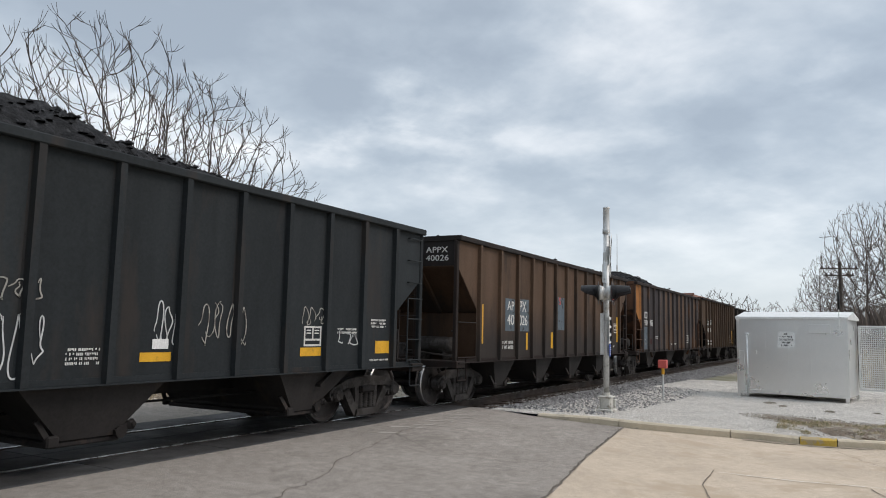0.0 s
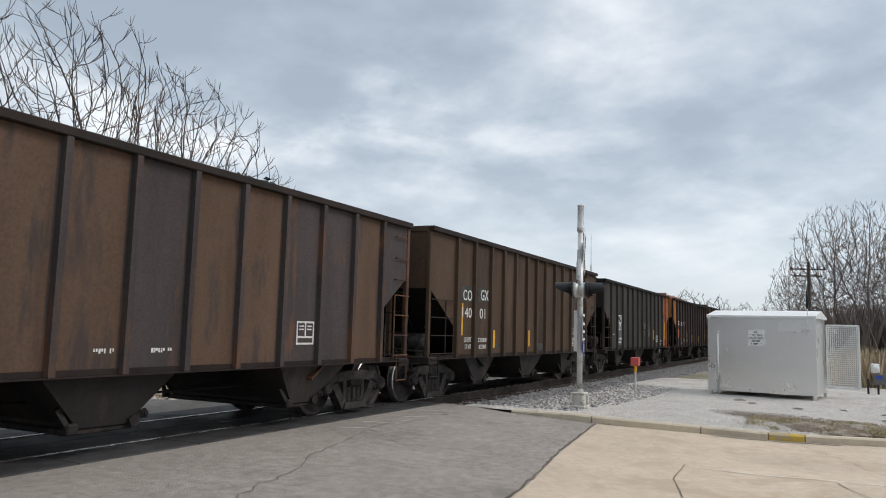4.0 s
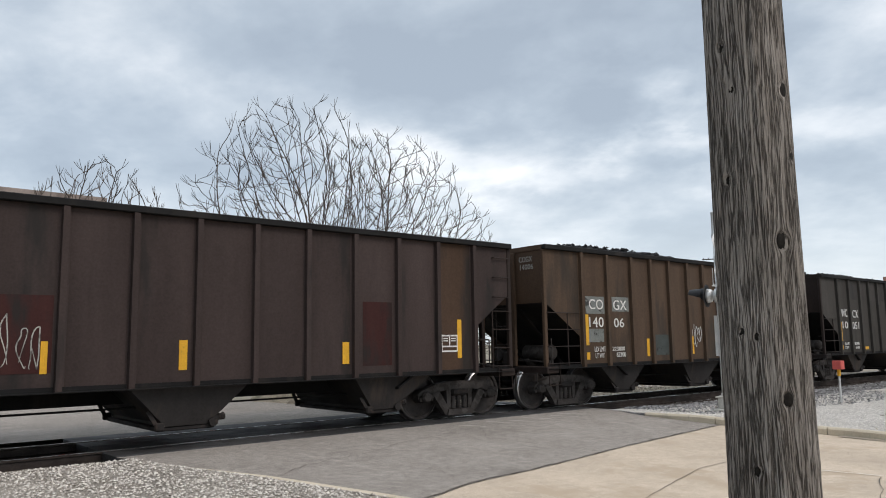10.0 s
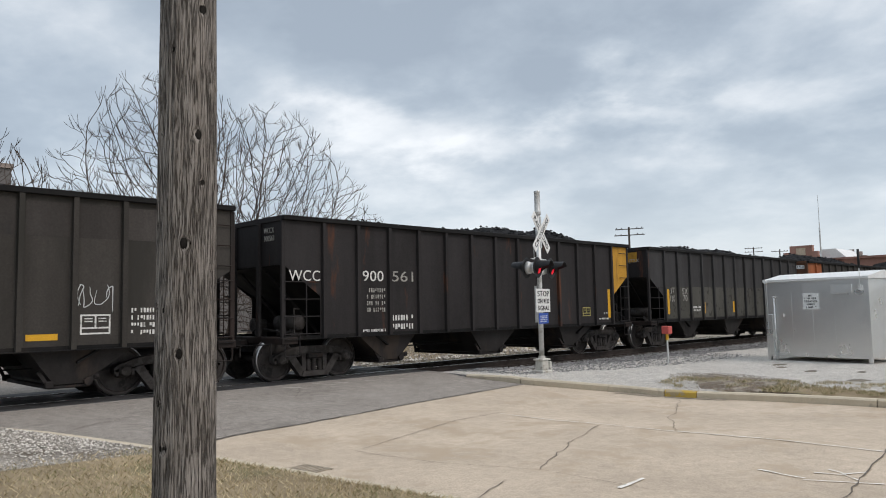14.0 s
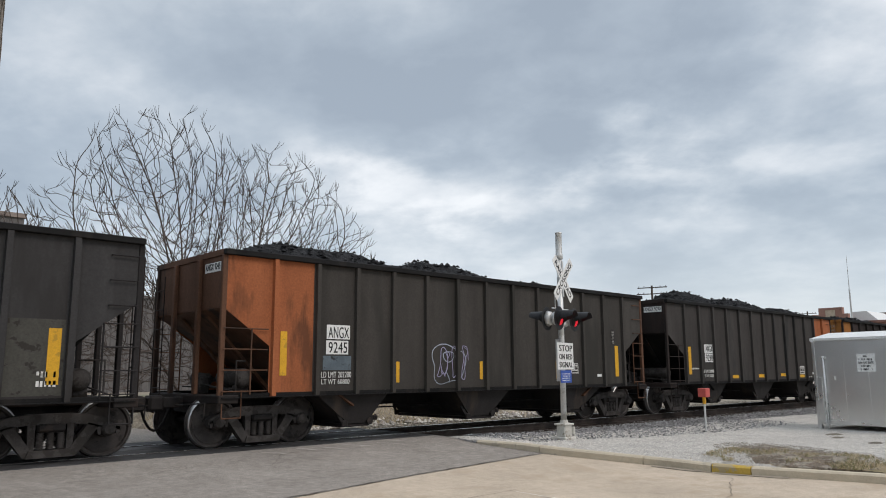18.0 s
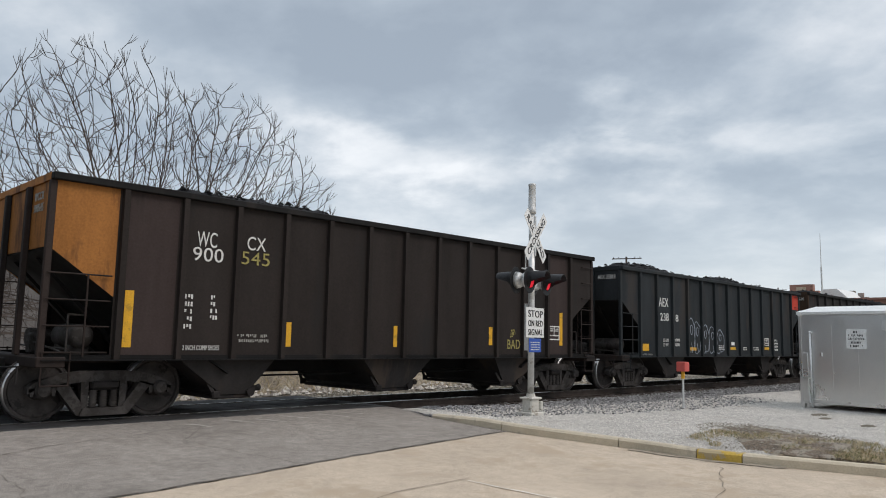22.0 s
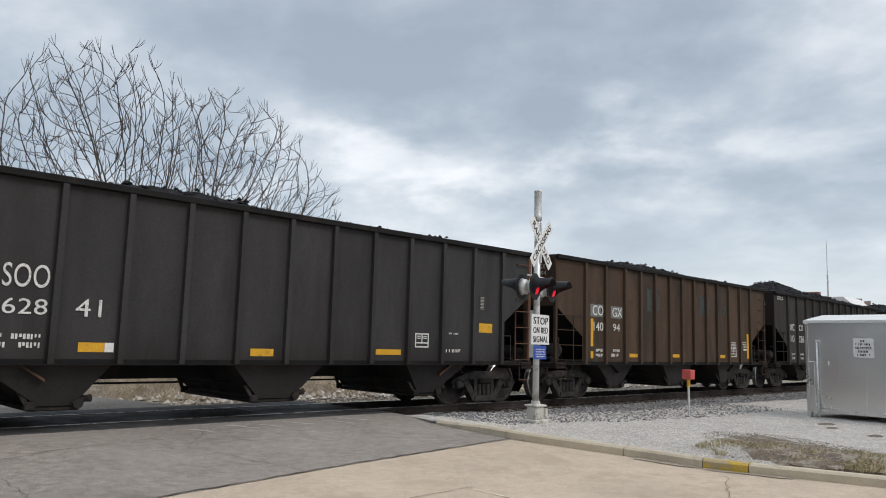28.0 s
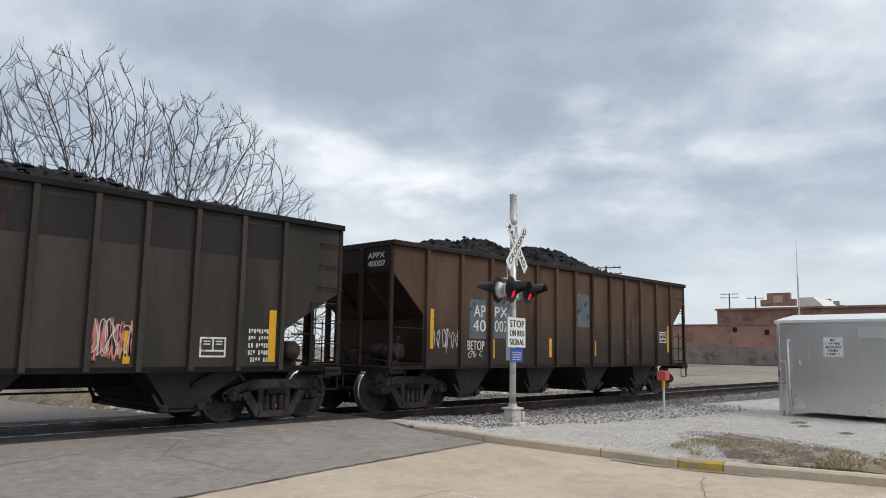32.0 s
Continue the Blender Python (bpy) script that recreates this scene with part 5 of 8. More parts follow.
# ---- utility pole ----
# angle, height and radius of the knots on the weathered side
KNOTS = [(-2.55, 3.29, 0.014), (-1.47, 3.54, 0.019), (-1.70, 2.80, 0.021), (-2.07, 2.18, 0.022), (-2.26, 1.57, 0.018), (-2.77, 1.06, 0.019),
         (2.95, 2.44, 0.015), (-2.83, 1.81, 0.009), (-1.49, 2.53, 0.012), (-3.05, 2.81, 0.009), (3.0, 3.0, 0.014), (-3.0, 1.30, 0.012), (3.1, 1.83, 0.010)]


def utility_pole():
    root = thing("utility_pole", "weathered grey wooden utility pole with splits and knots", "utility pole", pose(-12.60, -7.40, -0.40))
    rnd = random.Random(4)
    knots = KNOTS + [(rnd.uniform(-1.1, 2.4), 0.5 + 0.3 * k + rnd.uniform(-0.06, 0.06), rnd.uniform(0.010, 0.020)) for k in range(11)]
    n, m = 120, 420
    vs, grain = [], []
    for j in range(m + 1):
        z = -0.3 + 4.9 * j / 380 if j <= 380 else 4.6 + 4.4 * (j - 380) / 40
        for i in range(n):
            a = 2 * math.pi * i / n
            r = 0.177 - 0.0055 * z
            ca, sa = math.cos(a), math.sin(a)
            g = noise.noise((ca * 5.5, sa * 5.5, z * 0.35))
            g2 = noise.noise((ca * 21, sa * 21, z * 0.7))
            r += 0.006 * g + 0.004 * g2 - 0.008 * max(0, 0.05 - abs(g)) / 0.05 - 0.006 * max(0, 0.08 - abs(g2)) / 0.08
            flow = 0.0
            for ka, kz, kr in knots:
                if abs(z - kz) > 0.25:
                    continue
                da = (a - ka + math.pi) % (2 * math.pi) - math.pi
                if abs(da) > 1.2:
                    continue
                s = da * 0.152
                q = (s * s + ((z - kz) / 1.5) ** 2) / (1.1 * kr) ** 2
                r += 0.006 * math.exp(-q / 2.5) - 0.020 * math.exp(-q * 1.6)
                flow -= s / max(q, 1.0) ** 2.0 / 0.152
            b = a + flow + 0.05 * noise.noise((ca * 2, sa * 2, z * 1.3))
            vs.append((r * ca, r * sa, z))
            grain.append((0.15 * math.cos(b), 0.15 * math.sin(b), z))
    fs = [(j * n + i, j * n + (i + 1) % n, (j + 1) * n + (i + 1) % n, (j + 1) * n + i) for j in range(m) for i in range(n)]
    fs.append(tuple(range(m * n, (m + 1) * n)))
    me = bpy.data.meshes.new("shaft")
    me.from_pydata(vs, [], fs)
    at = me.attributes.new("grain", "FLOAT_VECTOR", "POINT")
    at.data.foreach_set("vector", np.array(grain, dtype=np.float32).ravel())
    for poly in me.polygons:
        poly.use_smooth = True
    place("shaft", me, POLE_WOOD, root)
    for ka, kz, kr in knots:
        bm = bmesh.new()
        lathe(bm, [(kr * 1.5, 0.012), (kr * 1.3, -0.004), (kr * 0.4, 0.0)], 11, "y")
        bmesh.ops.recalc_face_normals(bm, faces=bm.faces)
        r = 0.169 - 0.0055 * kz
        part("knot", bm, KNOT, root, smooth=True, m=Matrix.Rotation(ka + math.pi / 2, 4, "Z") @ Matrix.Translation((0, -r, kz)) @ Matrix.Diagonal((1, 1, 1.25, 1)))


def pole_wood():
    m = bpy.data.materials.new("weathered_pole_wood_grain")
    m.use_nodes = True
    nt = m.node_tree
    p = nt.nodes["Principled BSDF"]
    at = nt.nodes.new("ShaderNodeAttribute")
    at.attribute_name = "grain"

    def stretched(along, scale, detail, rough, dist=0.0):
        mp = nt.nodes.new("ShaderNodeMapping")
        mp.inputs["Scale"].default_value = (1, 1, along)
        nt.links.new(at.outputs["Vector"], mp.inputs[0])
        t = node(nt, "ShaderNodeTexNoise", Scale=scale, Detail=detail, Roughness=rough, Distortion=dist)
        nt.links.new(mp.outputs[0], t.inputs["Vector"])
        return t.outputs[0]
    fibre = stretched(0.045, 250.0, 6.0, 0.75, 0.15)
    split = stretched(0.030, 110.0, 3.5, 0.6, 0.25)
    tone = stretched(0.25, 9.0, 4.0, 0.6)
    col = ramp(nt, fibre, [(0.30, (0.105, 0.095, 0.086)), (0.44, (0.225, 0.205, 0.186)), (0.57, (0.31, 0.285, 0.260)), (0.74, (0.43, 0.40, 0.368))])
    col = mix(nt, 1.0, col, ramp(nt, tone, [(0.3, (0.78, 0.75, 0.72)), (0.7, (1.15, 1.14, 1.13))]), "MULTIPLY")
    # thin open splits along the grain
    gap = math_node(nt, "ABSOLUTE", math_node(nt, "SUBTRACT", split, 0.5))
    open_by = ramp(nt, gap, [(0.0, (1, 1, 1)), (0.025, (0.7, 0.7, 0.7)), (0.055, (0, 0, 0))])
    col = mix(nt, math_node(nt, "MULTIPLY", open_by, 0.82), col, (0.020, 0.016, 0.013))
    nt.links.new(col, p.inputs["Base Color"])
    p.inputs["Roughness"].default_value = 0.95
    p.inputs["Specular IOR Level"].default_value = 0.15
    bu = nt.nodes.new("ShaderNodeBump")
    bu.inputs["Strength"].default_value = 1.0
    bu.inputs["Distance"].default_value = 0.008
    nt.links.new(math_node(nt, "SUBTRACT", math_node(nt, "MULTIPLY", fibre, 0.6), open_by), bu.inputs["Height"])
    nt.links.new(bu.outputs[0], p.inputs["Normal"])
    return m


POLE_WOOD = pole_wood()
KNOT = material("dark_knot", (0.012, 0.010, 0.008), 0.9, 0, 0.4, 30, 120, 0.4)
utility_pole()


# ---- trees ----
def tree_mesh(seed, lobes, stems, count, step=0.30, reach=2.6, kill=0.62, rmin=0.011, twigs=2, rise=0.10, power=2.5):
    """A bare winter tree grown towards free space: stems leave a short bole, fork towards the room that is left inside the
    lobes of the crown (x, y, foot, half width, half depth, height) and end in upturned twigs; returns trunk and crown meshes."""
    rnd = np.random.RandomState(seed)
    free = []
    share = np.array([w * d * h for _, _, _, w, d, h in lobes])
    for (cx, cy, foot, w, d, h), n in zip(lobes, (share / share.sum() * count).astype(int)):
        got = 0
        while got < n:
            u, v, s = rnd.uniform(-1, 1), rnd.uniform(-1, 1), rnd.uniform(0, 1)
            r2 = u * u + v * v + s * s
            ragged = 1 + 0.16 * noise.noise((cx + 3 * u, seed + 3 * v, 3 * s))
            if r2 < ragged and (r2 > 0.22 or rnd.rand() < 0.5):
                free.append((cx + u * w, cy + v * d, foot + s * h))
                got += 1
    free = np.array(free)
    nodes, parent = [], []
    for dx, dy, hgt in stems:
        last = -1
        k_most = max(3, int(hgt / step))
        for k in range(k_most + 1):
            f = k / k_most
            nodes.append((0.16 * dx + dx * f ** 1.3, 0.16 * dy + dy * f ** 1.3, -0.2 + (hgt + 0.2) * f))
            parent.append(last)
            last = len(nodes) - 1
    nodes = [np.array(p) for p in nodes]
    near = np.full(len(free), 1e9)
    which = np.zeros(len(free), int)
    fresh = list(range(len(nodes)))
    alive = np.ones(len(free), bool)
    sprung = {}
    for _ in range(120):
        if not fresh or not alive.any():
            break
        pts = np.array([nodes[i] for i in fresh])
        d = np.sqrt(((free[:, None, :] - pts[None]) ** 2).sum(2))
        j = d.argmin(1)
        dj = d[np.arange(len(free)), j]
        better = dj < near
        near[better], which[better] = dj[better], np.array(fresh)[j[better]]
        alive &= near > kill
        pull = alive & (near < reach)
        fresh = []
        for i in np.unique(which[pull]):
            if sprung.get(i, 0) > 2:
                alive[which == i] = False
                continue
            sprung[i] = sprung.get(i, 0) + 1
            mine = free[pull & (which == i)] - nodes[i]
            way = (mine / np.linalg.norm(mine, axis=1)[:, None]).mean(0)
            back = nodes[i] - nodes[parent[i]] if parent[i] >= 0 else np.array((0, 0, step))
            way = way / (np.linalg.norm(way) + 1e-6) + 0.8 * back / (np.linalg.norm(back) + 1e-6) + (0, 0, rise) + rnd.uniform(-0.12, 0.12, 3)
            nodes.append(nodes[i] + way / np.linalg.norm(way) * step)
            parent.append(i)
            fresh.append(len(nodes) - 1)
    # forked, upturned twigs at the tips and along the thinner wood
    kids = [0] * len(nodes)
    for p in parent:
        if p >= 0:
            kids[p] += 1
    grown = len(nodes)
    for i in range(grown):
        if parent[i] < 0 or kids[i] > 1:
            continue
        shoots = twigs if kids[i] == 0 else (1 if rnd.rand() < 0.45 else 0)
        along_it = nodes[i] - nodes[parent[i]]
        along_it = along_it / np.linalg.norm(along_it)
        for s in range(shoots):
            way, last = along_it + rnd.uniform(-0.5, 0.5, 3), i
            for k in range(3 if kids[i] == 0 else 2):
                way = way / np.linalg.norm(way) + (0, 0, 0.24)
                nodes.append(nodes[last] + way / np.linalg.norm(way) * step * rnd.uniform(0.40, 0.65))
                parent.append(last)
                last = len(nodes) - 1
    load = np.zeros(len(nodes))
    for i in range(len(nodes) - 1, -1, -1):
        load[i] = max(load[i], rmin ** power)
        if parent[i] >= 0:
            load[parent[i]] += load[i]
    radius = load ** (1 / power)
    heavy = {}
    for i, p in enumerate(parent):
        if p >= 0 and (p not in heavy or radius[i] > radius[heavy[p]]):
            heavy[p] = i
    out = {"trunk": ([], []), "crown": ([], [])}
    for i, p in enumerate(parent):
        if p >= 0 and heavy[p] == i:
            continue
        chain = [i] if p < 0 else [p, i]
        while chain[-1] in heavy:
            chain.append(heavy[chain[-1]])
        if len(chain) < 2:
            continue
        thick = radius[chain[1]]
        n = 8 if thick > 0.09 else 5 if thick > 0.03 else 3
        vs, fs = out["trunk" if p < 0 else "crown"]
        base = len(vs)
        for k, c in enumerate(chain):
            q = Vector(nodes[c])
            d = (Vector(nodes[chain[min(k + 1, len(chain) - 1)]]) - Vector(nodes[chain[max(k - 1, 0)]])).normalized()
            a = d.orthogonal().normalized()
            b = d.cross(a)
            r = min(radius[c], thick) if k else thick
            if k == len(chain) - 1:
                r *= 0.6
            for e in range(n):
                t = 2 * math.pi * e / n
                vs.append(tuple(q + (a * math.cos(t) + b * math.sin(t)) * r))
        for k in range(len(chain) - 1):
            for e in range(n):
                fs.append((base + k * n + e, base + k * n + (e + 1) % n, base + (k + 1) * n + (e + 1) % n, base + (k + 1) * n + e))
    meshes = []
    for key in ("trunk", "crown"):
        me = bpy.data.meshes.new(key)
        me.from_pydata(out[key][0], [], out[key][1])
        meshes.append(me)
    return meshes


def tree(meshes, m, mat, label, group=""):
    root = thing("tree", label, "bare tree", m, group)
    place("trunk", meshes[0], mat, root)
    place("crown", meshes[1], mat, root, label="leafless branches and twigs")
    return root


big = tree_mesh(17, ((-1.8, 0.0, 1.3, 4.2, 4.2, 8.5), (2.4, 0.2, 1.3, 4.0, 4.0, 8.2), (4.6, 0.0, 1.8, 2.9, 2.6, 5.4)),
                ((-1.5, 0.3, 2.6), (-0.9, -1.0, 2.8), (-0.3, 0.6, 3.2), (0.4, -0.7, 3.0), (1.0, 0.5, 2.8), (1.9, -0.2, 2.5), (2.4, 0.9, 2.1)), 9500, step=0.26, reach=5.5, kill=0.38, rmin=0.0073, twigs=3, power=3.5)
tree(big, pose(-2.2, 12.3, -0.5), BARK, "large bare many-stemmed tree beyond the rails")
mid_tree = tree_mesh(23, ((0, 0, 2.0, 4.4, 4.4, 7.7),), ((-0.9, 0.2, 3.0), (0.1, 0.6, 3.4), (0.8, -0.5, 3.0), (-0.2, -0.9, 2.6)), 3600, step=0.30, reach=5.0, kill=0.50, rmin=0.0115, twigs=3, power=3.5)
tree(mid_tree, pose(-6.8, 24, -0.5, 0, 0, 40), BARK, "bare spreading tree beyond the rails")
tree(mid_tree, pose(-13.5, 27, -0.5, 0, 0, 190), BARK, "bare spreading tree beyond the rails")
tall = tree_mesh(5, ((0.3, 0, 4.5, 4.6, 4.6, 11.3), (-1.2, 0.6, 3.0, 3.4, 3.4, 8.0)), ((-0.7, 0.3, 5.0), (0.3, -0.4, 6.5), (0.9, 0.7, 5.5)), 4200, step=0.40, reach=5.5, kill=0.58, rmin=0.0125, twigs=3, rise=0.22, power=3.3)
for k, (x, y, sc) in enumerate(((70, -5.6, 1.0), (73, -9.3, 1.05), (66, -12.5, 0.95), (76, -1.9, 0.70), (80, -14.5, 1.1), (62, -17.5, 0.9), (68, -22, 1.05), (60, -8.5, 0.5), (61, -4.2, 0.42), (58, -12, 0.5))):
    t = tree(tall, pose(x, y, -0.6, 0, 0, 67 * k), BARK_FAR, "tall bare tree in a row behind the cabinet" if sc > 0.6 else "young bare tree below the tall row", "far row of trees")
    t.scale = (sc, sc, sc)
low = tree_mesh(8, ((0, 0, 1.5, 4.2, 4.2, 8.3),), ((-0.7, 0.2, 2.0), (0.4, -0.5, 2.6), (0.5, 0.7, 2.2)), 750, step=0.45, reach=5.0, kill=0.80, rmin=0.026, twigs=3, power=3.4)
for k, (x, y, sc) in enumerate(((150, 20.5, 1.22), (158, 15.5, 1.12), (162, 10.5, 1.0), (172, 7.5, 0.95), (180, 3, 0.9), (165, -1, 0.85), (175, -6, 0.9), (185, 24, 1.0))):
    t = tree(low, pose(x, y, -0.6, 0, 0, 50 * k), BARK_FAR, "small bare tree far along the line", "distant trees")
    t.scale = (sc, sc, sc)
for k, (x, y, sc) in enumerate(((6, 76, 1.25), (10.5, 79, 1.35), (15, 75, 1.3), (20, 78, 1.4), (25, 76, 1.2), (31, 80, 1.3))):
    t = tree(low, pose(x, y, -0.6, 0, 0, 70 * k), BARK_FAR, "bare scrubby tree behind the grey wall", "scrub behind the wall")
    t.scale = (sc, sc, sc)


# ---- lettering, tape and graffiti on the cars ----
FACE_Y = -SHEET_Y
PATCHES = {"blue": PATCH_BLUE, "teal": PATCH_TEAL, "pale": PATCH_PALE, "maroon": None, "red": None, "orange": None}
SPRAYS = {"white": SPRAY_WHITE, "dim": LETTER_DIM, "pink": SPRAY_PINK, "violet": SPRAY_PURPLE, "yellow": SPRAY_YELLOW, "pale": SPRAY_BLUE, "fill": SPRAY_BLUE}
INKS = {"white": LETTER, "dim": LETTER_DIM, "black": BLACK, "red": MARK_RED, "yellow": SPRAY_YELLOW}


def inside(key, x0, x1):
    """Keeps a mark between two posts of its bay."""
    kind = CARS[key][1]
    xs = [0.0] + post_xs(kind) + [TYPES[kind][0]]
    c = (x0 + x1) / 2
    for a, b in zip(xs, xs[1:]):
        if a <= c <= b:
            lo, hi = a + 0.09, b - 0.09
            w = min(x1 - x0, hi - lo)
            c = min(max(c, lo + w / 2), hi - w / 2)
            return c - w / 2, c + w / 2
    return x0, x1


def plaque(name, key, x0, z0, x1, z1, mat, lift, label=""):
    x0, x1 = inside(key, x0, x1)
    bm = bmesh.new()
    box(bm, x0, x1, FACE_Y - lift - 0.002, FACE_Y - lift + 0.001, max(z0, SILL + 0.05), z1)
    return part(name, bm, mat, TRAIN[key], label)


def tape(key, x0, z0, x1, z1):
    plaque("reflective_tape", key, x0, z0, x1, z1, REFLECT, 0.006, "yellow reflective tape")


def patch(key, x0, z0, x1, z1, colour):
    plaque("paint_patch", key, x0, z0, x1, z1, PATCHES[colour] or paint(colour), 0.003, f"{colour} repainted patch")


def panel(key, x0, z0, x1, z1):
    plaque("number_panel", key, x0, z0, x1, z1, WHITE, 0.006, "white number panel")


def plate(key, x0, z0, x1, z1):
    plaque("small_plate", key, x0, z0, x1, z1, WHITE, 0.011, "small white plate")


def text(key, x0, z0, x1, z1, words, ink="white"):
    x0, x1 = inside(key, x0, x1)
    me = text_mesh(words, 1.05)
    xs = [v.co.x for v in me.vertices]
    zs = [v.co.z for v in me.vertices]
    sx, sz = (x1 - x0) / (max(xs) - min(xs)), (z1 - z0) / (max(zs) - min(zs))
    place_letters(words, INKS[ink], TRAIN[key], Matrix.Translation((x0 - min(xs) * sx, FACE_Y - 0.011, z0 - min(zs) * sz)) @ Matrix.Diagonal((sx, 1, sz, 1)))


def stencil(key, x0, z0, x1, z1, ink, rows):
    x0, x1 = inside(key, x0, x1)
    bm = bmesh.new()
    bars(bm, x0, z0, x1 - x0, z1 - z0, rows, FACE_Y - 0.006, int(x0 * 100), 0.62)
    part("stencilled_print", bm, INKS[ink], TRAIN[key], "small stencilled print")["kind"] = "stuff"


def cots(key, x0, z0, x1, z1, ink="white"):
    """The framed maintenance stencil."""
    x0, x1 = inside(key, x0, x1)
    bm = bmesh.new()
    y0, y1 = FACE_Y - 0.007, FACE_Y - 0.003
    w = min(0.03, (x1 - x0) * 0.07)
    m = z0 + (z1 - z0) * 0.28
    for a, b, c, d in ((x0, x1, z0, z0 + w), (x0, x1, z1 - w, z1), (x0, x0 + w, z0 + w, z1 - w), (x1 - w, x1, z0 + w, z1 - w), (x0 + w, x1 - w, m, m + w), ((x0 + x1) / 2 - w / 2, (x0 + x1) / 2 + w / 2, m + w, z1 - w)):
        box(bm, a, b, y0, y1, c, d)
    for a, b in ((0.14, 0.40), (0.60, 0.86)):
        for h in (0.62, 0.76):
            box(bm, x0 + (x1 - x0) * a, x0 + (x1 - x0) * b, y0, y1, z0 + (z1 - z0) * h, z0 + (z1 - z0) * (h + 0.06))
    part("framed_stencil", bm, INKS[ink], TRAIN[key], "framed white stencil")


def vent(key, x0, z0, x1, z1, tone=""):
    x0, x1 = inside(key, x0, x1)
    body = plaque("louvre_plate", key, x0, z0, x1, z1, IRON_DARK if not tone else paint("slate"), 0.006, "dark label plate with pale lines")
    for k in range(9):
        z = z0 + (z1 - z0) * (k + 0.7) / 10
        bm = bmesh.new()
        box(bm, x0 + 0.2 * (x1 - x0), x1 - 0.2 * (x1 - x0), FACE_Y - 0.013, FACE_Y - 0.009, z, z + (z1 - z0) * 0.045)
        part("line", bm, LETTER_DIM, body)


def stroke(pts, width, y):
    """A flat sprayed line of uneven width."""
    bm = bmesh.new()
    prev = None
    n = len(pts)
    for i, (x, z) in enumerate(pts):
        ax, az = pts[max(i - 1, 0)]
        bx, bz = pts[min(i + 1, n - 1)]
        dx, dz = bx - ax, bz - az
        l = math.hypot(dx, dz) or 1
        w = width * (0.35 + 0.65 * math.sin(math.pi * (i + 0.5) / n) ** 0.5) / 2
        a = bm.verts.new((x - dz / l * w, y, z + dx / l * w))
        b = bm.verts.new((x + dz / l * w, y, z - dx / l * w))
        c = bm.verts.new((x - dz / l * w, y - 0.002, z + dx / l * w))
        d = bm.verts.new((x + dz / l * w, y - 0.002, z - dx / l * w))
        if prev:
            pa, pb, pc, pd = prev
            bm.faces.new((pc, pd, d, c))
            bm.faces.new((pa, pc, c, a))
            bm.faces.new((pd, pb, b, d))
        prev = (a, b, c, d)
    return bm


def tag(key, x0, z0, x1, z1, colour, loops):
    """An unreadable scrawl: loops and hooks of sprayed line."""
    rnd = random.Random(int(x0 * 1000 + z0 * 77))
    root = None
    w, h = x1 - x0, z1 - z0
    size = 0.018 if colour != "pale" else 0.03
    layers = [(colour, loops + 1)]
    if colour == "fill":
        layers, size = [("pale", 3)], 0.024
    if colour == "pink":
        layers = [("pink", loops + 5), ("white", loops)]
    for li, (ink, count) in enumerate(layers):
        for k in range(count):
            cx = x0 + w * (k + 0.5) / count + rnd.uniform(-0.08, 0.08) * w
            cz = z0 + h * rnd.uniform(0.40, 0.60)
            a0, turn = rnd.uniform(0, 6.28), rnd.uniform(4.0, 8.5) * rnd.choice((-1, 1))
            rx, rz = w / count * rnd.uniform(0.45, 0.75), h * rnd.uniform(0.28, 0.48)
            p2 = rnd.uniform(1.4, 2.6)
            pts = []
            if colour == "fill":
                # one swollen letter: its outline, its counter and a short bar
                cx, cz = (x0 + x1) / 2, (z0 + z1) / 2
                lean, p2 = rnd.uniform(-0.10, 0.10), rnd.uniform(0.8, 2.4)
                if k == 0:
                    for i in range(41):
                        a = 2 * math.pi * i / 40 - math.pi / 2
                        r = 1 + 0.10 * math.sin(3 * a + p2) + 0.05 * math.sin(5 * a)
                        u, v = math.cos(a), math.sin(a)
                        q = (abs(u) ** 3.2 + abs(v) ** 3.2) ** (-1 / 3.2)
                        pts.append((cx + 0.47 * w * u * q * r + lean * w * v, cz + 0.46 * h * v * q * r))
                elif k == 1:
                    for i in range(25):
                        a = 2 * math.pi * i / 24
                        pts.append((cx + 0.16 * w * math.cos(a) + lean * w * 0.4, cz + h * (0.17 + 0.13 * math.sin(a + 0.3 * math.cos(a)))))
                else:
                    pts = [(cx + w * (0.06 * math.sin(p2 + 3 * f) + lean), z0 + h * (0.02 + 0.30 * f)) for f in (v / 10 for v in range(11))]
            for i in range(0 if pts else 27):
                f = i / 26
                a = a0 + turn * f
                pts.append((min(x1, max(x0, cx + rx * math.cos(a) * (0.6 + 0.4 * math.sin(p2 * a)) + (f - 0.5) * rx * 0.8)), min(z1, max(z0, cz + rz * math.sin(a + 0.5 * math.sin(p2 * f * 3))))))
            bm = stroke(pts, size * (2.2 if colour == "pink" and li == 0 else 1), FACE_Y - 0.006 - 0.0015 * k - 0.006 * li)
            ob = part("graffiti_stroke", bm, SPRAYS[ink], TRAIN[key] if root is None else root, "sprayed graffiti line" if root is None else "")
            root = root or ob


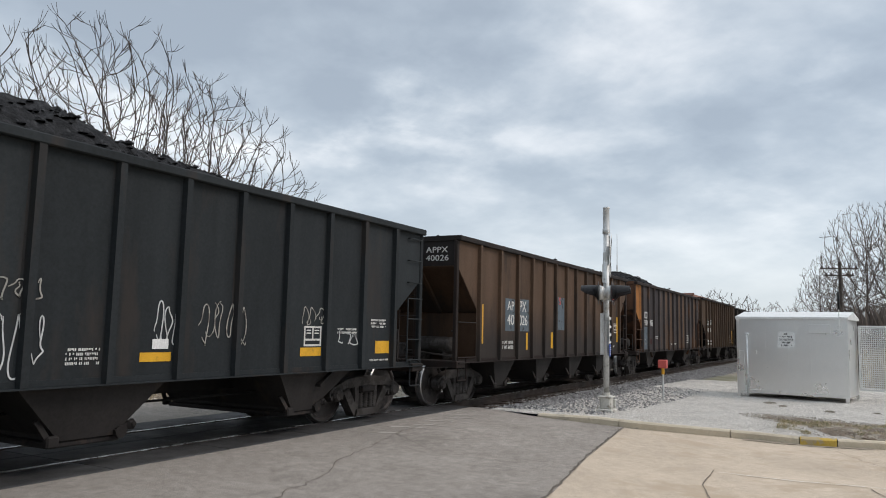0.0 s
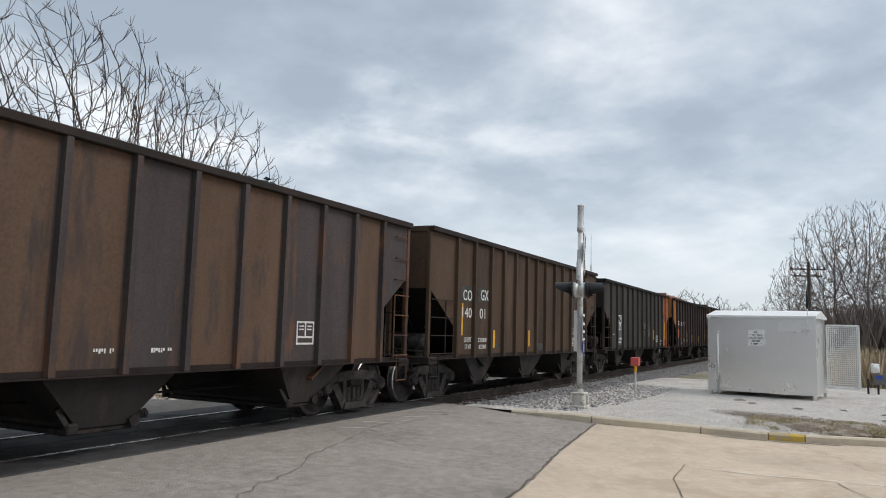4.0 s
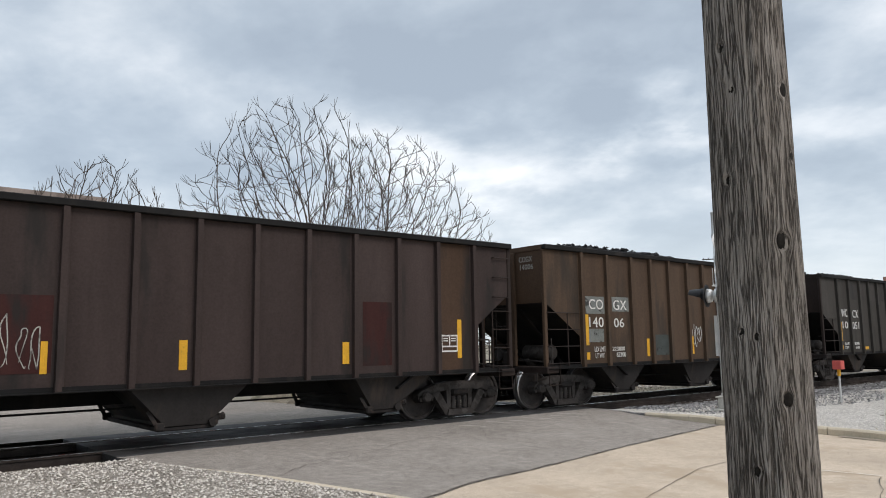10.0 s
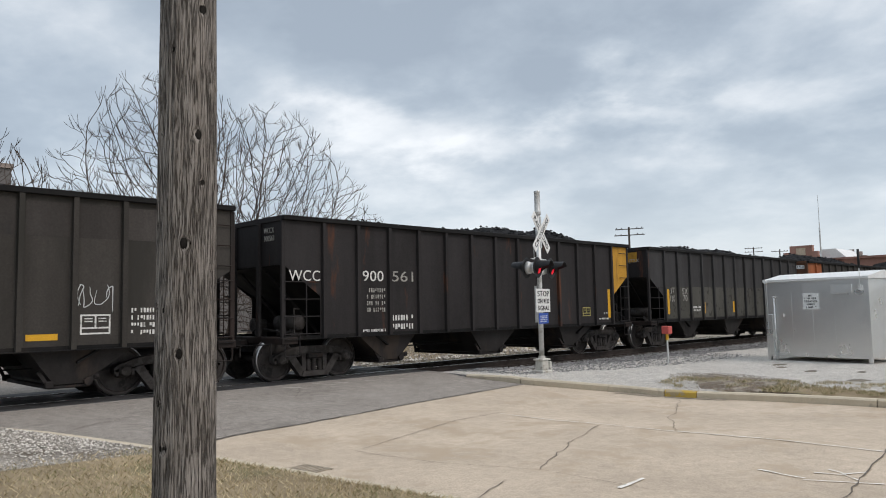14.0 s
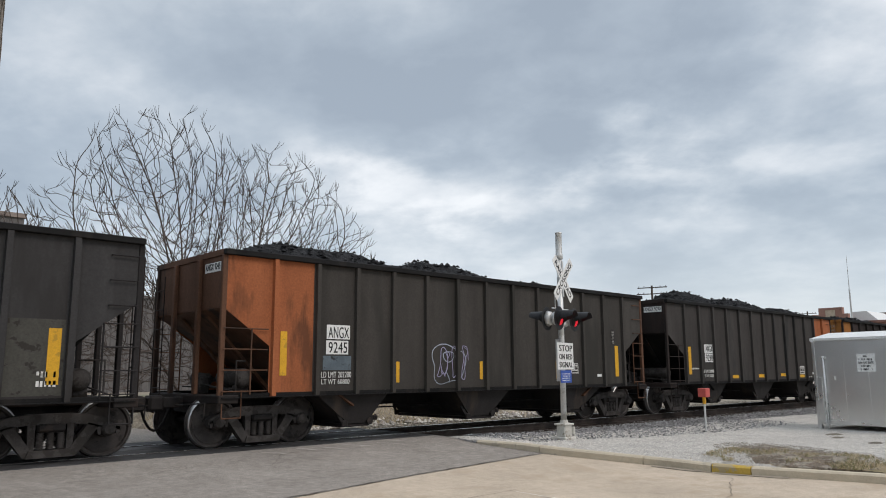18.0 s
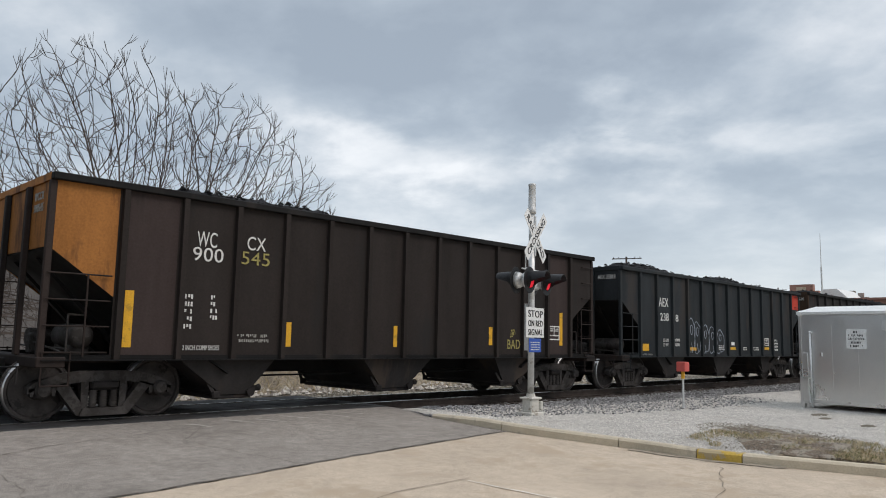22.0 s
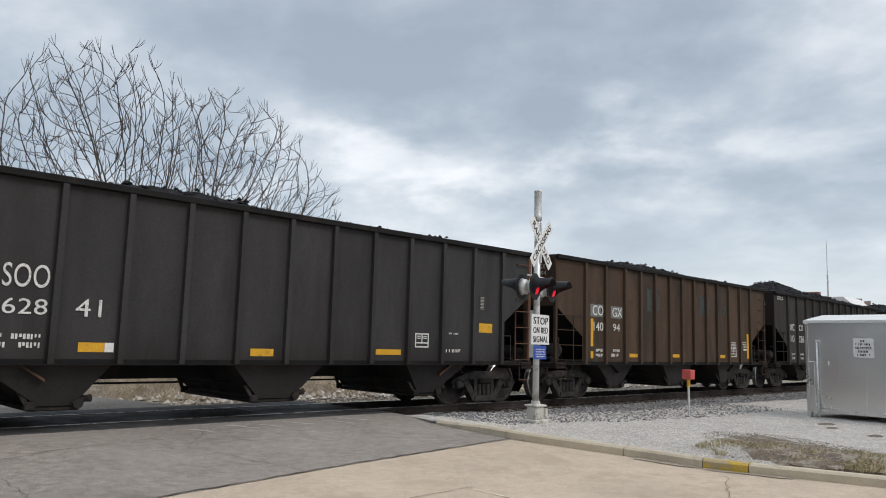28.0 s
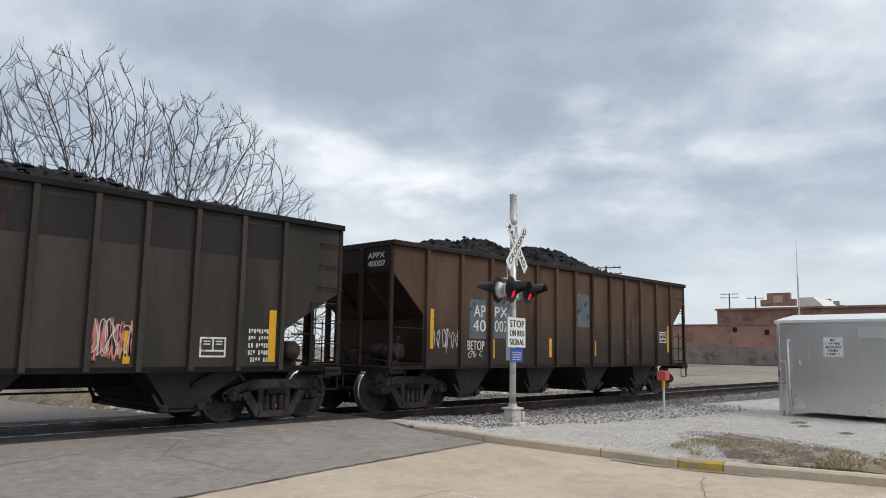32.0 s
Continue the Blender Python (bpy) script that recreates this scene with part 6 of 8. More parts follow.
def end_text(key, top_words, low_words, ink="white", board=False):
    kind = CARS[key][1]
    top = TYPES[kind][3]
    if board:
        bm = bmesh.new()
        box(bm, -0.010, -0.006, -1.36, -0.70, top - 0.40, top - 0.22)
        part("number_panel", bm, WHITE, TRAIN[key], "white number panel")
    for words, z, h in ((top_words, top - 0.36, 0.13), (low_words, top - 0.54, 0.13)):
        if not words:
            continue
        me = text_mesh(words, 1.05)
        xs = [v.co.x for v in me.vertices]
        sx = min((0.60 if ink != "dim" else 0.42) / (max(xs) - min(xs)), 0.16)
        place_letters(words, INKS[ink], TRAIN[key], Matrix.Translation((-0.013, -0.73, z)) @ Matrix.Rotation(-math.pi / 2, 4, "Z") @ Matrix.Diagonal((sx, 1, h, 1)))


end_text("b", "APPX", "40026")
end_text("c", "WCCX 900495", "", "dim")
end_text("e", "ANGX 9267", "", "black", True)
end_text("f", "WCCX", "900575", "dim")
end_text("g", "COGX", "14006", "dim")
end_text("i", "WCCX", "900561", "dim")
bm = bmesh.new()
box(bm, -0.012, -0.008, -1.06, -0.62, 3.16, 3.52)
part("number_board", bm, paint("yellow"), TRAIN["j"], "faded yellow number board")
end_text("j", "", "JTSX", "dim")
end_text("k", "ANGX 9245", "", "black", True)
end_text("l", "ANGX 9290", "", "black", True)
end_text("m", "WCCX", "900545", "dim")
end_text("n", "AEX 23818", "")
end_text("o", "COGX", "")
end_text("p", "SOO", "62841", "dim")
end_text("q", "COGX", "14094", "dim")
end_text("r", "WCCX", "10026", "dim")
end_text("s", "APPX", "40007")


# worn and flaked lower sides, dark upper bands
def bay_band(key, first, last, z0, z1, kind_of):
    kind = CARS[key][1]
    xs = [0.0] + post_xs(kind) + [TYPES[kind][0]]
    for k in range(first, last + 1):
        bm = bmesh.new()
        box(bm, xs[k] + 0.075, xs[k + 1] - 0.075, FACE_Y - 0.003, FACE_Y + 0.001, z0, z1)
        part("worn_paint", bm, paint(kind_of(k)), TRAIN[key], "worn band of paint")


bay_band("o", 1, 12, SILL + 0.06, 2.35, lambda k: "patchy")
bay_band("j", 1, 12, SILL + 0.06, 2.25, lambda k: "worn")
bay_band("r", 3, 12, 2.95, 3.56, lambda k: "charcoal")
bay_band("h", 2, 12, 2.95, 3.56, lambda k: "green")

# what stands on the sides, car by car
stencil("a", 6.47, 1.17, 6.89, 1.37, "white", 4)
plate("a", 7.53, 1.33, 7.77, 1.45)
tape("a", 7.41, 1.18, 7.87, 1.29)
cots("a", 10.44, 1.34, 10.86, 1.65)
tape("a", 10.39, 1.19, 10.89, 1.32)
stencil("a", 11.26, 1.54, 11.82, 1.65, "white", 2)
tape("a", 12.39, 1.20, 12.83, 1.42)
stencil("a", 12.17, 1.65, 12.64, 1.82, "white", 3)
stencil("a", 12.21, 1.07, 12.82, 1.12, "white", 1)
tag("a", 5.66, 1.05, 6.15, 1.75, 'white', 3)
tag("a", 7.55, 1.35, 7.99, 1.94, 'white', 2)
tag("a", 8.18, 1.36, 9.10, 1.95, 'dim', 4)
tag("a", 11.24, 1.35, 11.78, 1.59, 'white', 2)
tag("a", 10.31, 1.66, 10.94, 1.98, 'dim', 3)
tag("a", 5.62, 1.83, 6.11, 2.09, 'dim', 3)
tape("b", 1.12, 1.35, 1.30, 2.25)
patch("b", 2.54, 1.65, 3.10, 2.44, 'blue')
patch("b", 3.35, 1.65, 4.03, 2.46, 'blue')
text("b", 2.65, 2.16, 3.05, 2.38, 'AP')
text("b", 3.41, 2.14, 3.84, 2.41, 'PX')
text("b", 2.64, 1.80, 3.06, 2.05, '40')
text("b", 3.39, 1.80, 3.92, 2.05, '026')
text("b", 2.29, 1.33, 3.01, 1.41, 'LD LMT 190500')
text("b", 2.30, 1.21, 3.02, 1.30, 'LT WT 64500')
patch("b", 5.99, 1.71, 6.71, 2.64, 'blue')
text("b", 6.28, 2.43, 6.43, 2.64, 'S', 'red')
tape("b", 3.86, 1.18, 3.97, 1.61)
tape("b", 5.66, 1.20, 5.81, 1.64)
tape("b", 7.86, 1.14, 7.96, 1.60)
tape("b", 9.70, 1.15, 9.82, 1.60)
tape("b", 12.37, 1.35, 12.51, 2.23)
cots("b", 11.88, 1.67, 12.29, 2.00)
stencil("b", 11.74, 1.18, 11.96, 1.26, "white", 1)
text("c", 1.32, 2.29, 1.98, 2.56, 'WCCX')
text("c", 1.42, 2.00, 1.90, 2.23, '900')
text("c", 2.30, 1.99, 2.82, 2.24, '495')
tape("c", 1.25, 1.17, 1.37, 2.04)
patch("c", 1.40, 1.00, 1.91, 1.95, 'blue')
cots("c", 10.04, 1.28, 10.49, 1.65)
stencil("c", 6.35, 1.20, 6.67, 1.29, "white", 1)
stencil("c", 7.17, 1.20, 7.53, 1.29, "white", 1)
stencil("c", 3.19, 1.48, 3.80, 1.60, "white", 2)
tag("c", 1.45, 1.21, 1.87, 1.48, 'dim', 1)
patch("c", 2.31, 1.25, 2.73, 1.47, 'maroon')
patch("d", 1.68, 2.24, 2.29, 2.60, 'teal')
patch("d", 2.56, 2.27, 3.20, 2.60, 'teal')
text("d", 1.75, 2.27, 2.23, 2.51, 'CO')
text("d", 2.67, 2.31, 3.12, 2.57, 'GX')
text("d", 1.69, 1.87, 2.20, 2.10, '140')
text("d", 2.62, 1.87, 2.94, 2.11, '01')
tape("d", 1.60, 1.46, 1.68, 2.19)
tape("d", 3.48, 1.16, 3.60, 1.60)
tape("d", 6.02, 1.17, 6.13, 1.62)
tape("d", 11.52, 1.17, 11.71, 2.04)
text("d", 1.83, 1.30, 2.21, 1.42, 'LD LMT')
text("d", 1.86, 1.14, 2.19, 1.25, 'LT WT')
text("d", 2.55, 1.30, 3.05, 1.40, '223800')
text("d", 2.60, 1.14, 3.03, 1.24, '62200')
cots("d", 10.19, 1.15, 10.68, 1.42)
stencil("d", 10.22, 1.53, 10.64, 1.77, "white", 3)
stencil("d", 11.03, 1.43, 11.44, 1.79, "white", 4)
patch("d", 3.62, 1.14, 4.22, 1.26, 'teal')
patch("d", 6.78, 1.06, 7.47, 1.25, 'teal')
tape("e", 1.10, 1.37, 1.30, 2.27)
panel("e", 2.24, 2.06, 2.82, 2.36)
panel("e", 2.23, 1.74, 2.80, 2.04)
text("e", 2.27, 2.08, 2.79, 2.33, 'ANGX', 'black')
text("e", 2.28, 1.77, 2.77, 2.01, '9267', 'black')
patch("e", 2.11, 1.16, 2.84, 1.72, 'blue')
text("e", 2.14, 1.35, 2.80, 1.44, 'LD LMT 200000')
text("e", 2.15, 1.22, 2.75, 1.31, 'LT WT 60000')
tape("e", 4.00, 1.40, 4.13, 1.85)
tape("e", 6.81, 1.35, 6.95, 1.79)
tape("e", 9.54, 1.35, 9.66, 1.81)
tape("e", 12.37, 1.37, 12.51, 2.28)
cots("e", 10.07, 1.25, 10.49, 1.56)
vent("e", 12.03, 2.17, 12.28, 2.66)
stencil("e", 1.26, 1.55, 1.73, 1.61, "white", 1)
stencil("e", 10.96, 1.12, 11.49, 1.20, "white", 1)
plate("e", 11.26, 1.27, 11.49, 1.32)
tag("e", 6.91, 1.46, 7.46, 2.20, 'dim', 3)
tag("e", 7.90, 1.36, 8.41, 2.24, 'dim', 2)
text("f", 1.24, 2.19, 1.96, 2.44, 'WCCX')
text("f", 2.26, 2.17, 2.92, 2.41, '900')
text("f", 3.20, 2.16, 3.81, 2.40, '575')
tape("f", 1.21, 1.17, 1.34, 2.08)
tape("f", 4.75, 1.21, 4.84, 1.66)
tape("f", 6.68, 1.20, 6.81, 1.66)
tape("f", 9.64, 1.21, 9.78, 1.60)
tape("f", 12.38, 1.25, 12.49, 2.03)
cots("f", 11.95, 1.38, 12.39, 1.72)
stencil("f", 3.19, 1.25, 3.77, 1.49, "white", 2)
stencil("f", 2.28, 1.14, 2.88, 1.20, "white", 1)
cots("f", 2.46, 1.29, 2.68, 1.48, 'dim')
patch("f", 4.13, 1.22, 4.89, 2.30, 'maroon')
patch("f", 10.08, 1.16, 10.74, 2.34, 'maroon')
tag("f", 4.25, 1.22, 4.73, 2.06, 'dim', 2)
patch("f", 1.38, 1.47, 2.08, 1.96, 'orange')
patch("g", 1.44, 2.21, 2.16, 2.63, 'pale')
patch("g", 2.44, 2.28, 3.12, 2.64, 'pale')
text("g", 1.55, 2.32, 2.08, 2.56, 'CO')
text("g", 2.49, 2.32, 3.02, 2.56, 'GX')
text("g", 1.53, 1.89, 2.07, 2.13, '140')
text("g", 2.49, 1.89, 2.89, 2.11, '06')
tape("g", 1.40, 1.46, 1.51, 2.19)
tape("g", 1.41, 1.12, 1.52, 1.29)
text("g", 1.70, 1.30, 2.12, 1.42, 'LD LMT')
text("g", 1.72, 1.15, 2.06, 1.26, 'LT WT')
text("g", 2.39, 1.31, 2.88, 1.41, '223800')
text("g", 2.54, 1.16, 2.91, 1.27, '62200')
tape("g", 3.83, 1.15, 3.94, 1.60)
tape("g", 5.92, 1.17, 6.02, 1.65)
patch("g", 4.19, 1.17, 4.87, 1.70, 'teal')
patch("g", 1.49, 1.53, 2.08, 1.85, 'pale')
tag("g", 5.98, 1.35, 6.44, 1.98, 'white', 3)
tag("g", 9.13, 1.19, 9.77, 2.11, 'violet', 4)
tape("g", 11.54, 1.12, 11.66, 2.01)
tape("g", 9.12, 1.10, 9.24, 1.56)
cots("g", 10.06, 1.16, 10.55, 1.44)
stencil("g", 10.07, 1.47, 10.23, 1.76, "white", 3)
tag("g", 10.91, 1.87, 11.32, 2.31, 'white', 3)
patch("g", 8.55, 1.14, 8.95, 1.74, 'teal')
text("h", 1.56, 2.30, 2.06, 2.58, 'WC')
text("h", 2.53, 2.28, 3.01, 2.56, 'CX')
text("h", 1.59, 1.88, 2.05, 2.13, '10')
text("h", 2.44, 1.86, 3.02, 2.12, '051')
tape("h", 1.40, 1.43, 1.53, 2.12)
tape("h", 1.40, 1.13, 1.53, 1.28)
text("h", 2.50, 1.28, 2.92, 1.38, '203900')
text("h", 2.59, 1.14, 2.92, 1.24, '59100')
tape("h", 11.47, 1.28, 11.57, 2.05)
tape("h", 9.14, 1.13, 9.65, 1.24)
tape("h", 5.80, 1.10, 6.29, 1.21)
tape("h", 3.19, 1.10, 3.66, 1.21)
cots("h", 10.02, 1.21, 10.55, 1.57)
stencil("h", 10.93, 1.18, 11.50, 1.73, "white", 4)
tag("h", 9.93, 1.60, 10.58, 2.20, 'white', 3)
text("h", 1.66, 1.28, 2.04, 1.38, 'LD LMT')
text("h", 1.66, 1.14, 1.98, 1.24, 'LT WT')
plate("h", 11.92, 1.35, 12.14, 1.70)
text("i", 0.56, 2.24, 1.39, 2.48, 'WCC')
text("i", 2.20, 2.26, 2.84, 2.51, '900')
text("i", 3.12, 2.26, 3.82, 2.52, '561', 'dim')
stencil("i", 2.38, 1.52, 2.99, 2.15, 'dim', 4)
stencil("i", 3.12, 1.08, 3.83, 1.51, "white", 2)
stencil("i", 2.20, 1.04, 2.92, 1.14, "white", 1)
cots("i", 11.15, 1.25, 11.58, 1.54, 'yellow')
tape("i", 12.61, 1.17, 12.75, 2.12)
stencil("i", 12.34, 1.30, 12.61, 1.39, "white", 1)
stencil("i", 12.08, 1.12, 12.64, 1.21, "white", 1)
text("j", 1.50, 1.97, 1.80, 2.21, 'JT', 'dim')
text("j", 2.40, 1.96, 2.83, 2.20, 'SX', 'dim')
text("j", 1.46, 1.69, 1.82, 1.92, '130', 'dim')
text("j", 2.44, 1.71, 2.78, 1.93, '70', 'dim')
tape("j", 1.26, 1.22, 1.41, 2.15)
tape("j", 4.07, 1.21, 4.22, 1.65)
tape("j", 6.75, 1.22, 6.88, 1.67)
tape("j", 12.52, 1.23, 12.71, 2.11)
cots("j", 11.13, 1.53, 11.63, 1.82)
stencil("j", 3.16, 1.30, 3.86, 1.54, "white", 2)
tape("j", 9.92, 1.18, 10.07, 1.66)
stencil("j", 12.39, 1.20, 12.71, 1.49, "white", 2)
panel("k", 2.28, 2.07, 2.86, 2.36)
panel("k", 2.27, 1.76, 2.82, 2.04)
text("k", 2.32, 2.09, 2.83, 2.32, 'ANGX', 'black')
text("k", 2.33, 1.79, 2.79, 2.01, '9245', 'black')
text("k", 2.16, 1.29, 2.90, 1.41, 'LD LMT 202200')
text("k", 2.17, 1.16, 2.86, 1.26, 'LT WT 60800')
patch("k", 2.20, 1.44, 2.90, 1.73, 'blue')
tape("k", 1.21, 1.34, 1.36, 2.19)
tape("k", 4.06, 1.17, 4.17, 1.62)
tape("k", 6.73, 1.21, 6.83, 1.64)
tape("k", 12.43, 1.23, 12.60, 2.12)
cots("k", 10.32, 1.33, 10.64, 1.60)
tag("k", 5.28, 1.18, 6.33, 2.08, 'violet', 3)
tape("k", 9.72, 1.19, 9.86, 1.67)
vent("k", 12.27, 2.16, 12.44, 2.59)
tag("k", 5.15, 1.12, 6.23, 2.04, 'fill', 4)
plate("k", 11.52, 1.23, 11.72, 1.30)
panel("l", 2.39, 1.98, 2.96, 2.27)
panel("l", 2.40, 1.67, 2.95, 1.96)
text("l", 2.44, 2.02, 2.93, 2.24, 'ANGX', 'black')
text("l", 2.44, 1.70, 2.91, 1.93, '9290', 'black')
text("l", 2.28, 1.31, 3.01, 1.41, 'LD LMT 203000')
text("l", 2.29, 1.16, 2.90, 1.25, 'LT WT 60000')
tape("l", 1.27, 1.26, 1.45, 2.17)
tape("l", 4.31, 1.10, 4.76, 1.21)
tape("l", 6.41, 1.11, 6.86, 1.23)
tape("l", 8.34, 1.14, 8.79, 1.25)
stencil("l", 1.43, 1.42, 1.97, 1.50, "white", 1)
cots("l", 10.23, 1.21, 10.66, 1.54)
tape("l", 10.19, 1.08, 10.65, 1.19)
vent("l", 12.24, 2.18, 12.48, 2.67)
tape("l", 12.58, 1.21, 12.75, 2.10)
plate("l", 11.47, 1.21, 11.70, 1.28)
stencil("l", 11.07, 1.07, 11.42, 1.15, "white", 1)
text("m", 2.28, 2.82, 2.64, 3.08, 'WC')
text("m", 2.22, 2.58, 2.77, 2.81, '900')
text("m", 3.22, 2.85, 3.59, 3.09, 'CX')
text("m", 3.12, 2.59, 3.68, 2.82, '545', 'yellow')
tape("m", 1.07, 1.14, 1.21, 2.02)
tape("m", 3.98, 1.17, 4.09, 1.61)
tape("m", 6.69, 1.18, 6.79, 1.61)
tape("m", 9.65, 1.24, 9.77, 1.66)
tape("m", 12.41, 1.25, 12.54, 2.10)
cots("m", 11.96, 1.39, 12.41, 1.75)
stencil("m", 2.09, 1.45, 2.24, 2.06, "white", 5)
stencil("m", 2.59, 1.61, 2.75, 2.06, "white", 4)
text("m", 2.09, 1.10, 2.74, 1.18, '2 INCH COMP SHOES')
stencil("m", 3.04, 1.24, 3.68, 1.41, 'dim', 2)
text("m", 10.33, 1.16, 10.80, 1.38, "BAD", "yellow")
tag("m", 10.42, 1.42, 10.60, 1.66, "yellow", 1)
text("n", 2.15, 2.50, 2.74, 2.77, 'AEX')
text("n", 2.24, 2.06, 2.75, 2.30, '238')
text("n", 3.06, 2.06, 3.37, 2.28, '18')
text("n", 2.40, 1.41, 2.75, 1.51, 'LD LMT')
text("n", 2.41, 1.27, 2.72, 1.36, 'LT WT')
text("n", 3.04, 1.43, 3.43, 1.52, '227800')
text("n", 3.11, 1.28, 3.43, 1.38, '58200')
tape("n", 1.09, 1.13, 1.53, 1.34)
tape("n", 4.14, 1.15, 4.59, 1.25)
tape("n", 7.17, 1.18, 7.59, 1.28)
tape("n", 10.16, 1.19, 10.58, 1.29)
plate("n", 7.24, 1.34, 7.49, 1.45)
cots("n", 10.18, 1.35, 10.57, 1.63)
stencil("n", 8.23, 1.17, 8.56, 1.30, "white", 2)
stencil("n", 9.07, 1.17, 9.63, 1.31, "white", 2)
stencil("n", 6.24, 1.18, 6.69, 1.35, "white", 3)
stencil("n", 10.96, 1.16, 11.49, 1.64, "white", 4)
text("n", 1.16, 0.99, 1.73, 1.04, '2 INCH HF COMP SHOES')
tag("n", 4.02, 1.04, 4.50, 2.20, 'fill', 4)
tag("n", 4.45, 1.04, 4.92, 2.12, 'fill', 4)
tag("n", 5.02, 1.04, 5.52, 2.00, 'fill', 4)
tag("n", 5.50, 1.04, 6.10, 1.94, 'fill', 4)
tag("n", 6.10, 1.04, 6.66, 1.86, 'fill', 4)
patch("n", 12.85, 2.84, 13.64, 3.44, 'red')
text("o", 1.62, 1.94, 2.03, 2.18, 'CO')
text("o", 2.44, 1.93, 2.91, 2.17, 'GX')
text("o", 1.61, 1.68, 2.02, 1.88, '140', 'dim')
text("o", 2.47, 1.69, 2.91, 1.90, '94', 'dim')
cots("o", 10.99, 1.43, 11.48, 1.75)
tape("o", 6.50, 1.15, 6.64, 1.61)
tape("o", 9.60, 1.19, 9.73, 1.62)
tape("o", 12.47, 1.20, 12.59, 2.06)
vent("o", 12.17, 2.34, 12.35, 2.76)
tag("o", 6.05, 1.19, 6.52, 2.09, 'white', 2)
tag("o", 7.01, 1.21, 7.54, 2.17, 'white', 2)
tag("o", 7.95, 1.23, 8.54, 2.25, 'white', 2)
tag("o", 9.02, 1.29, 9.40, 2.13, 'white', 2)
plate("o", 11.87, 1.00, 12.10, 1.08)
text("p", 2.43, 2.03, 3.04, 2.36, 'SOO')
text("p", 2.42, 1.65, 3.00, 1.87, '628')
text("p", 3.32, 1.65, 3.69, 1.91, '41')
stencil("p", 2.39, 1.18, 3.02, 1.42, "white", 2)
tape("p", 1.42, 1.63, 1.87, 1.85)
tape("p", 3.40, 1.13, 3.80, 1.27)
plate("p", 3.815, 1.13, 3.95, 1.27)
tape("p", 6.25, 1.09, 6.71, 1.22)
tape("p", 9.06, 1.14, 9.73, 1.25)
tape("p", 12.09, 1.67, 12.54, 1.88)
cots("p", 10.12, 1.30, 10.51, 1.60)
vent("p", 12.08, 2.18, 12.27, 2.51, 'faint')
stencil("p", 11.04, 1.21, 11.54, 1.32, "white", 1)
stencil("p", 11.12, 1.60, 11.42, 1.66, "white", 1)
patch("q", 1.64, 2.24, 2.24, 2.58, 'pale')
patch("q", 2.56, 2.23, 3.15, 2.57, 'pale')
text("q", 1.68, 2.28, 2.18, 2.55, 'CO')
text("q", 2.61, 2.27, 3.10, 2.53, 'GX')
text("q", 1.72, 1.86, 2.18, 2.09, '140')
text("q", 2.63, 1.87, 2.98, 2.08, '94')
tape("q", 1.55, 1.43, 1.67, 2.18)
tape("q", 1.55, 1.11, 1.67, 1.30)
tape("q", 3.50, 1.15, 3.94, 1.25)
tape("q", 6.01, 1.16, 6.43, 1.26)
tape("q", 9.27, 1.16, 9.65, 1.27)
cots("q", 10.05, 1.21, 10.54, 1.51)
stencil("q", 1.83, 1.15, 2.17, 1.42, "white", 2)
stencil("q", 2.55, 1.16, 3.01, 1.42, "white", 2)
tape("q", 11.56, 1.15, 11.71, 2.04)
stencil("q", 10.12, 1.52, 10.54, 1.75, "white", 3)
stencil("q", 11.06, 1.54, 11.39, 1.78, "white", 3)
plate("q", 11.11, 1.44, 11.36, 1.50)
patch("q", 4.49, 2.52, 4.75, 3.20, 'teal')
patch("q", 4.90, 2.51, 5.14, 3.22, 'teal')
patch("q", 7.88, 2.55, 8.16, 3.22, 'teal')
patch("q", 8.31, 2.57, 8.55, 3.17, 'teal')
patch("q", 9.52, 2.62, 9.79, 2.93, 'teal')
text("r", 1.51, 2.29, 1.96, 2.56, 'WC')
text("r", 2.47, 2.30, 2.91, 2.55, 'CX')
text("r", 1.58, 1.84, 1.94, 2.11, '10')
text("r", 2.38, 1.83, 2.98, 2.10, '026')
tape("r", 1.35, 1.40, 1.48, 2.14)
tape("r", 1.36, 1.10, 1.47, 1.27)
text("r", 1.65, 1.31, 2.00, 1.40, 'LD LMT')
text("r", 1.68, 1.15, 1.97, 1.24, 'LT WT')
text("r", 2.52, 1.31, 2.88, 1.39, '204000')
text("r", 2.56, 1.15, 2.87, 1.23, '59000')
tape("r", 3.75, 1.12, 3.88, 1.55)
tape("r", 6.28, 1.15, 6.42, 1.59)
tag("r", 8.23, 1.10, 8.89, 1.78, 'pink', 5)
tape("r", 8.79, 1.08, 8.90, 1.59)
cots("r", 10.07, 1.18, 10.56, 1.52)
tape("r", 11.51, 1.10, 11.66, 2.03)
stencil("r", 11.00, 1.10, 11.45, 1.73, "white", 5)
stencil("r", 0.31, 3.47, 0.92, 3.63, "white", 2)
patch("s", 2.49, 1.63, 3.07, 2.55, 'blue')
patch("s", 3.31, 1.65, 4.02, 2.57, 'blue')
text("s", 2.64, 2.14, 3.05, 2.42, 'AP')
text("s", 3.41, 2.16, 3.89, 2.41, 'PX')
text("s", 2.61, 1.80, 3.06, 2.07, '40')
text("s", 3.41, 1.81, 3.91, 2.08, '007')
tape("s", 1.18, 1.38, 1.29, 2.26)
tag("s", 1.29, 1.29, 2.07, 1.90, "white", 6)
text("s", 2.42, 1.36, 3.02, 1.58, "BETOP")
tag("s", 2.45, 1.18, 2.95, 1.36, "white", 2)
tape("s", 3.31, 1.17, 3.40, 1.63)
tape("s", 5.66, 1.20, 5.78, 1.69)
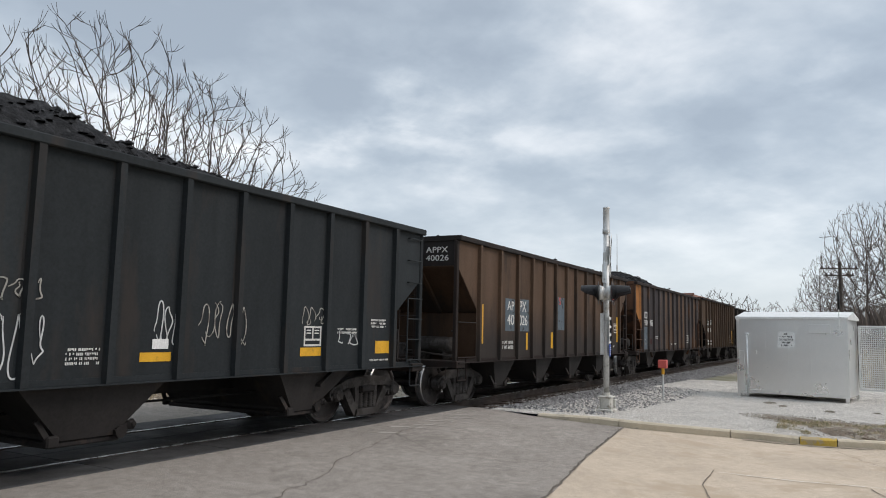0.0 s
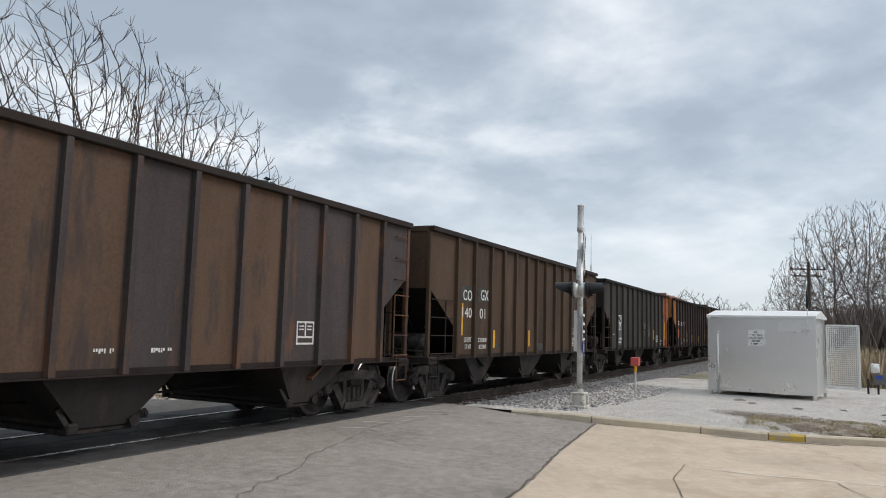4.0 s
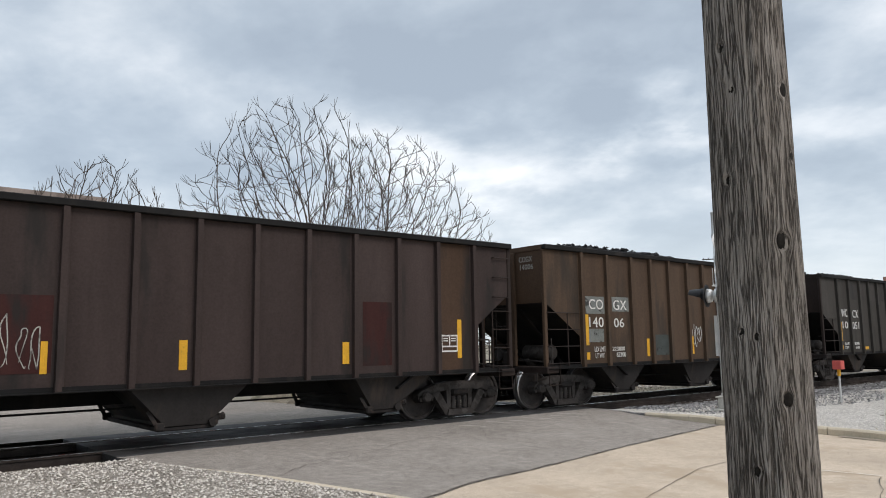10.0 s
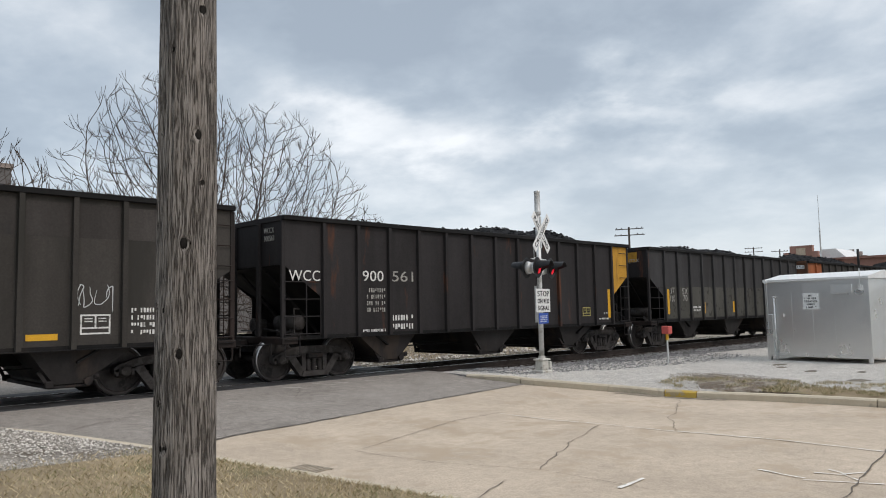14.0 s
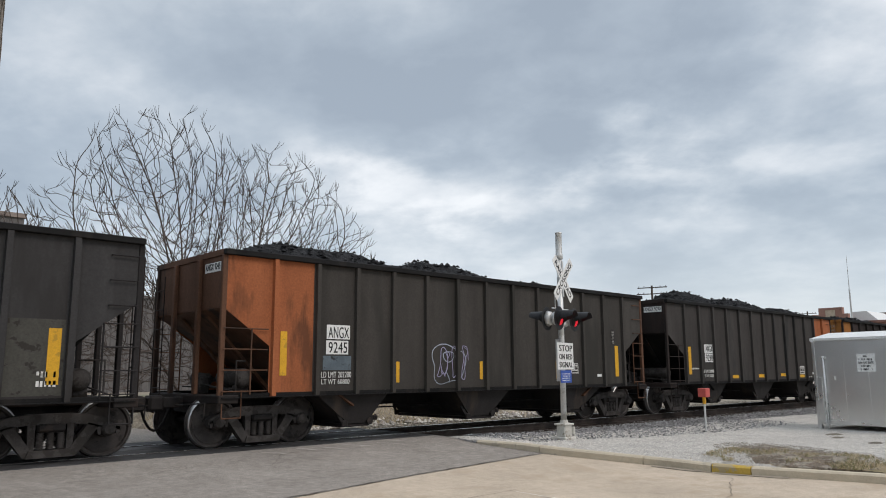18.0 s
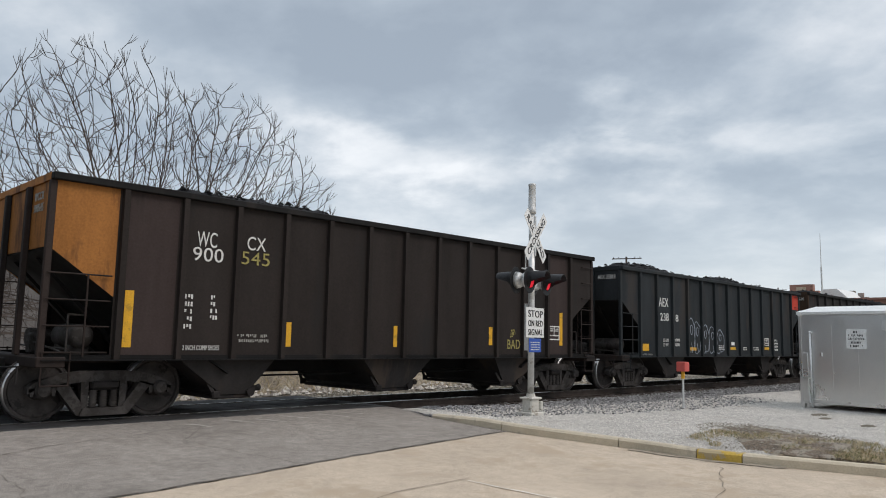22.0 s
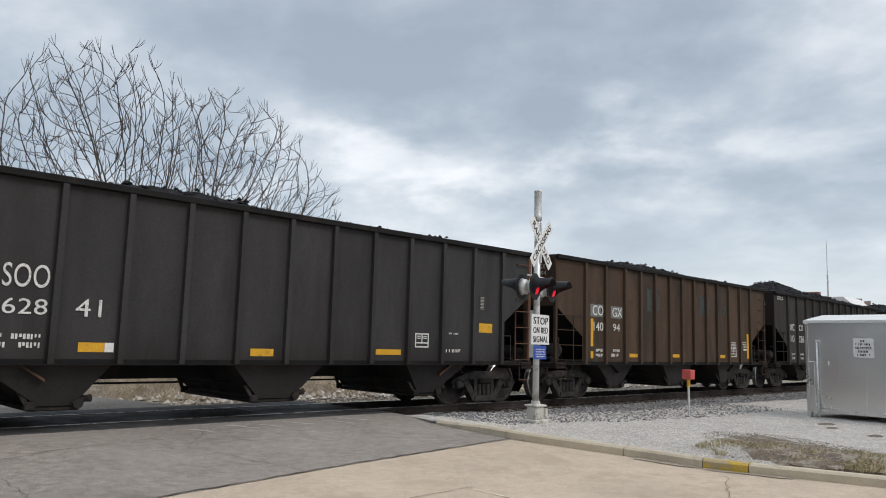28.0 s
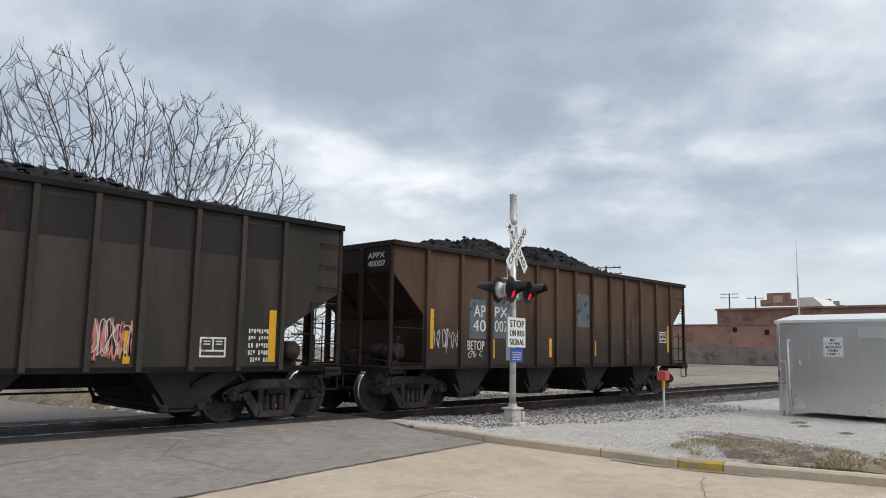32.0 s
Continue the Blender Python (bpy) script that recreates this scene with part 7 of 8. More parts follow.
tape("s", 7.85, 1.24, 7.94, 1.67)
tape("s", 9.62, 1.30, 9.72, 1.72)
tape("s", 12.27, 1.37, 12.38, 2.23)
cots("s", 11.74, 1.68, 12.19, 2.02)
patch("s", 6.88, 2.04, 7.56, 2.97, 'blue')
tag("o", 2.20, 1.15, 2.80, 2.15, 'dim', 1)
tag("o", 3.20, 1.15, 3.80, 2.15, 'dim', 1)
tag("o", 4.25, 1.15, 4.85, 2.15, 'dim', 1)
tag("o", 5.15, 1.15, 5.75, 2.15, 'dim', 1)
tag("o", 6.15, 1.15, 6.75, 2.15, 'dim', 1)
tag("o", 7.10, 1.15, 7.70, 2.15, 'dim', 1)
tag("o", 8.20, 1.15, 8.80, 2.15, 'dim', 1)
tag("o", 9.10, 1.15, 9.70, 2.15, 'dim', 1)
tag("o", 10.20, 1.15, 10.80, 2.15, 'dim', 1)
tag("o", 11.00, 1.15, 11.60, 2.15, 'dim', 1)


# ---- cracks, stones and grass ----
def ribbon(name, pts, width, mat, label, lift=0.006, seed=1, jitter=0.05, zf=None):
    """A thin wandering crack or streak on the paving."""
    rnd = random.Random(seed)
    fine = []
    for (ax, ay), (bx, by) in zip(pts, pts[1:]):
        n = max(2, int(math.hypot(bx - ax, by - ay) / 0.16))
        fine += [(ax + (bx - ax) * k / n + rnd.uniform(-jitter, jitter) * (k > 0), ay + (by - ay) * k / n + rnd.uniform(-jitter, jitter) * (k > 0)) for k in range(n)]
    fine.append(pts[-1])
    bm = bmesh.new()
    prev = None
    for i, (x, y) in enumerate(fine):
        ax, ay = fine[max(i - 1, 0)]
        bx, by = fine[min(i + 1, len(fine) - 1)]
        l = math.hypot(bx - ax, by - ay) or 1
        w = width * rnd.uniform(0.5, 1.4) / 2
        z = (zf(x, y) if zf else road_z(y)) + lift
        row = [bm.verts.new((x - (by - ay) / l * w, y + (bx - ax) / l * w, z)), bm.verts.new((x + (by - ay) / l * w, y - (bx - ax) / l * w, z))]
        if prev:
            bm.faces.new((prev[0], prev[1], row[1], row[0]))
        prev = row
    bmesh.ops.recalc_face_normals(bm, faces=bm.faces)
    if sum(f.normal.z for f in bm.faces) < 0:
        bmesh.ops.reverse_faces(bm, faces=bm.faces)
    return tagged(part(name, bm, mat), label, name.replace("_", " "), kind="structure")


CRACK_LABEL = "thin dark crack wandering through the paving"
ribbon("crack", [(-11.0, -0.1), (-10.26, 0.39), (-8.86, 0.71), (-8.2, 1.08), (-6.98, 1.35), (-5.82, 1.71), (-4.6, 1.9)], 0.012, CRACK, CRACK_LABEL, seed=1)
ribbon("crack", [(-5.82, 1.71), (-6.6, 0.7), (-6.14, -1.35)], 0.010, CRACK, CRACK_LABEL, seed=2)
ribbon("crack", [(-9.06, -0.22), (-9.04, -1.06), (-9.3, -1.7)], 0.008, CRACK, CRACK_LABEL, seed=14)
ribbon("crack", [(-9.2, -9.4), (-8.04, -9.17), (-5.47, -8.79), (-1.25, -8.22), (0.2, -8.0)], 0.016, CRACK, CRACK_LABEL, seed=4, jitter=0.025)
ribbon("crack", [(-4.83, -4.88), (-6.18, -5.36), (-7.89, -6.17)], 0.011, CRACK, CRACK_LABEL, seed=5, jitter=0.03)
ribbon("crack", [(-8.6, -6.24), (-9.06, -6.42), (-9.55, -6.68)], 0.012, CRACK, CRACK_LABEL, seed=6, jitter=0.02)
ribbon("crack", [(-8.42, -3.68), (-7.39, -3.38), (-6.08, -3.02), (-4.9, -2.97)], 0.010, CRACK, "thin joint between two concrete slabs", seed=3, jitter=0.008)
ribbon("crack", [(-8.59, -3.59), (-8.35, -5.03), (-7.89, -6.17), (-7.9, -7.6)], 0.007, CRACK, "thin lengthwise joint in the concrete", seed=8, jitter=0.008)
ribbon("crack", [(-1.4, -4.35), (-2.6, -4.95), (-3.34, -5.22), (-4.6, -6.02)], 0.008, CRACK, CRACK_LABEL, seed=7)
ribbon("crack", [(-1.66, -6.77), (-1.39, -8.26)], 0.010, CRACK, "thin lengthwise joint in the concrete", seed=15, jitter=0.006)
ribbon("seam", [(x, edge_y(x) + 0.02) for x in (-10.3, -9.2, -7.9, -5.4, -2.3, -1.75)], 0.03, CRACK, "ragged dark seam between asphalt and concrete", lift=0.010, seed=9, jitter=0.02)
STREAK = "pale scraped streak on the concrete"
ribbon("paint_streak", [(-4.61, -6.06), (-4.42, -7.42), (-4.44, -8.64)], 0.035, CRACK_LIGHT, "pale filled joint along the concrete slabs", seed=10, jitter=0.012)
ribbon("paint_streak", [(-5.01, -3.06), (-4.73, -4.6), (-4.64, -6.02)], 0.022, CRACK_LIGHT, "pale filled joint along the concrete slabs", seed=13, jitter=0.012)
ribbon("paint_streak", [(-6.36, -7.94), (-6.43, -8.21), (-6.46, -8.47)], 0.035, CRACK_LIGHT, STREAK, seed=11, jitter=0.02)
ribbon("paint_streak", [(-6.14, -8.44), (-6.07, -8.68), (-5.78, -8.85)], 0.03, CRACK_LIGHT, STREAK, seed=12, jitter=0.04)
ribbon("paint_streak", [(-6.55, -8.48), (-6.38, -8.83), (-6.24, -9.14)], 0.03, CRACK_LIGHT, STREAK, seed=16, jitter=0.02)
ribbon("paint_streak", [(-5.89, -8.5), (-6.23, -8.9)], 0.03, CRACK_LIGHT, STREAK, seed=17, jitter=0.04)
ribbon("paint_streak", [(-8.05, -7.28), (-7.53, -7.24)], 0.06, CRACK_LIGHT, STREAK, seed=18, jitter=0.01)
for k, (a, b) in enumerate(((-2.9, -3.75), (-3.7, -5.0))):
    ribbon("gutter_dirt", [(kerb_x(a) - 0.07, a), (kerb_x((a + b) / 2) - 0.08, (a + b) / 2), (kerb_x(b) - 0.06, b)], 0.16, GUTTER, "dark damp dirt in the gutter below the kerb", seed=30 + k, jitter=0.012)
for k, (x, y) in enumerate(((-5.2, 2.2), (-4.7, 2.05), (-4.1, 2.25), (-3.4, 2.1), (-2.9, 2.3), (-6.0, 2.1))):
    ribbon("paint_streak", [(x, y), (x + 0.25, y - 0.55)], 0.085, WORN_LINE, "worn remains of a white road line", seed=20 + k)

bm = bmesh.new()
for k in range(7):
    box(bm, 0.0, 0.30, 0.08 * k, 0.08 * k + 0.045, -0.02, 0.012)
box(bm, -0.03, 0.0, -0.03, 0.56, -0.02, 0.012)
box(bm, 0.30, 0.33, -0.03, 0.56, -0.02, 0.012)
tagged(part("drain_grate", bm, GUTTER, m=pose(-9.64, -4.36, road_z(-4.1) - 0.004, 0, 0, 8) @ Matrix.Diagonal((0.8, 0.85, 1, 1))), "rusty iron drain grate in the gutter", "drain grate")
bm = bmesh.new()
for k, (a, b) in enumerate(((0.0, 0.10), (0.13, 0.20), (0.24, 0.33), (0.37, 0.45))):
    box(bm, -0.004, 0.0, -b, -a, 0.02, 0.09)
tagged(part("kerb_mark", bm, CRACK_LIGHT, m=pose(kerb_x(-6.6) - 0.002, -6.6, road_z(-6.6), 0, 0, 14)), "white marks painted on the kerb face", "painted mark", kind="structure")


def scatter(name, count, where, size, mat, label, category, seed):
    """Loose stones, past counting."""
    rnd = random.Random(seed)
    vs, fs = [], []
    while count:
        p = where(rnd)
        if p is None:
            continue
        count -= 1
        s = size * rnd.uniform(0.5, 1.5)
        b = len(vs)
        j = lambda: rnd.uniform(0.6, 1.2) * s
        a = rnd.uniform(0, 6.28)
        c, d = math.cos(a), math.sin(a)
        for ox, oy, oz in ((j(), 0, 0), (-j(), 0, 0), (0, j(), 0), (0, -j(), 0), (rnd.uniform(-0.3, 0.3) * s, 0, j() * 0.75), (0, 0, -0.4 * s)):
            vs.append((p[0] + ox * c - oy * d, p[1] + ox * d + oy * c, p[2] + oz + 0.1 * s))
        fs += [(b, b + 2, b + 4), (b + 2, b + 1, b + 4), (b + 1, b + 3, b + 4), (b + 3, b, b + 4), (b + 2, b, b + 5), (b + 1, b + 2, b + 5), (b + 3, b + 1, b + 5), (b, b + 3, b + 5)]
    me = bpy.data.meshes.new(name)
    me.from_pydata(vs, [], fs)
    return tagged(place(name, me, mat), label, category, kind="stuff")


def island_stone(name, dark, light):
    """Stone whose tone changes from piece to piece."""
    m = bpy.data.materials.new(name)
    m.use_nodes = True
    nt = m.node_tree
    p = nt.nodes["Principled BSDF"]
    g = nt.nodes.new("ShaderNodeNewGeometry")
    nt.links.new(ramp(nt, g.outputs["Random Per Island"], [(0.0, dark), (0.5, tuple((a + b) / 2 for a, b in zip(dark, light))), (1.0, light)]), p.inputs["Base Color"])
    p.inputs["Roughness"].default_value = 0.9
    p.inputs["Specular IOR Level"].default_value = 0.2
    return m


PALE_MIX = island_stone("mixed_pale_stone", (0.42, 0.39, 0.35), (0.82, 0.775, 0.71))
RUBBLE_MIX = island_stone("mixed_rubble", (0.13, 0.115, 0.09), (0.40, 0.36, 0.30))
STRIP_MIX = island_stone("mixed_dusty_stone", (0.24, 0.21, 0.18), (0.68, 0.63, 0.56))
GREY_MIX = island_stone("mixed_grey_stone", (0.06, 0.057, 0.057), (0.40, 0.39, 0.38))
BLADES = island_stone("mixed_dry_blades", (0.25, 0.195, 0.105), (0.62, 0.515, 0.335))
REED = island_stone("mixed_dry_reed", (0.22, 0.165, 0.10), (0.56, 0.46, 0.31))
BLADES_GREEN = island_stone("mixed_green_blades", (0.11, 0.115, 0.045), (0.28, 0.265, 0.13))


def on_pad(rnd):
    y = rnd.uniform(-6.2, 2.05)
    x = kerb_x(y) + 0.2 + 13.5 * rnd.random() ** 1.4
    if y < -3.0 and x < 3.0 and noise.noise((x * 1.4, y * 1.4, 9)) + (-3.6 - y) * 0.5 > 0.0 and rnd.random() < 0.85:
        return None
    return x, y, pad_z(x, y) + 0.015 * noise.noise((x * 1.3, y * 1.3, 2))


def on_shoulder(rnd):
    x = -0.9 + 34 * rnd.random() ** 1.5
    d = -rnd.uniform(0.9, 3.5)
    return x, TRACK_Y + d, bed_z(d) + 0.005


def on_strip(rnd):
    y = rnd.uniform(-2.5, 1.95)
    x = west_x(y) - 0.2 - 6.5 * rnd.random() ** 1.2
    if y < -1.2 and rnd.random() < (-1.2 - y) / 1.3:
        return None
    return x, y, road_z(y) + 0.05


def beyond(rnd):
    x = rnd.uniform(-3, 30)
    y = rnd.uniform(7.0, 10.5)
    return x, y, -0.52 + 0.05 * max(0.0, noise.noise((x, y, 4)))


scatter("pale_gravel_stones", 42000, on_pad, 0.0105, PALE_MIX, "loose pale crushed stones on the pad", "gravel", 1)
scatter("ballast_stones", 15000, on_shoulder, 0.028, GREY_MIX, "loose grey ballast stones beside the rails", "ballast", 2)
def on_spill(rnd):
    x = -1.0 + 13 * rnd.random() ** 1.2
    y = 2.1 - 2.3 * rnd.random() ** 1.7
    return x, y, pad_z(x, y) + 0.012


scatter("ballast_spill", 3200, on_spill, 0.025, GREY_MIX, "grey ballast spilled over the edge of the pale pad", "ballast", 12)
def on_soil(rnd):
    a, u = rnd.uniform(0, 6.28), rnd.random() ** 0.6
    p, q = 2.9 * u * math.cos(a), 1.35 * u * math.sin(a)
    x, y = 0.75 + 0.80 * p + 0.45 * q, -4.45 + 0.60 * p - 0.80 * q
    return (x, y, pad_z(x, y) + 0.035) if x > kerb_x(y) + 0.25 else None


scatter("soil_pebbles", 1800, on_soil, 0.014, RUBBLE_MIX, "small stones and clods lying on the bare soil", "gravel", 14)
scatter("gravel_stones", 14000, on_strip, 0.017, STRIP_MIX, "loose pale gravel beside the rails", "gravel", 3)
scatter("rubble_stones", 4000, beyond, 0.05, RUBBLE_MIX, "pale stones heaped beyond the rails", "gravel", 4)


def on_bank_foot(rnd):
    x = -4.2 + 25 * rnd.random() ** 1.1
    y = 9.75 + 0.75 * rnd.random() ** 1.5
    return x, y + 0.3 * noise.noise((x * 0.7, 8, 1)), -0.50 + 0.25 * (y - 9.75)


def on_bank(rnd):
    x = -4.0 + 23 * rnd.random() ** 1.1
    y = rnd.uniform(9.9, 12.5)
    f = min(1.0, (y - 9.7) / 1.75)
    return x, y, -0.56 + 0.70 * (f * f * (3 - 2 * f)) * min(1.0, 0.25 + ((x + 4.3) / 28) ** (1 / 1.3) * 10)


scatter("bank_stones", 900, on_bank_foot, 0.085, STRIP_MIX, "pale broken stones along the foot of the bank", "stones", 24)
DIRT = material("damp_dirt", (0.15, 0.13, 0.10), 0.95, 0, 0.3, 4, 40, 0.5)


def soil_patch():
    cx, cy = 0.75, -4.45
    us, vs = spread(0.02, 1, 12), spread(0, 2 * math.pi, 40)

    def fn(u, a):
        r = u * (0.8 + 0.45 * noise.noise((math.cos(a) * 2.3, math.sin(a) * 2.3, 6)) + 0.25 * noise.noise((math.cos(a) * 6, math.sin(a) * 6, 3)))
        p, q = 2.9 * r * math.cos(a), 1.35 * r * math.sin(a)
        x, y = cx + 0.80 * p + 0.45 * q, cy + 0.60 * p - 0.80 * q
        x = max(x, kerb_x(y) + 0.19)
        return x, y, pad_z(x, y) + 0.042 - 0.05 * u ** 4
    sheet("bare_soil", us, vs, fn, SOIL, "bare brown soil patch at the edge of the gravel", "soil")


soil_patch()


def dirt_spot(cx, cy, rx, ry, seed):
    def fn(u, a):
        r = u * (0.8 + 0.5 * noise.noise((math.cos(a) * 2.1, math.sin(a) * 2.1, seed)))
        x, y = cx + rx * r * math.cos(a), cy + ry * r * math.sin(a)
        return x, y, pad_z(x, y) + 0.030 - 0.03 * u ** 3
    sheet("dirt_spot", spread(0.02, 1, 5), spread(0, 2 * math.pi, 24), fn, DIRT, "small dark damp patch in the pale gravel", "soil")


for k, spot in enumerate(((7.97, -2.51, 0.45, 0.22), (5.92, -4.14, 0.35, 0.16), (3.32, -6.04, 0.5, 0.25), (5.43, -6.16, 0.5, 0.2), (7.07, -2.93, 0.3, 0.15), (6.4, -5.2, 0.25, 0.14))):
    dirt_spot(*spot, k)


def blades(name, count, where, height, mat, label, category, seed, lay=0.8):
    rnd = random.Random(seed)
    vs, fs = [], []
    while count:
        p = where(rnd)
        if p is None:
            continue
        count -= 1
        h = height * rnd.uniform(0.5, 1.3)
        a = rnd.uniform(0, 6.28)
        w = 0.0035 + 0.02 * h
        lx, ly = rnd.uniform(-lay, lay) * h, rnd.uniform(-lay, lay) * h
        b = len(vs)
        vs += [(p[0] - w * math.cos(a), p[1] - w * math.sin(a), p[2]), (p[0] + w * math.cos(a), p[1] + w * math.sin(a), p[2]),
               (p[0] + lx * 0.5 + w * 0.6 * math.cos(a), p[1] + ly * 0.5 + w * 0.6 * math.sin(a), p[2] + h * 0.62), (p[0] + lx, p[1] + ly, p[2] + h)]
        fs += [(b, b + 1, b + 2), (b, b + 2, b + 3)]
    me = bpy.data.meshes.new(name)
    me.from_pydata(vs, [], fs)
    return tagged(place(name, me, mat), label, category, kind="stuff")


def on_lawn(rnd):
    y = rnd.uniform(-9.5, -1.9)
    x = west_x(y) - 0.16 - 5.0 * rnd.random() ** 1.3
    if y > -2.9 and rnd.random() < (y + 2.9):
        return None
    u = ((west_x(y) - 0.165 - x) / 18) ** (1 / 1.4) if x < west_x(y) - 0.165 else 0
    return x, y, road_z(y) + 0.035 + 0.10 * min(1, u * 3)


def on_green(rnd):
    p = on_lawn(rnd)
    return p if p and noise.noise((p[0] * 0.9, p[1] * 0.9, 12)) > 0.02 else None


def on_verge(rnd):
    y = -3.4 - 6.5 * rnd.random() ** 1.1
    x = kerb_x(y) + 0.19 + 1.9 * rnd.random() ** 1.6
    if noise.noise((x * 1.5, y * 1.5, 3)) + 0.25 * noise.noise((x * 5, y * 5, 3)) < 0.02:
        return None
    return x, y, pad_z(x, y) + 0.03


def on_reeds(rnd):
    y = rnd.uniform(-13.5, -5.1)
    x = rnd.uniform(18.9, 25)
    return x, y, -0.6


blades("dry_grass", 26000, on_lawn, 0.045, BLADES, "short straw-coloured winter grass", "grass", 5, 1.3)
blades("green_grass", 5000, on_green, 0.04, BLADES_GREEN, "thin green grass among the straw", "grass", 6, 1.2)
blades("verge_grass", 5500, on_verge, 0.05, BLADES, "dry grass along the kerb", "grass", 7, 1.0)
blades("verge_green_grass", 2500, on_verge, 0.05, BLADES_GREEN, "green grass along the kerb", "grass", 8, 1.0)
blades("bank_grass", 6000, on_bank, 0.22, BLADES, "tufts of dry grass on the bank", "grass", 25, 0.9)
blades("reeds", 6500, on_reeds, 1.45, REED, "tall dry straw-coloured reeds behind the cabinet", "reeds", 9, 0.22)
bm = bmesh.new()
tube(bm, (0, 0, 0), (0, 0, 1.88), 0.075, 0.065, n=10)
tagged(part("fence_post", bm, OLD_WOOD, m=pose(18.3, -5.97, -0.53)), "weathered grey wooden post before the reeds", "post")


def on_brush(rnd):
    y = rnd.uniform(-22, -4.8)
    x = rnd.uniform(32, 46)
    return x, y + 0.03 * (40 - x), -0.65


BRUSH = island_stone("mixed_grey_twigs", (0.075, 0.060, 0.052), (0.20, 0.165, 0.14))
blades("brush", 7000, on_brush, 3.6, BRUSH, "tangled grey-brown winter brush behind the reeds", "brush", 19, 0.35)


def meter_pedestal():
    """Electric meter and switch box on two posts beside the gravel."""
    root = thing("meter_pedestal", "small electric meter and grey switch box on two steel posts", "electric meter", pose(14.64, -6.38, -0.5, 0, 0, -80))
    for x, top in ((-0.20, 0.62), (0.12, 0.95)):
        bm = bmesh.new()
        tube(bm, (x, 0.06, -0.1), (x, 0.06, top), 0.035, n=8)
        part("post", bm, IRON, root)
    bm = bmesh.new()
    box(bm, -0.06, 0.30, -0.10, 0.03, 0.42, 0.80, bevel=0.015)
    part("switch_box", bm, TRAILER, root, "dark grey switch box")
    bm = bmesh.new()
    box(bm, -0.12, 0.14, -0.12, 0.03, 0.83, 1.16, bevel=0.03)
    meter = part("meter_box", bm, ALU_BRIGHT, root, "pale grey meter box")
    bm = bmesh.new()
    lathe(bm, [(0.10, 0.0), (0.10, -0.06), (0.07, -0.10), (0.02, -0.11)], 16, "y", (0.01, -0.12, 1.0))
    part("meter_dome", bm, WHITE, meter, "round glass meter dome", True)
    bm = bmesh.new()
    box(bm, 0.02, 0.22, -0.108, -0.102, 0.62, 0.74)
    part("notice", bm, SIGN_BLUE, root, "small blue notice")


meter_pedestal()


# ---- far buildings and poles ----
def brick_works():
    root = thing("brick_building", "old red brick works with a stepped parapet beyond the rails", "building", pose(105, 0, -0.6))
    bm = bmesh.new()
    box(bm, 3, 20, 17.7, 42.8, 0, 8.75)
    box(bm, 2.6, 3.0, 17.5, 43.0, 8.6, 8.9)
    part("main_block", bm, BRICK_RED, root)
    bm = bmesh.new()
    prism_pts = [(30.4, 9.1), (35.6, 9.1), (35.6, 10.1), (34.6, 10.1), (34.6, 11.1), (31.2, 11.1), (31.2, 10.1), (30.4, 10.1)]
    a = [bm.verts.new((2.55, y, z)) for y, z in prism_pts]
    b = [bm.verts.new((3.4, y, z)) for y, z in prism_pts]
    bm.faces.new(a)
    bm.faces.new(b[::-1])
    for k in range(len(a)):
        bm.faces.new((a[k], b[k], b[(k + 1) % len(a)], a[(k + 1) % len(a)]))
    bmesh.ops.recalc_face_normals(bm, faces=bm.faces)
    part("stepped_parapet", bm, BRICK_RED, root)
    bm = bmesh.new()
    box(bm, 2.5, 2.54, 32.2, 33.6, 9.6, 10.7)
    part("stone_tablet", bm, CONCRETE, root, "pale stone tablet")
    bm = bmesh.new()
    box(bm, 0, 2.4, 17.5, 64, 2.75, 6.1)
    part("low_wall", bm, BRICK_RED, root)
    bm = bmesh.new()
    box(bm, -0.1, 2.4, 17.5, 64, 0, 2.75)
    part("plinth", bm, BRICK_GREY, root, "grey soot-stained lower wall")
    bm = bmesh.new()
    box(bm, -0.15, 2.5, 17.5, 64, 6.1, 6.3)
    part("coping", bm, BRICK_GREY, root)
    for y, z in ((38.4, 5.0), (33.5, 4.6), (27, 4.9), (22, 4.9)):
        bm = bmesh.new()
        box(bm, -0.04, 0.0, y, y + 0.7, z, z + 0.8)
        part("wall_opening", bm, IRON_DARK, root, "small dark wall opening")
    bm = bmesh.new()
    outline = [(30.5, 8.75), (30.5, 10.35), (28.3, 10.4), (26.6, 8.75)]
    a = [bm.verts.new((4.0, y, z)) for y, z in outline]
    b = [bm.verts.new((12.0, y, z)) for y, z in outline]
    bm.faces.new(a)
    bm.faces.new(b[::-1])
    for k in range(4):
        bm.faces.new((a[k], b[k], b[(k + 1) % 4], a[(k + 1) % 4]))
    bmesh.ops.recalc_face_normals(bm, faces=bm.faces)
    part("roof_light", bm, WHITE, root, "white sloping roof light")
    for y, z in ((28.9, 10.35), (27.7, 9.95), (27.0, 9.3)):
        bm = bmesh.new()
        box(bm, 12.1, 12.5, y - 0.7, y + 0.1, 8.75, z + 0.25)
        part("parapet_step", bm, BRICK_GREY, root)


brick_works()


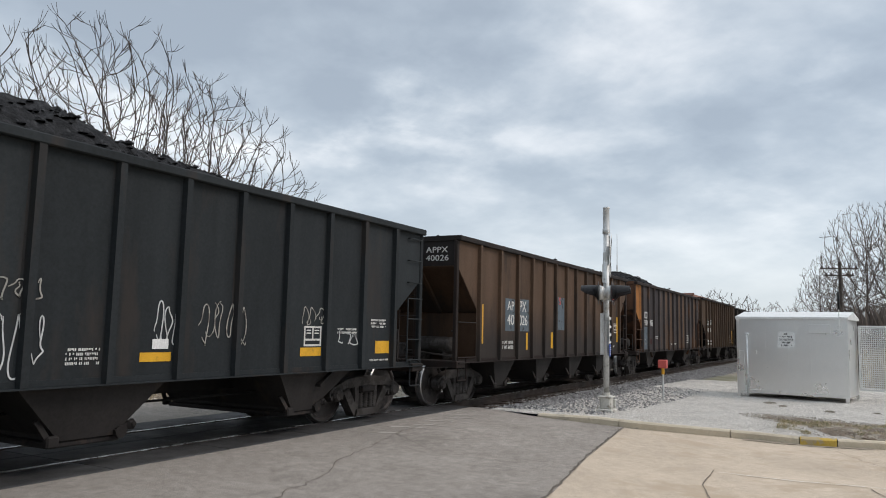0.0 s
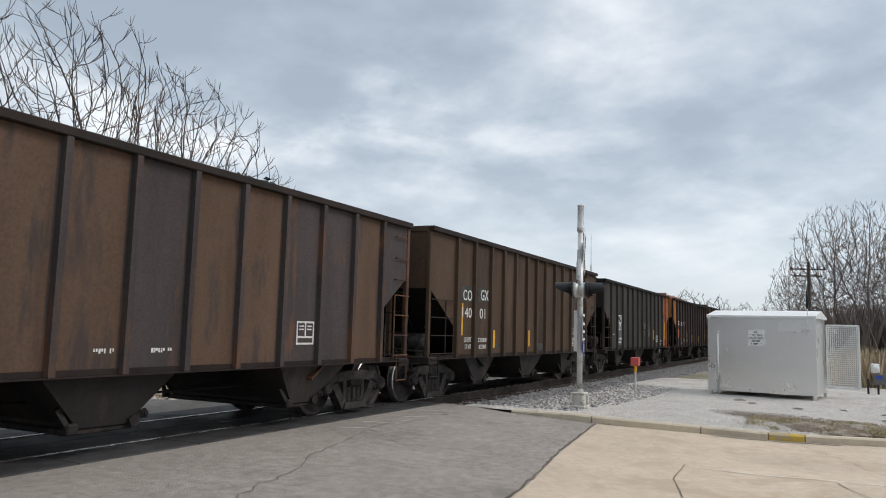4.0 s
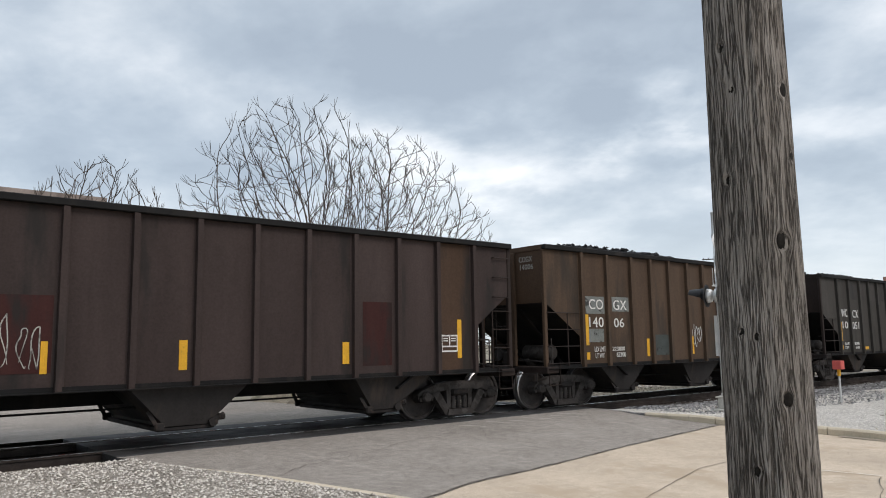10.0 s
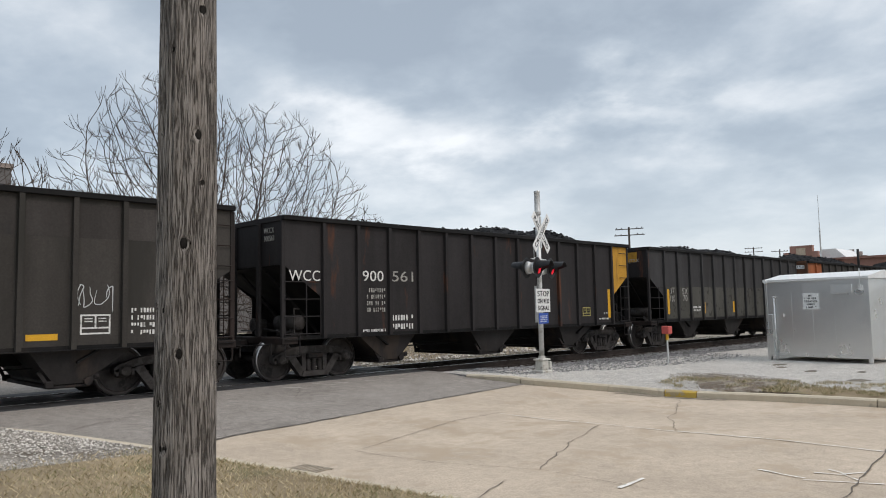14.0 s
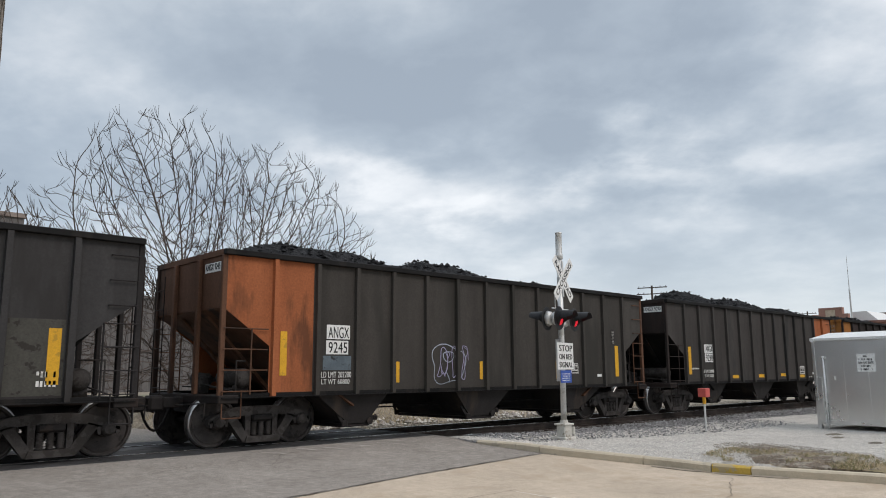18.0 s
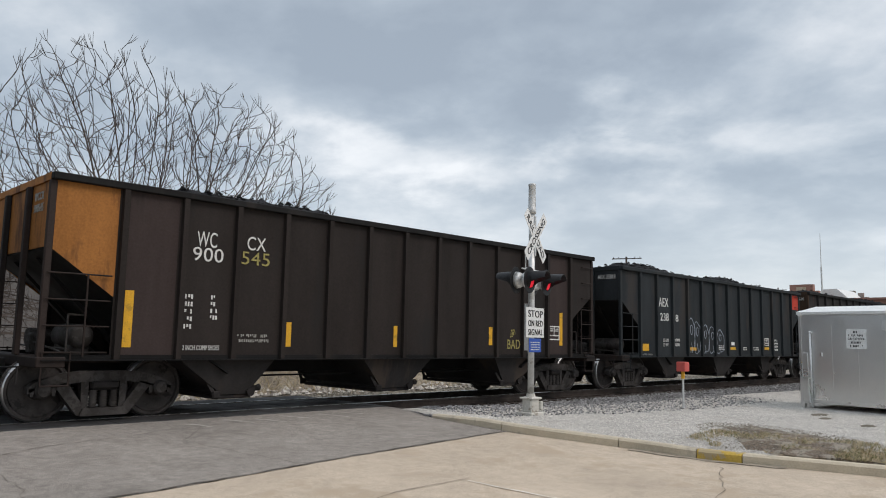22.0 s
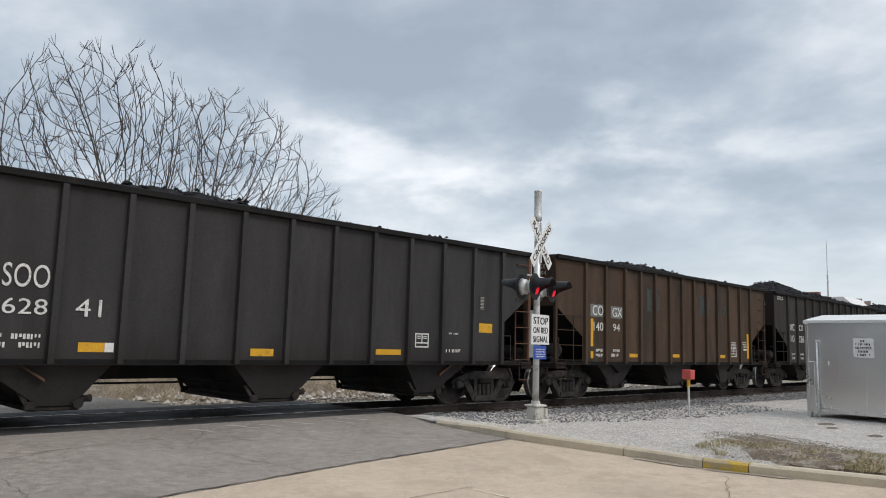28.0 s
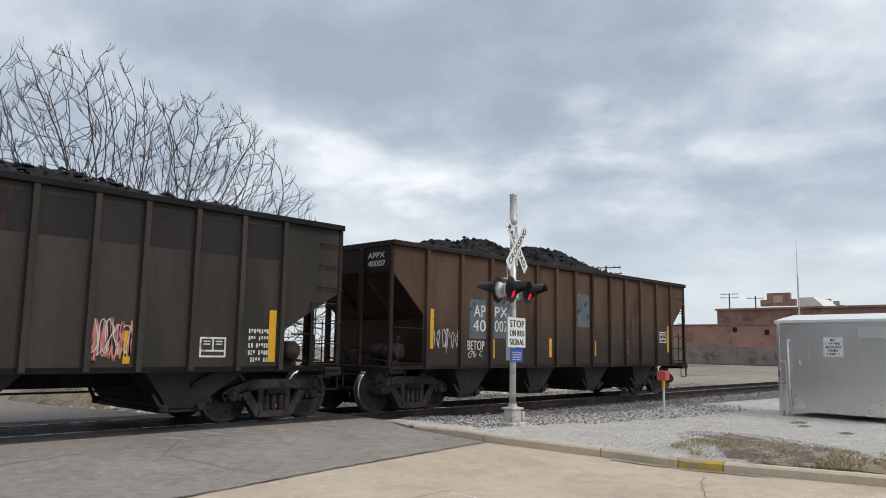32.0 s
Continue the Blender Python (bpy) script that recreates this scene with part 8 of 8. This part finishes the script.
def grey_shed():
    root = thing("industrial_shed", "grey flat-roofed industrial building with a tall and a low block", "building", pose(4.25, 63.4, -0.6))

    def ribs(x0, x1, top, me=None):
        n = int((x1 - x0) / 0.8)
        for k in range(n):
            if me is None:
                bm = bmesh.new()
                pts = [(-0.4, 0.06), (-0.3, 0.0), (0.2, 0.0), (0.3, 0.06)]
                a = [bm.verts.new((x, y, 0)) for x, y in pts]
                b = [bm.verts.new((x, y, top)) for x, y in pts]
                for i in range(3):
                    bm.faces.new((a[i], a[i + 1], b[i + 1], b[i]))
                bm.faces.new(b)
                me = mesh_of(bm, "cladding_rib")
            place("cladding_rib", me, TRAILER, root, Matrix.Translation((x0 + 0.4 + 0.8 * k, 0, 0)))
    bm = bmesh.new()
    box(bm, -46, 0, 0.065, 26, 0, 15.6)
    part("tall_block", bm, TRAILER, root)
    ribs(-46, 0, 15.4)
    bm = bmesh.new()
    box(bm, -46.2, 0.12, -0.12, 26.2, 15.6, 16.0)
    part("roof_edge", bm, BRICK_GREY, root)
    bm = bmesh.new()
    box(bm, 0.01, 34, 0.065, 9, 0, 9.1)
    part("low_block", bm, TRAILER, root)
    ribs(0.1, 34, 8.9)
    bm = bmesh.new()
    box(bm, 0.15, 34.1, -0.1, 9.1, 9.1, 9.3)
    part("roof_edge", bm, TRAILER, root)


grey_shed()


def far_gate():
    """Lowered gate across the far lane, striped red and white."""
    root = thing("crossing_gate", "lowered red and white striped crossing gate beyond the rails", "crossing gate", pose(-13.6, 9.6, -0.5))
    bm = bmesh.new()
    tube(bm, (0, 0, 0), (0, 0, 1.7), 0.07, n=12)
    box(bm, -0.22, 0.22, -0.2, 0.2, 1.1, 1.65, bevel=0.03)
    part("gate_mechanism", bm, MAST, root)
    for k in range(14):
        bm = bmesh.new()
        box(bm, 0.25 + 0.4 * k + 0.002, 0.25 + 0.4 * k + 0.398, -0.02, 0.02, 1.26, 1.39)
        part("arm_stripe", bm, MARK_RED if k % 2 else REFLECT_WHITE, root)
    for x in (2.4, 4.1, 5.7):
        bm = bmesh.new()
        lathe(bm, [(0.03, -0.05), (0.055, -0.04), (0.06, 0.03), (0.03, 0.05)], 12, "y", (x, 0, 1.47))
        part("arm_lamp", bm, LENS_RED, root, "small lit red lamp")


far_gate()


def line_pole(x, y, base, height, arms, label):
    root = thing("line_pole", label, "utility pole", pose(x, y, base, 0, 0, 20), "far utility poles")
    bm = bmesh.new()
    tube(bm, (0, 0, 0), (0, 0, height), 0.16, 0.11, n=10)
    part("pole", bm, BARK, root)
    for z, w in arms:
        bm = bmesh.new()
        beam(bm, (0.14, -w, z), (0.14, w, z), 0.10, 0.10, (1, 0, 0))
        arm = part("crossarm", bm, BARK, root)
        for q in (-0.9, -0.55, 0.55, 0.9):
            bm = bmesh.new()
            lathe(bm, [(0.03, 0.05), (0.05, 0.12), (0.02, 0.2)], 8, "z", (0.14, q * w, z))
            part("insulator", bm, IRON, arm)


line_pole(60, 34.3, -0.6, 11.1, ((10.2, 1.7), (10.9, 1.6)), "weathered utility pole with two crossarms")
line_pole(128, 49, -0.6, 13.0, ((12.1, 1.6), (12.8, 1.6)), "weathered utility pole with two crossarms")
line_pole(130, 44.9, -0.6, 12.4, ((12.0, 1.5),), "weathered utility pole with one crossarm")
line_pole(45, -4.0, -0.6, 7.7, ((7.2, 1.3), (6.7, 1.0)), "dark utility pole with two crossarms")
bm = bmesh.new()
tube(bm, (0, 0, 0), (0, 0, 13.5), 0.16, 0.12, n=8)
tube(bm, (0, 0, 13.4), (0, 0, 18.6), 0.06, 0.03, n=6)
tagged(part("radio_mast", bm, MAST, m=pose(106, 29.4, -0.6)), "slender grey radio mast above the brick works", "radio mast")


# ---- moving things ----
def along(t):
    return float(np.interp(t, TRAIN_T, TRAIN_S))


def motions():
    for key, car in TRAIN.items():
        left = CARS[key][0]
        walk(car, [(t, pose(left + s, TRACK_Y, RAIL_Z)) for t, s in zip(TRAIN_T, TRAIN_S)])
    times = [k / 15 for k in range(481)]
    turns = [along(t) / 0.485 for t in times]
    for w in WHEELSETS:
        x = w.matrix_basis.translation.x
        walk(w, [(t, Matrix.Translation((x, 0, 0.485)) @ Matrix.Rotation(a, 4, "Y")) for t, a in zip(times, turns)])


motions()
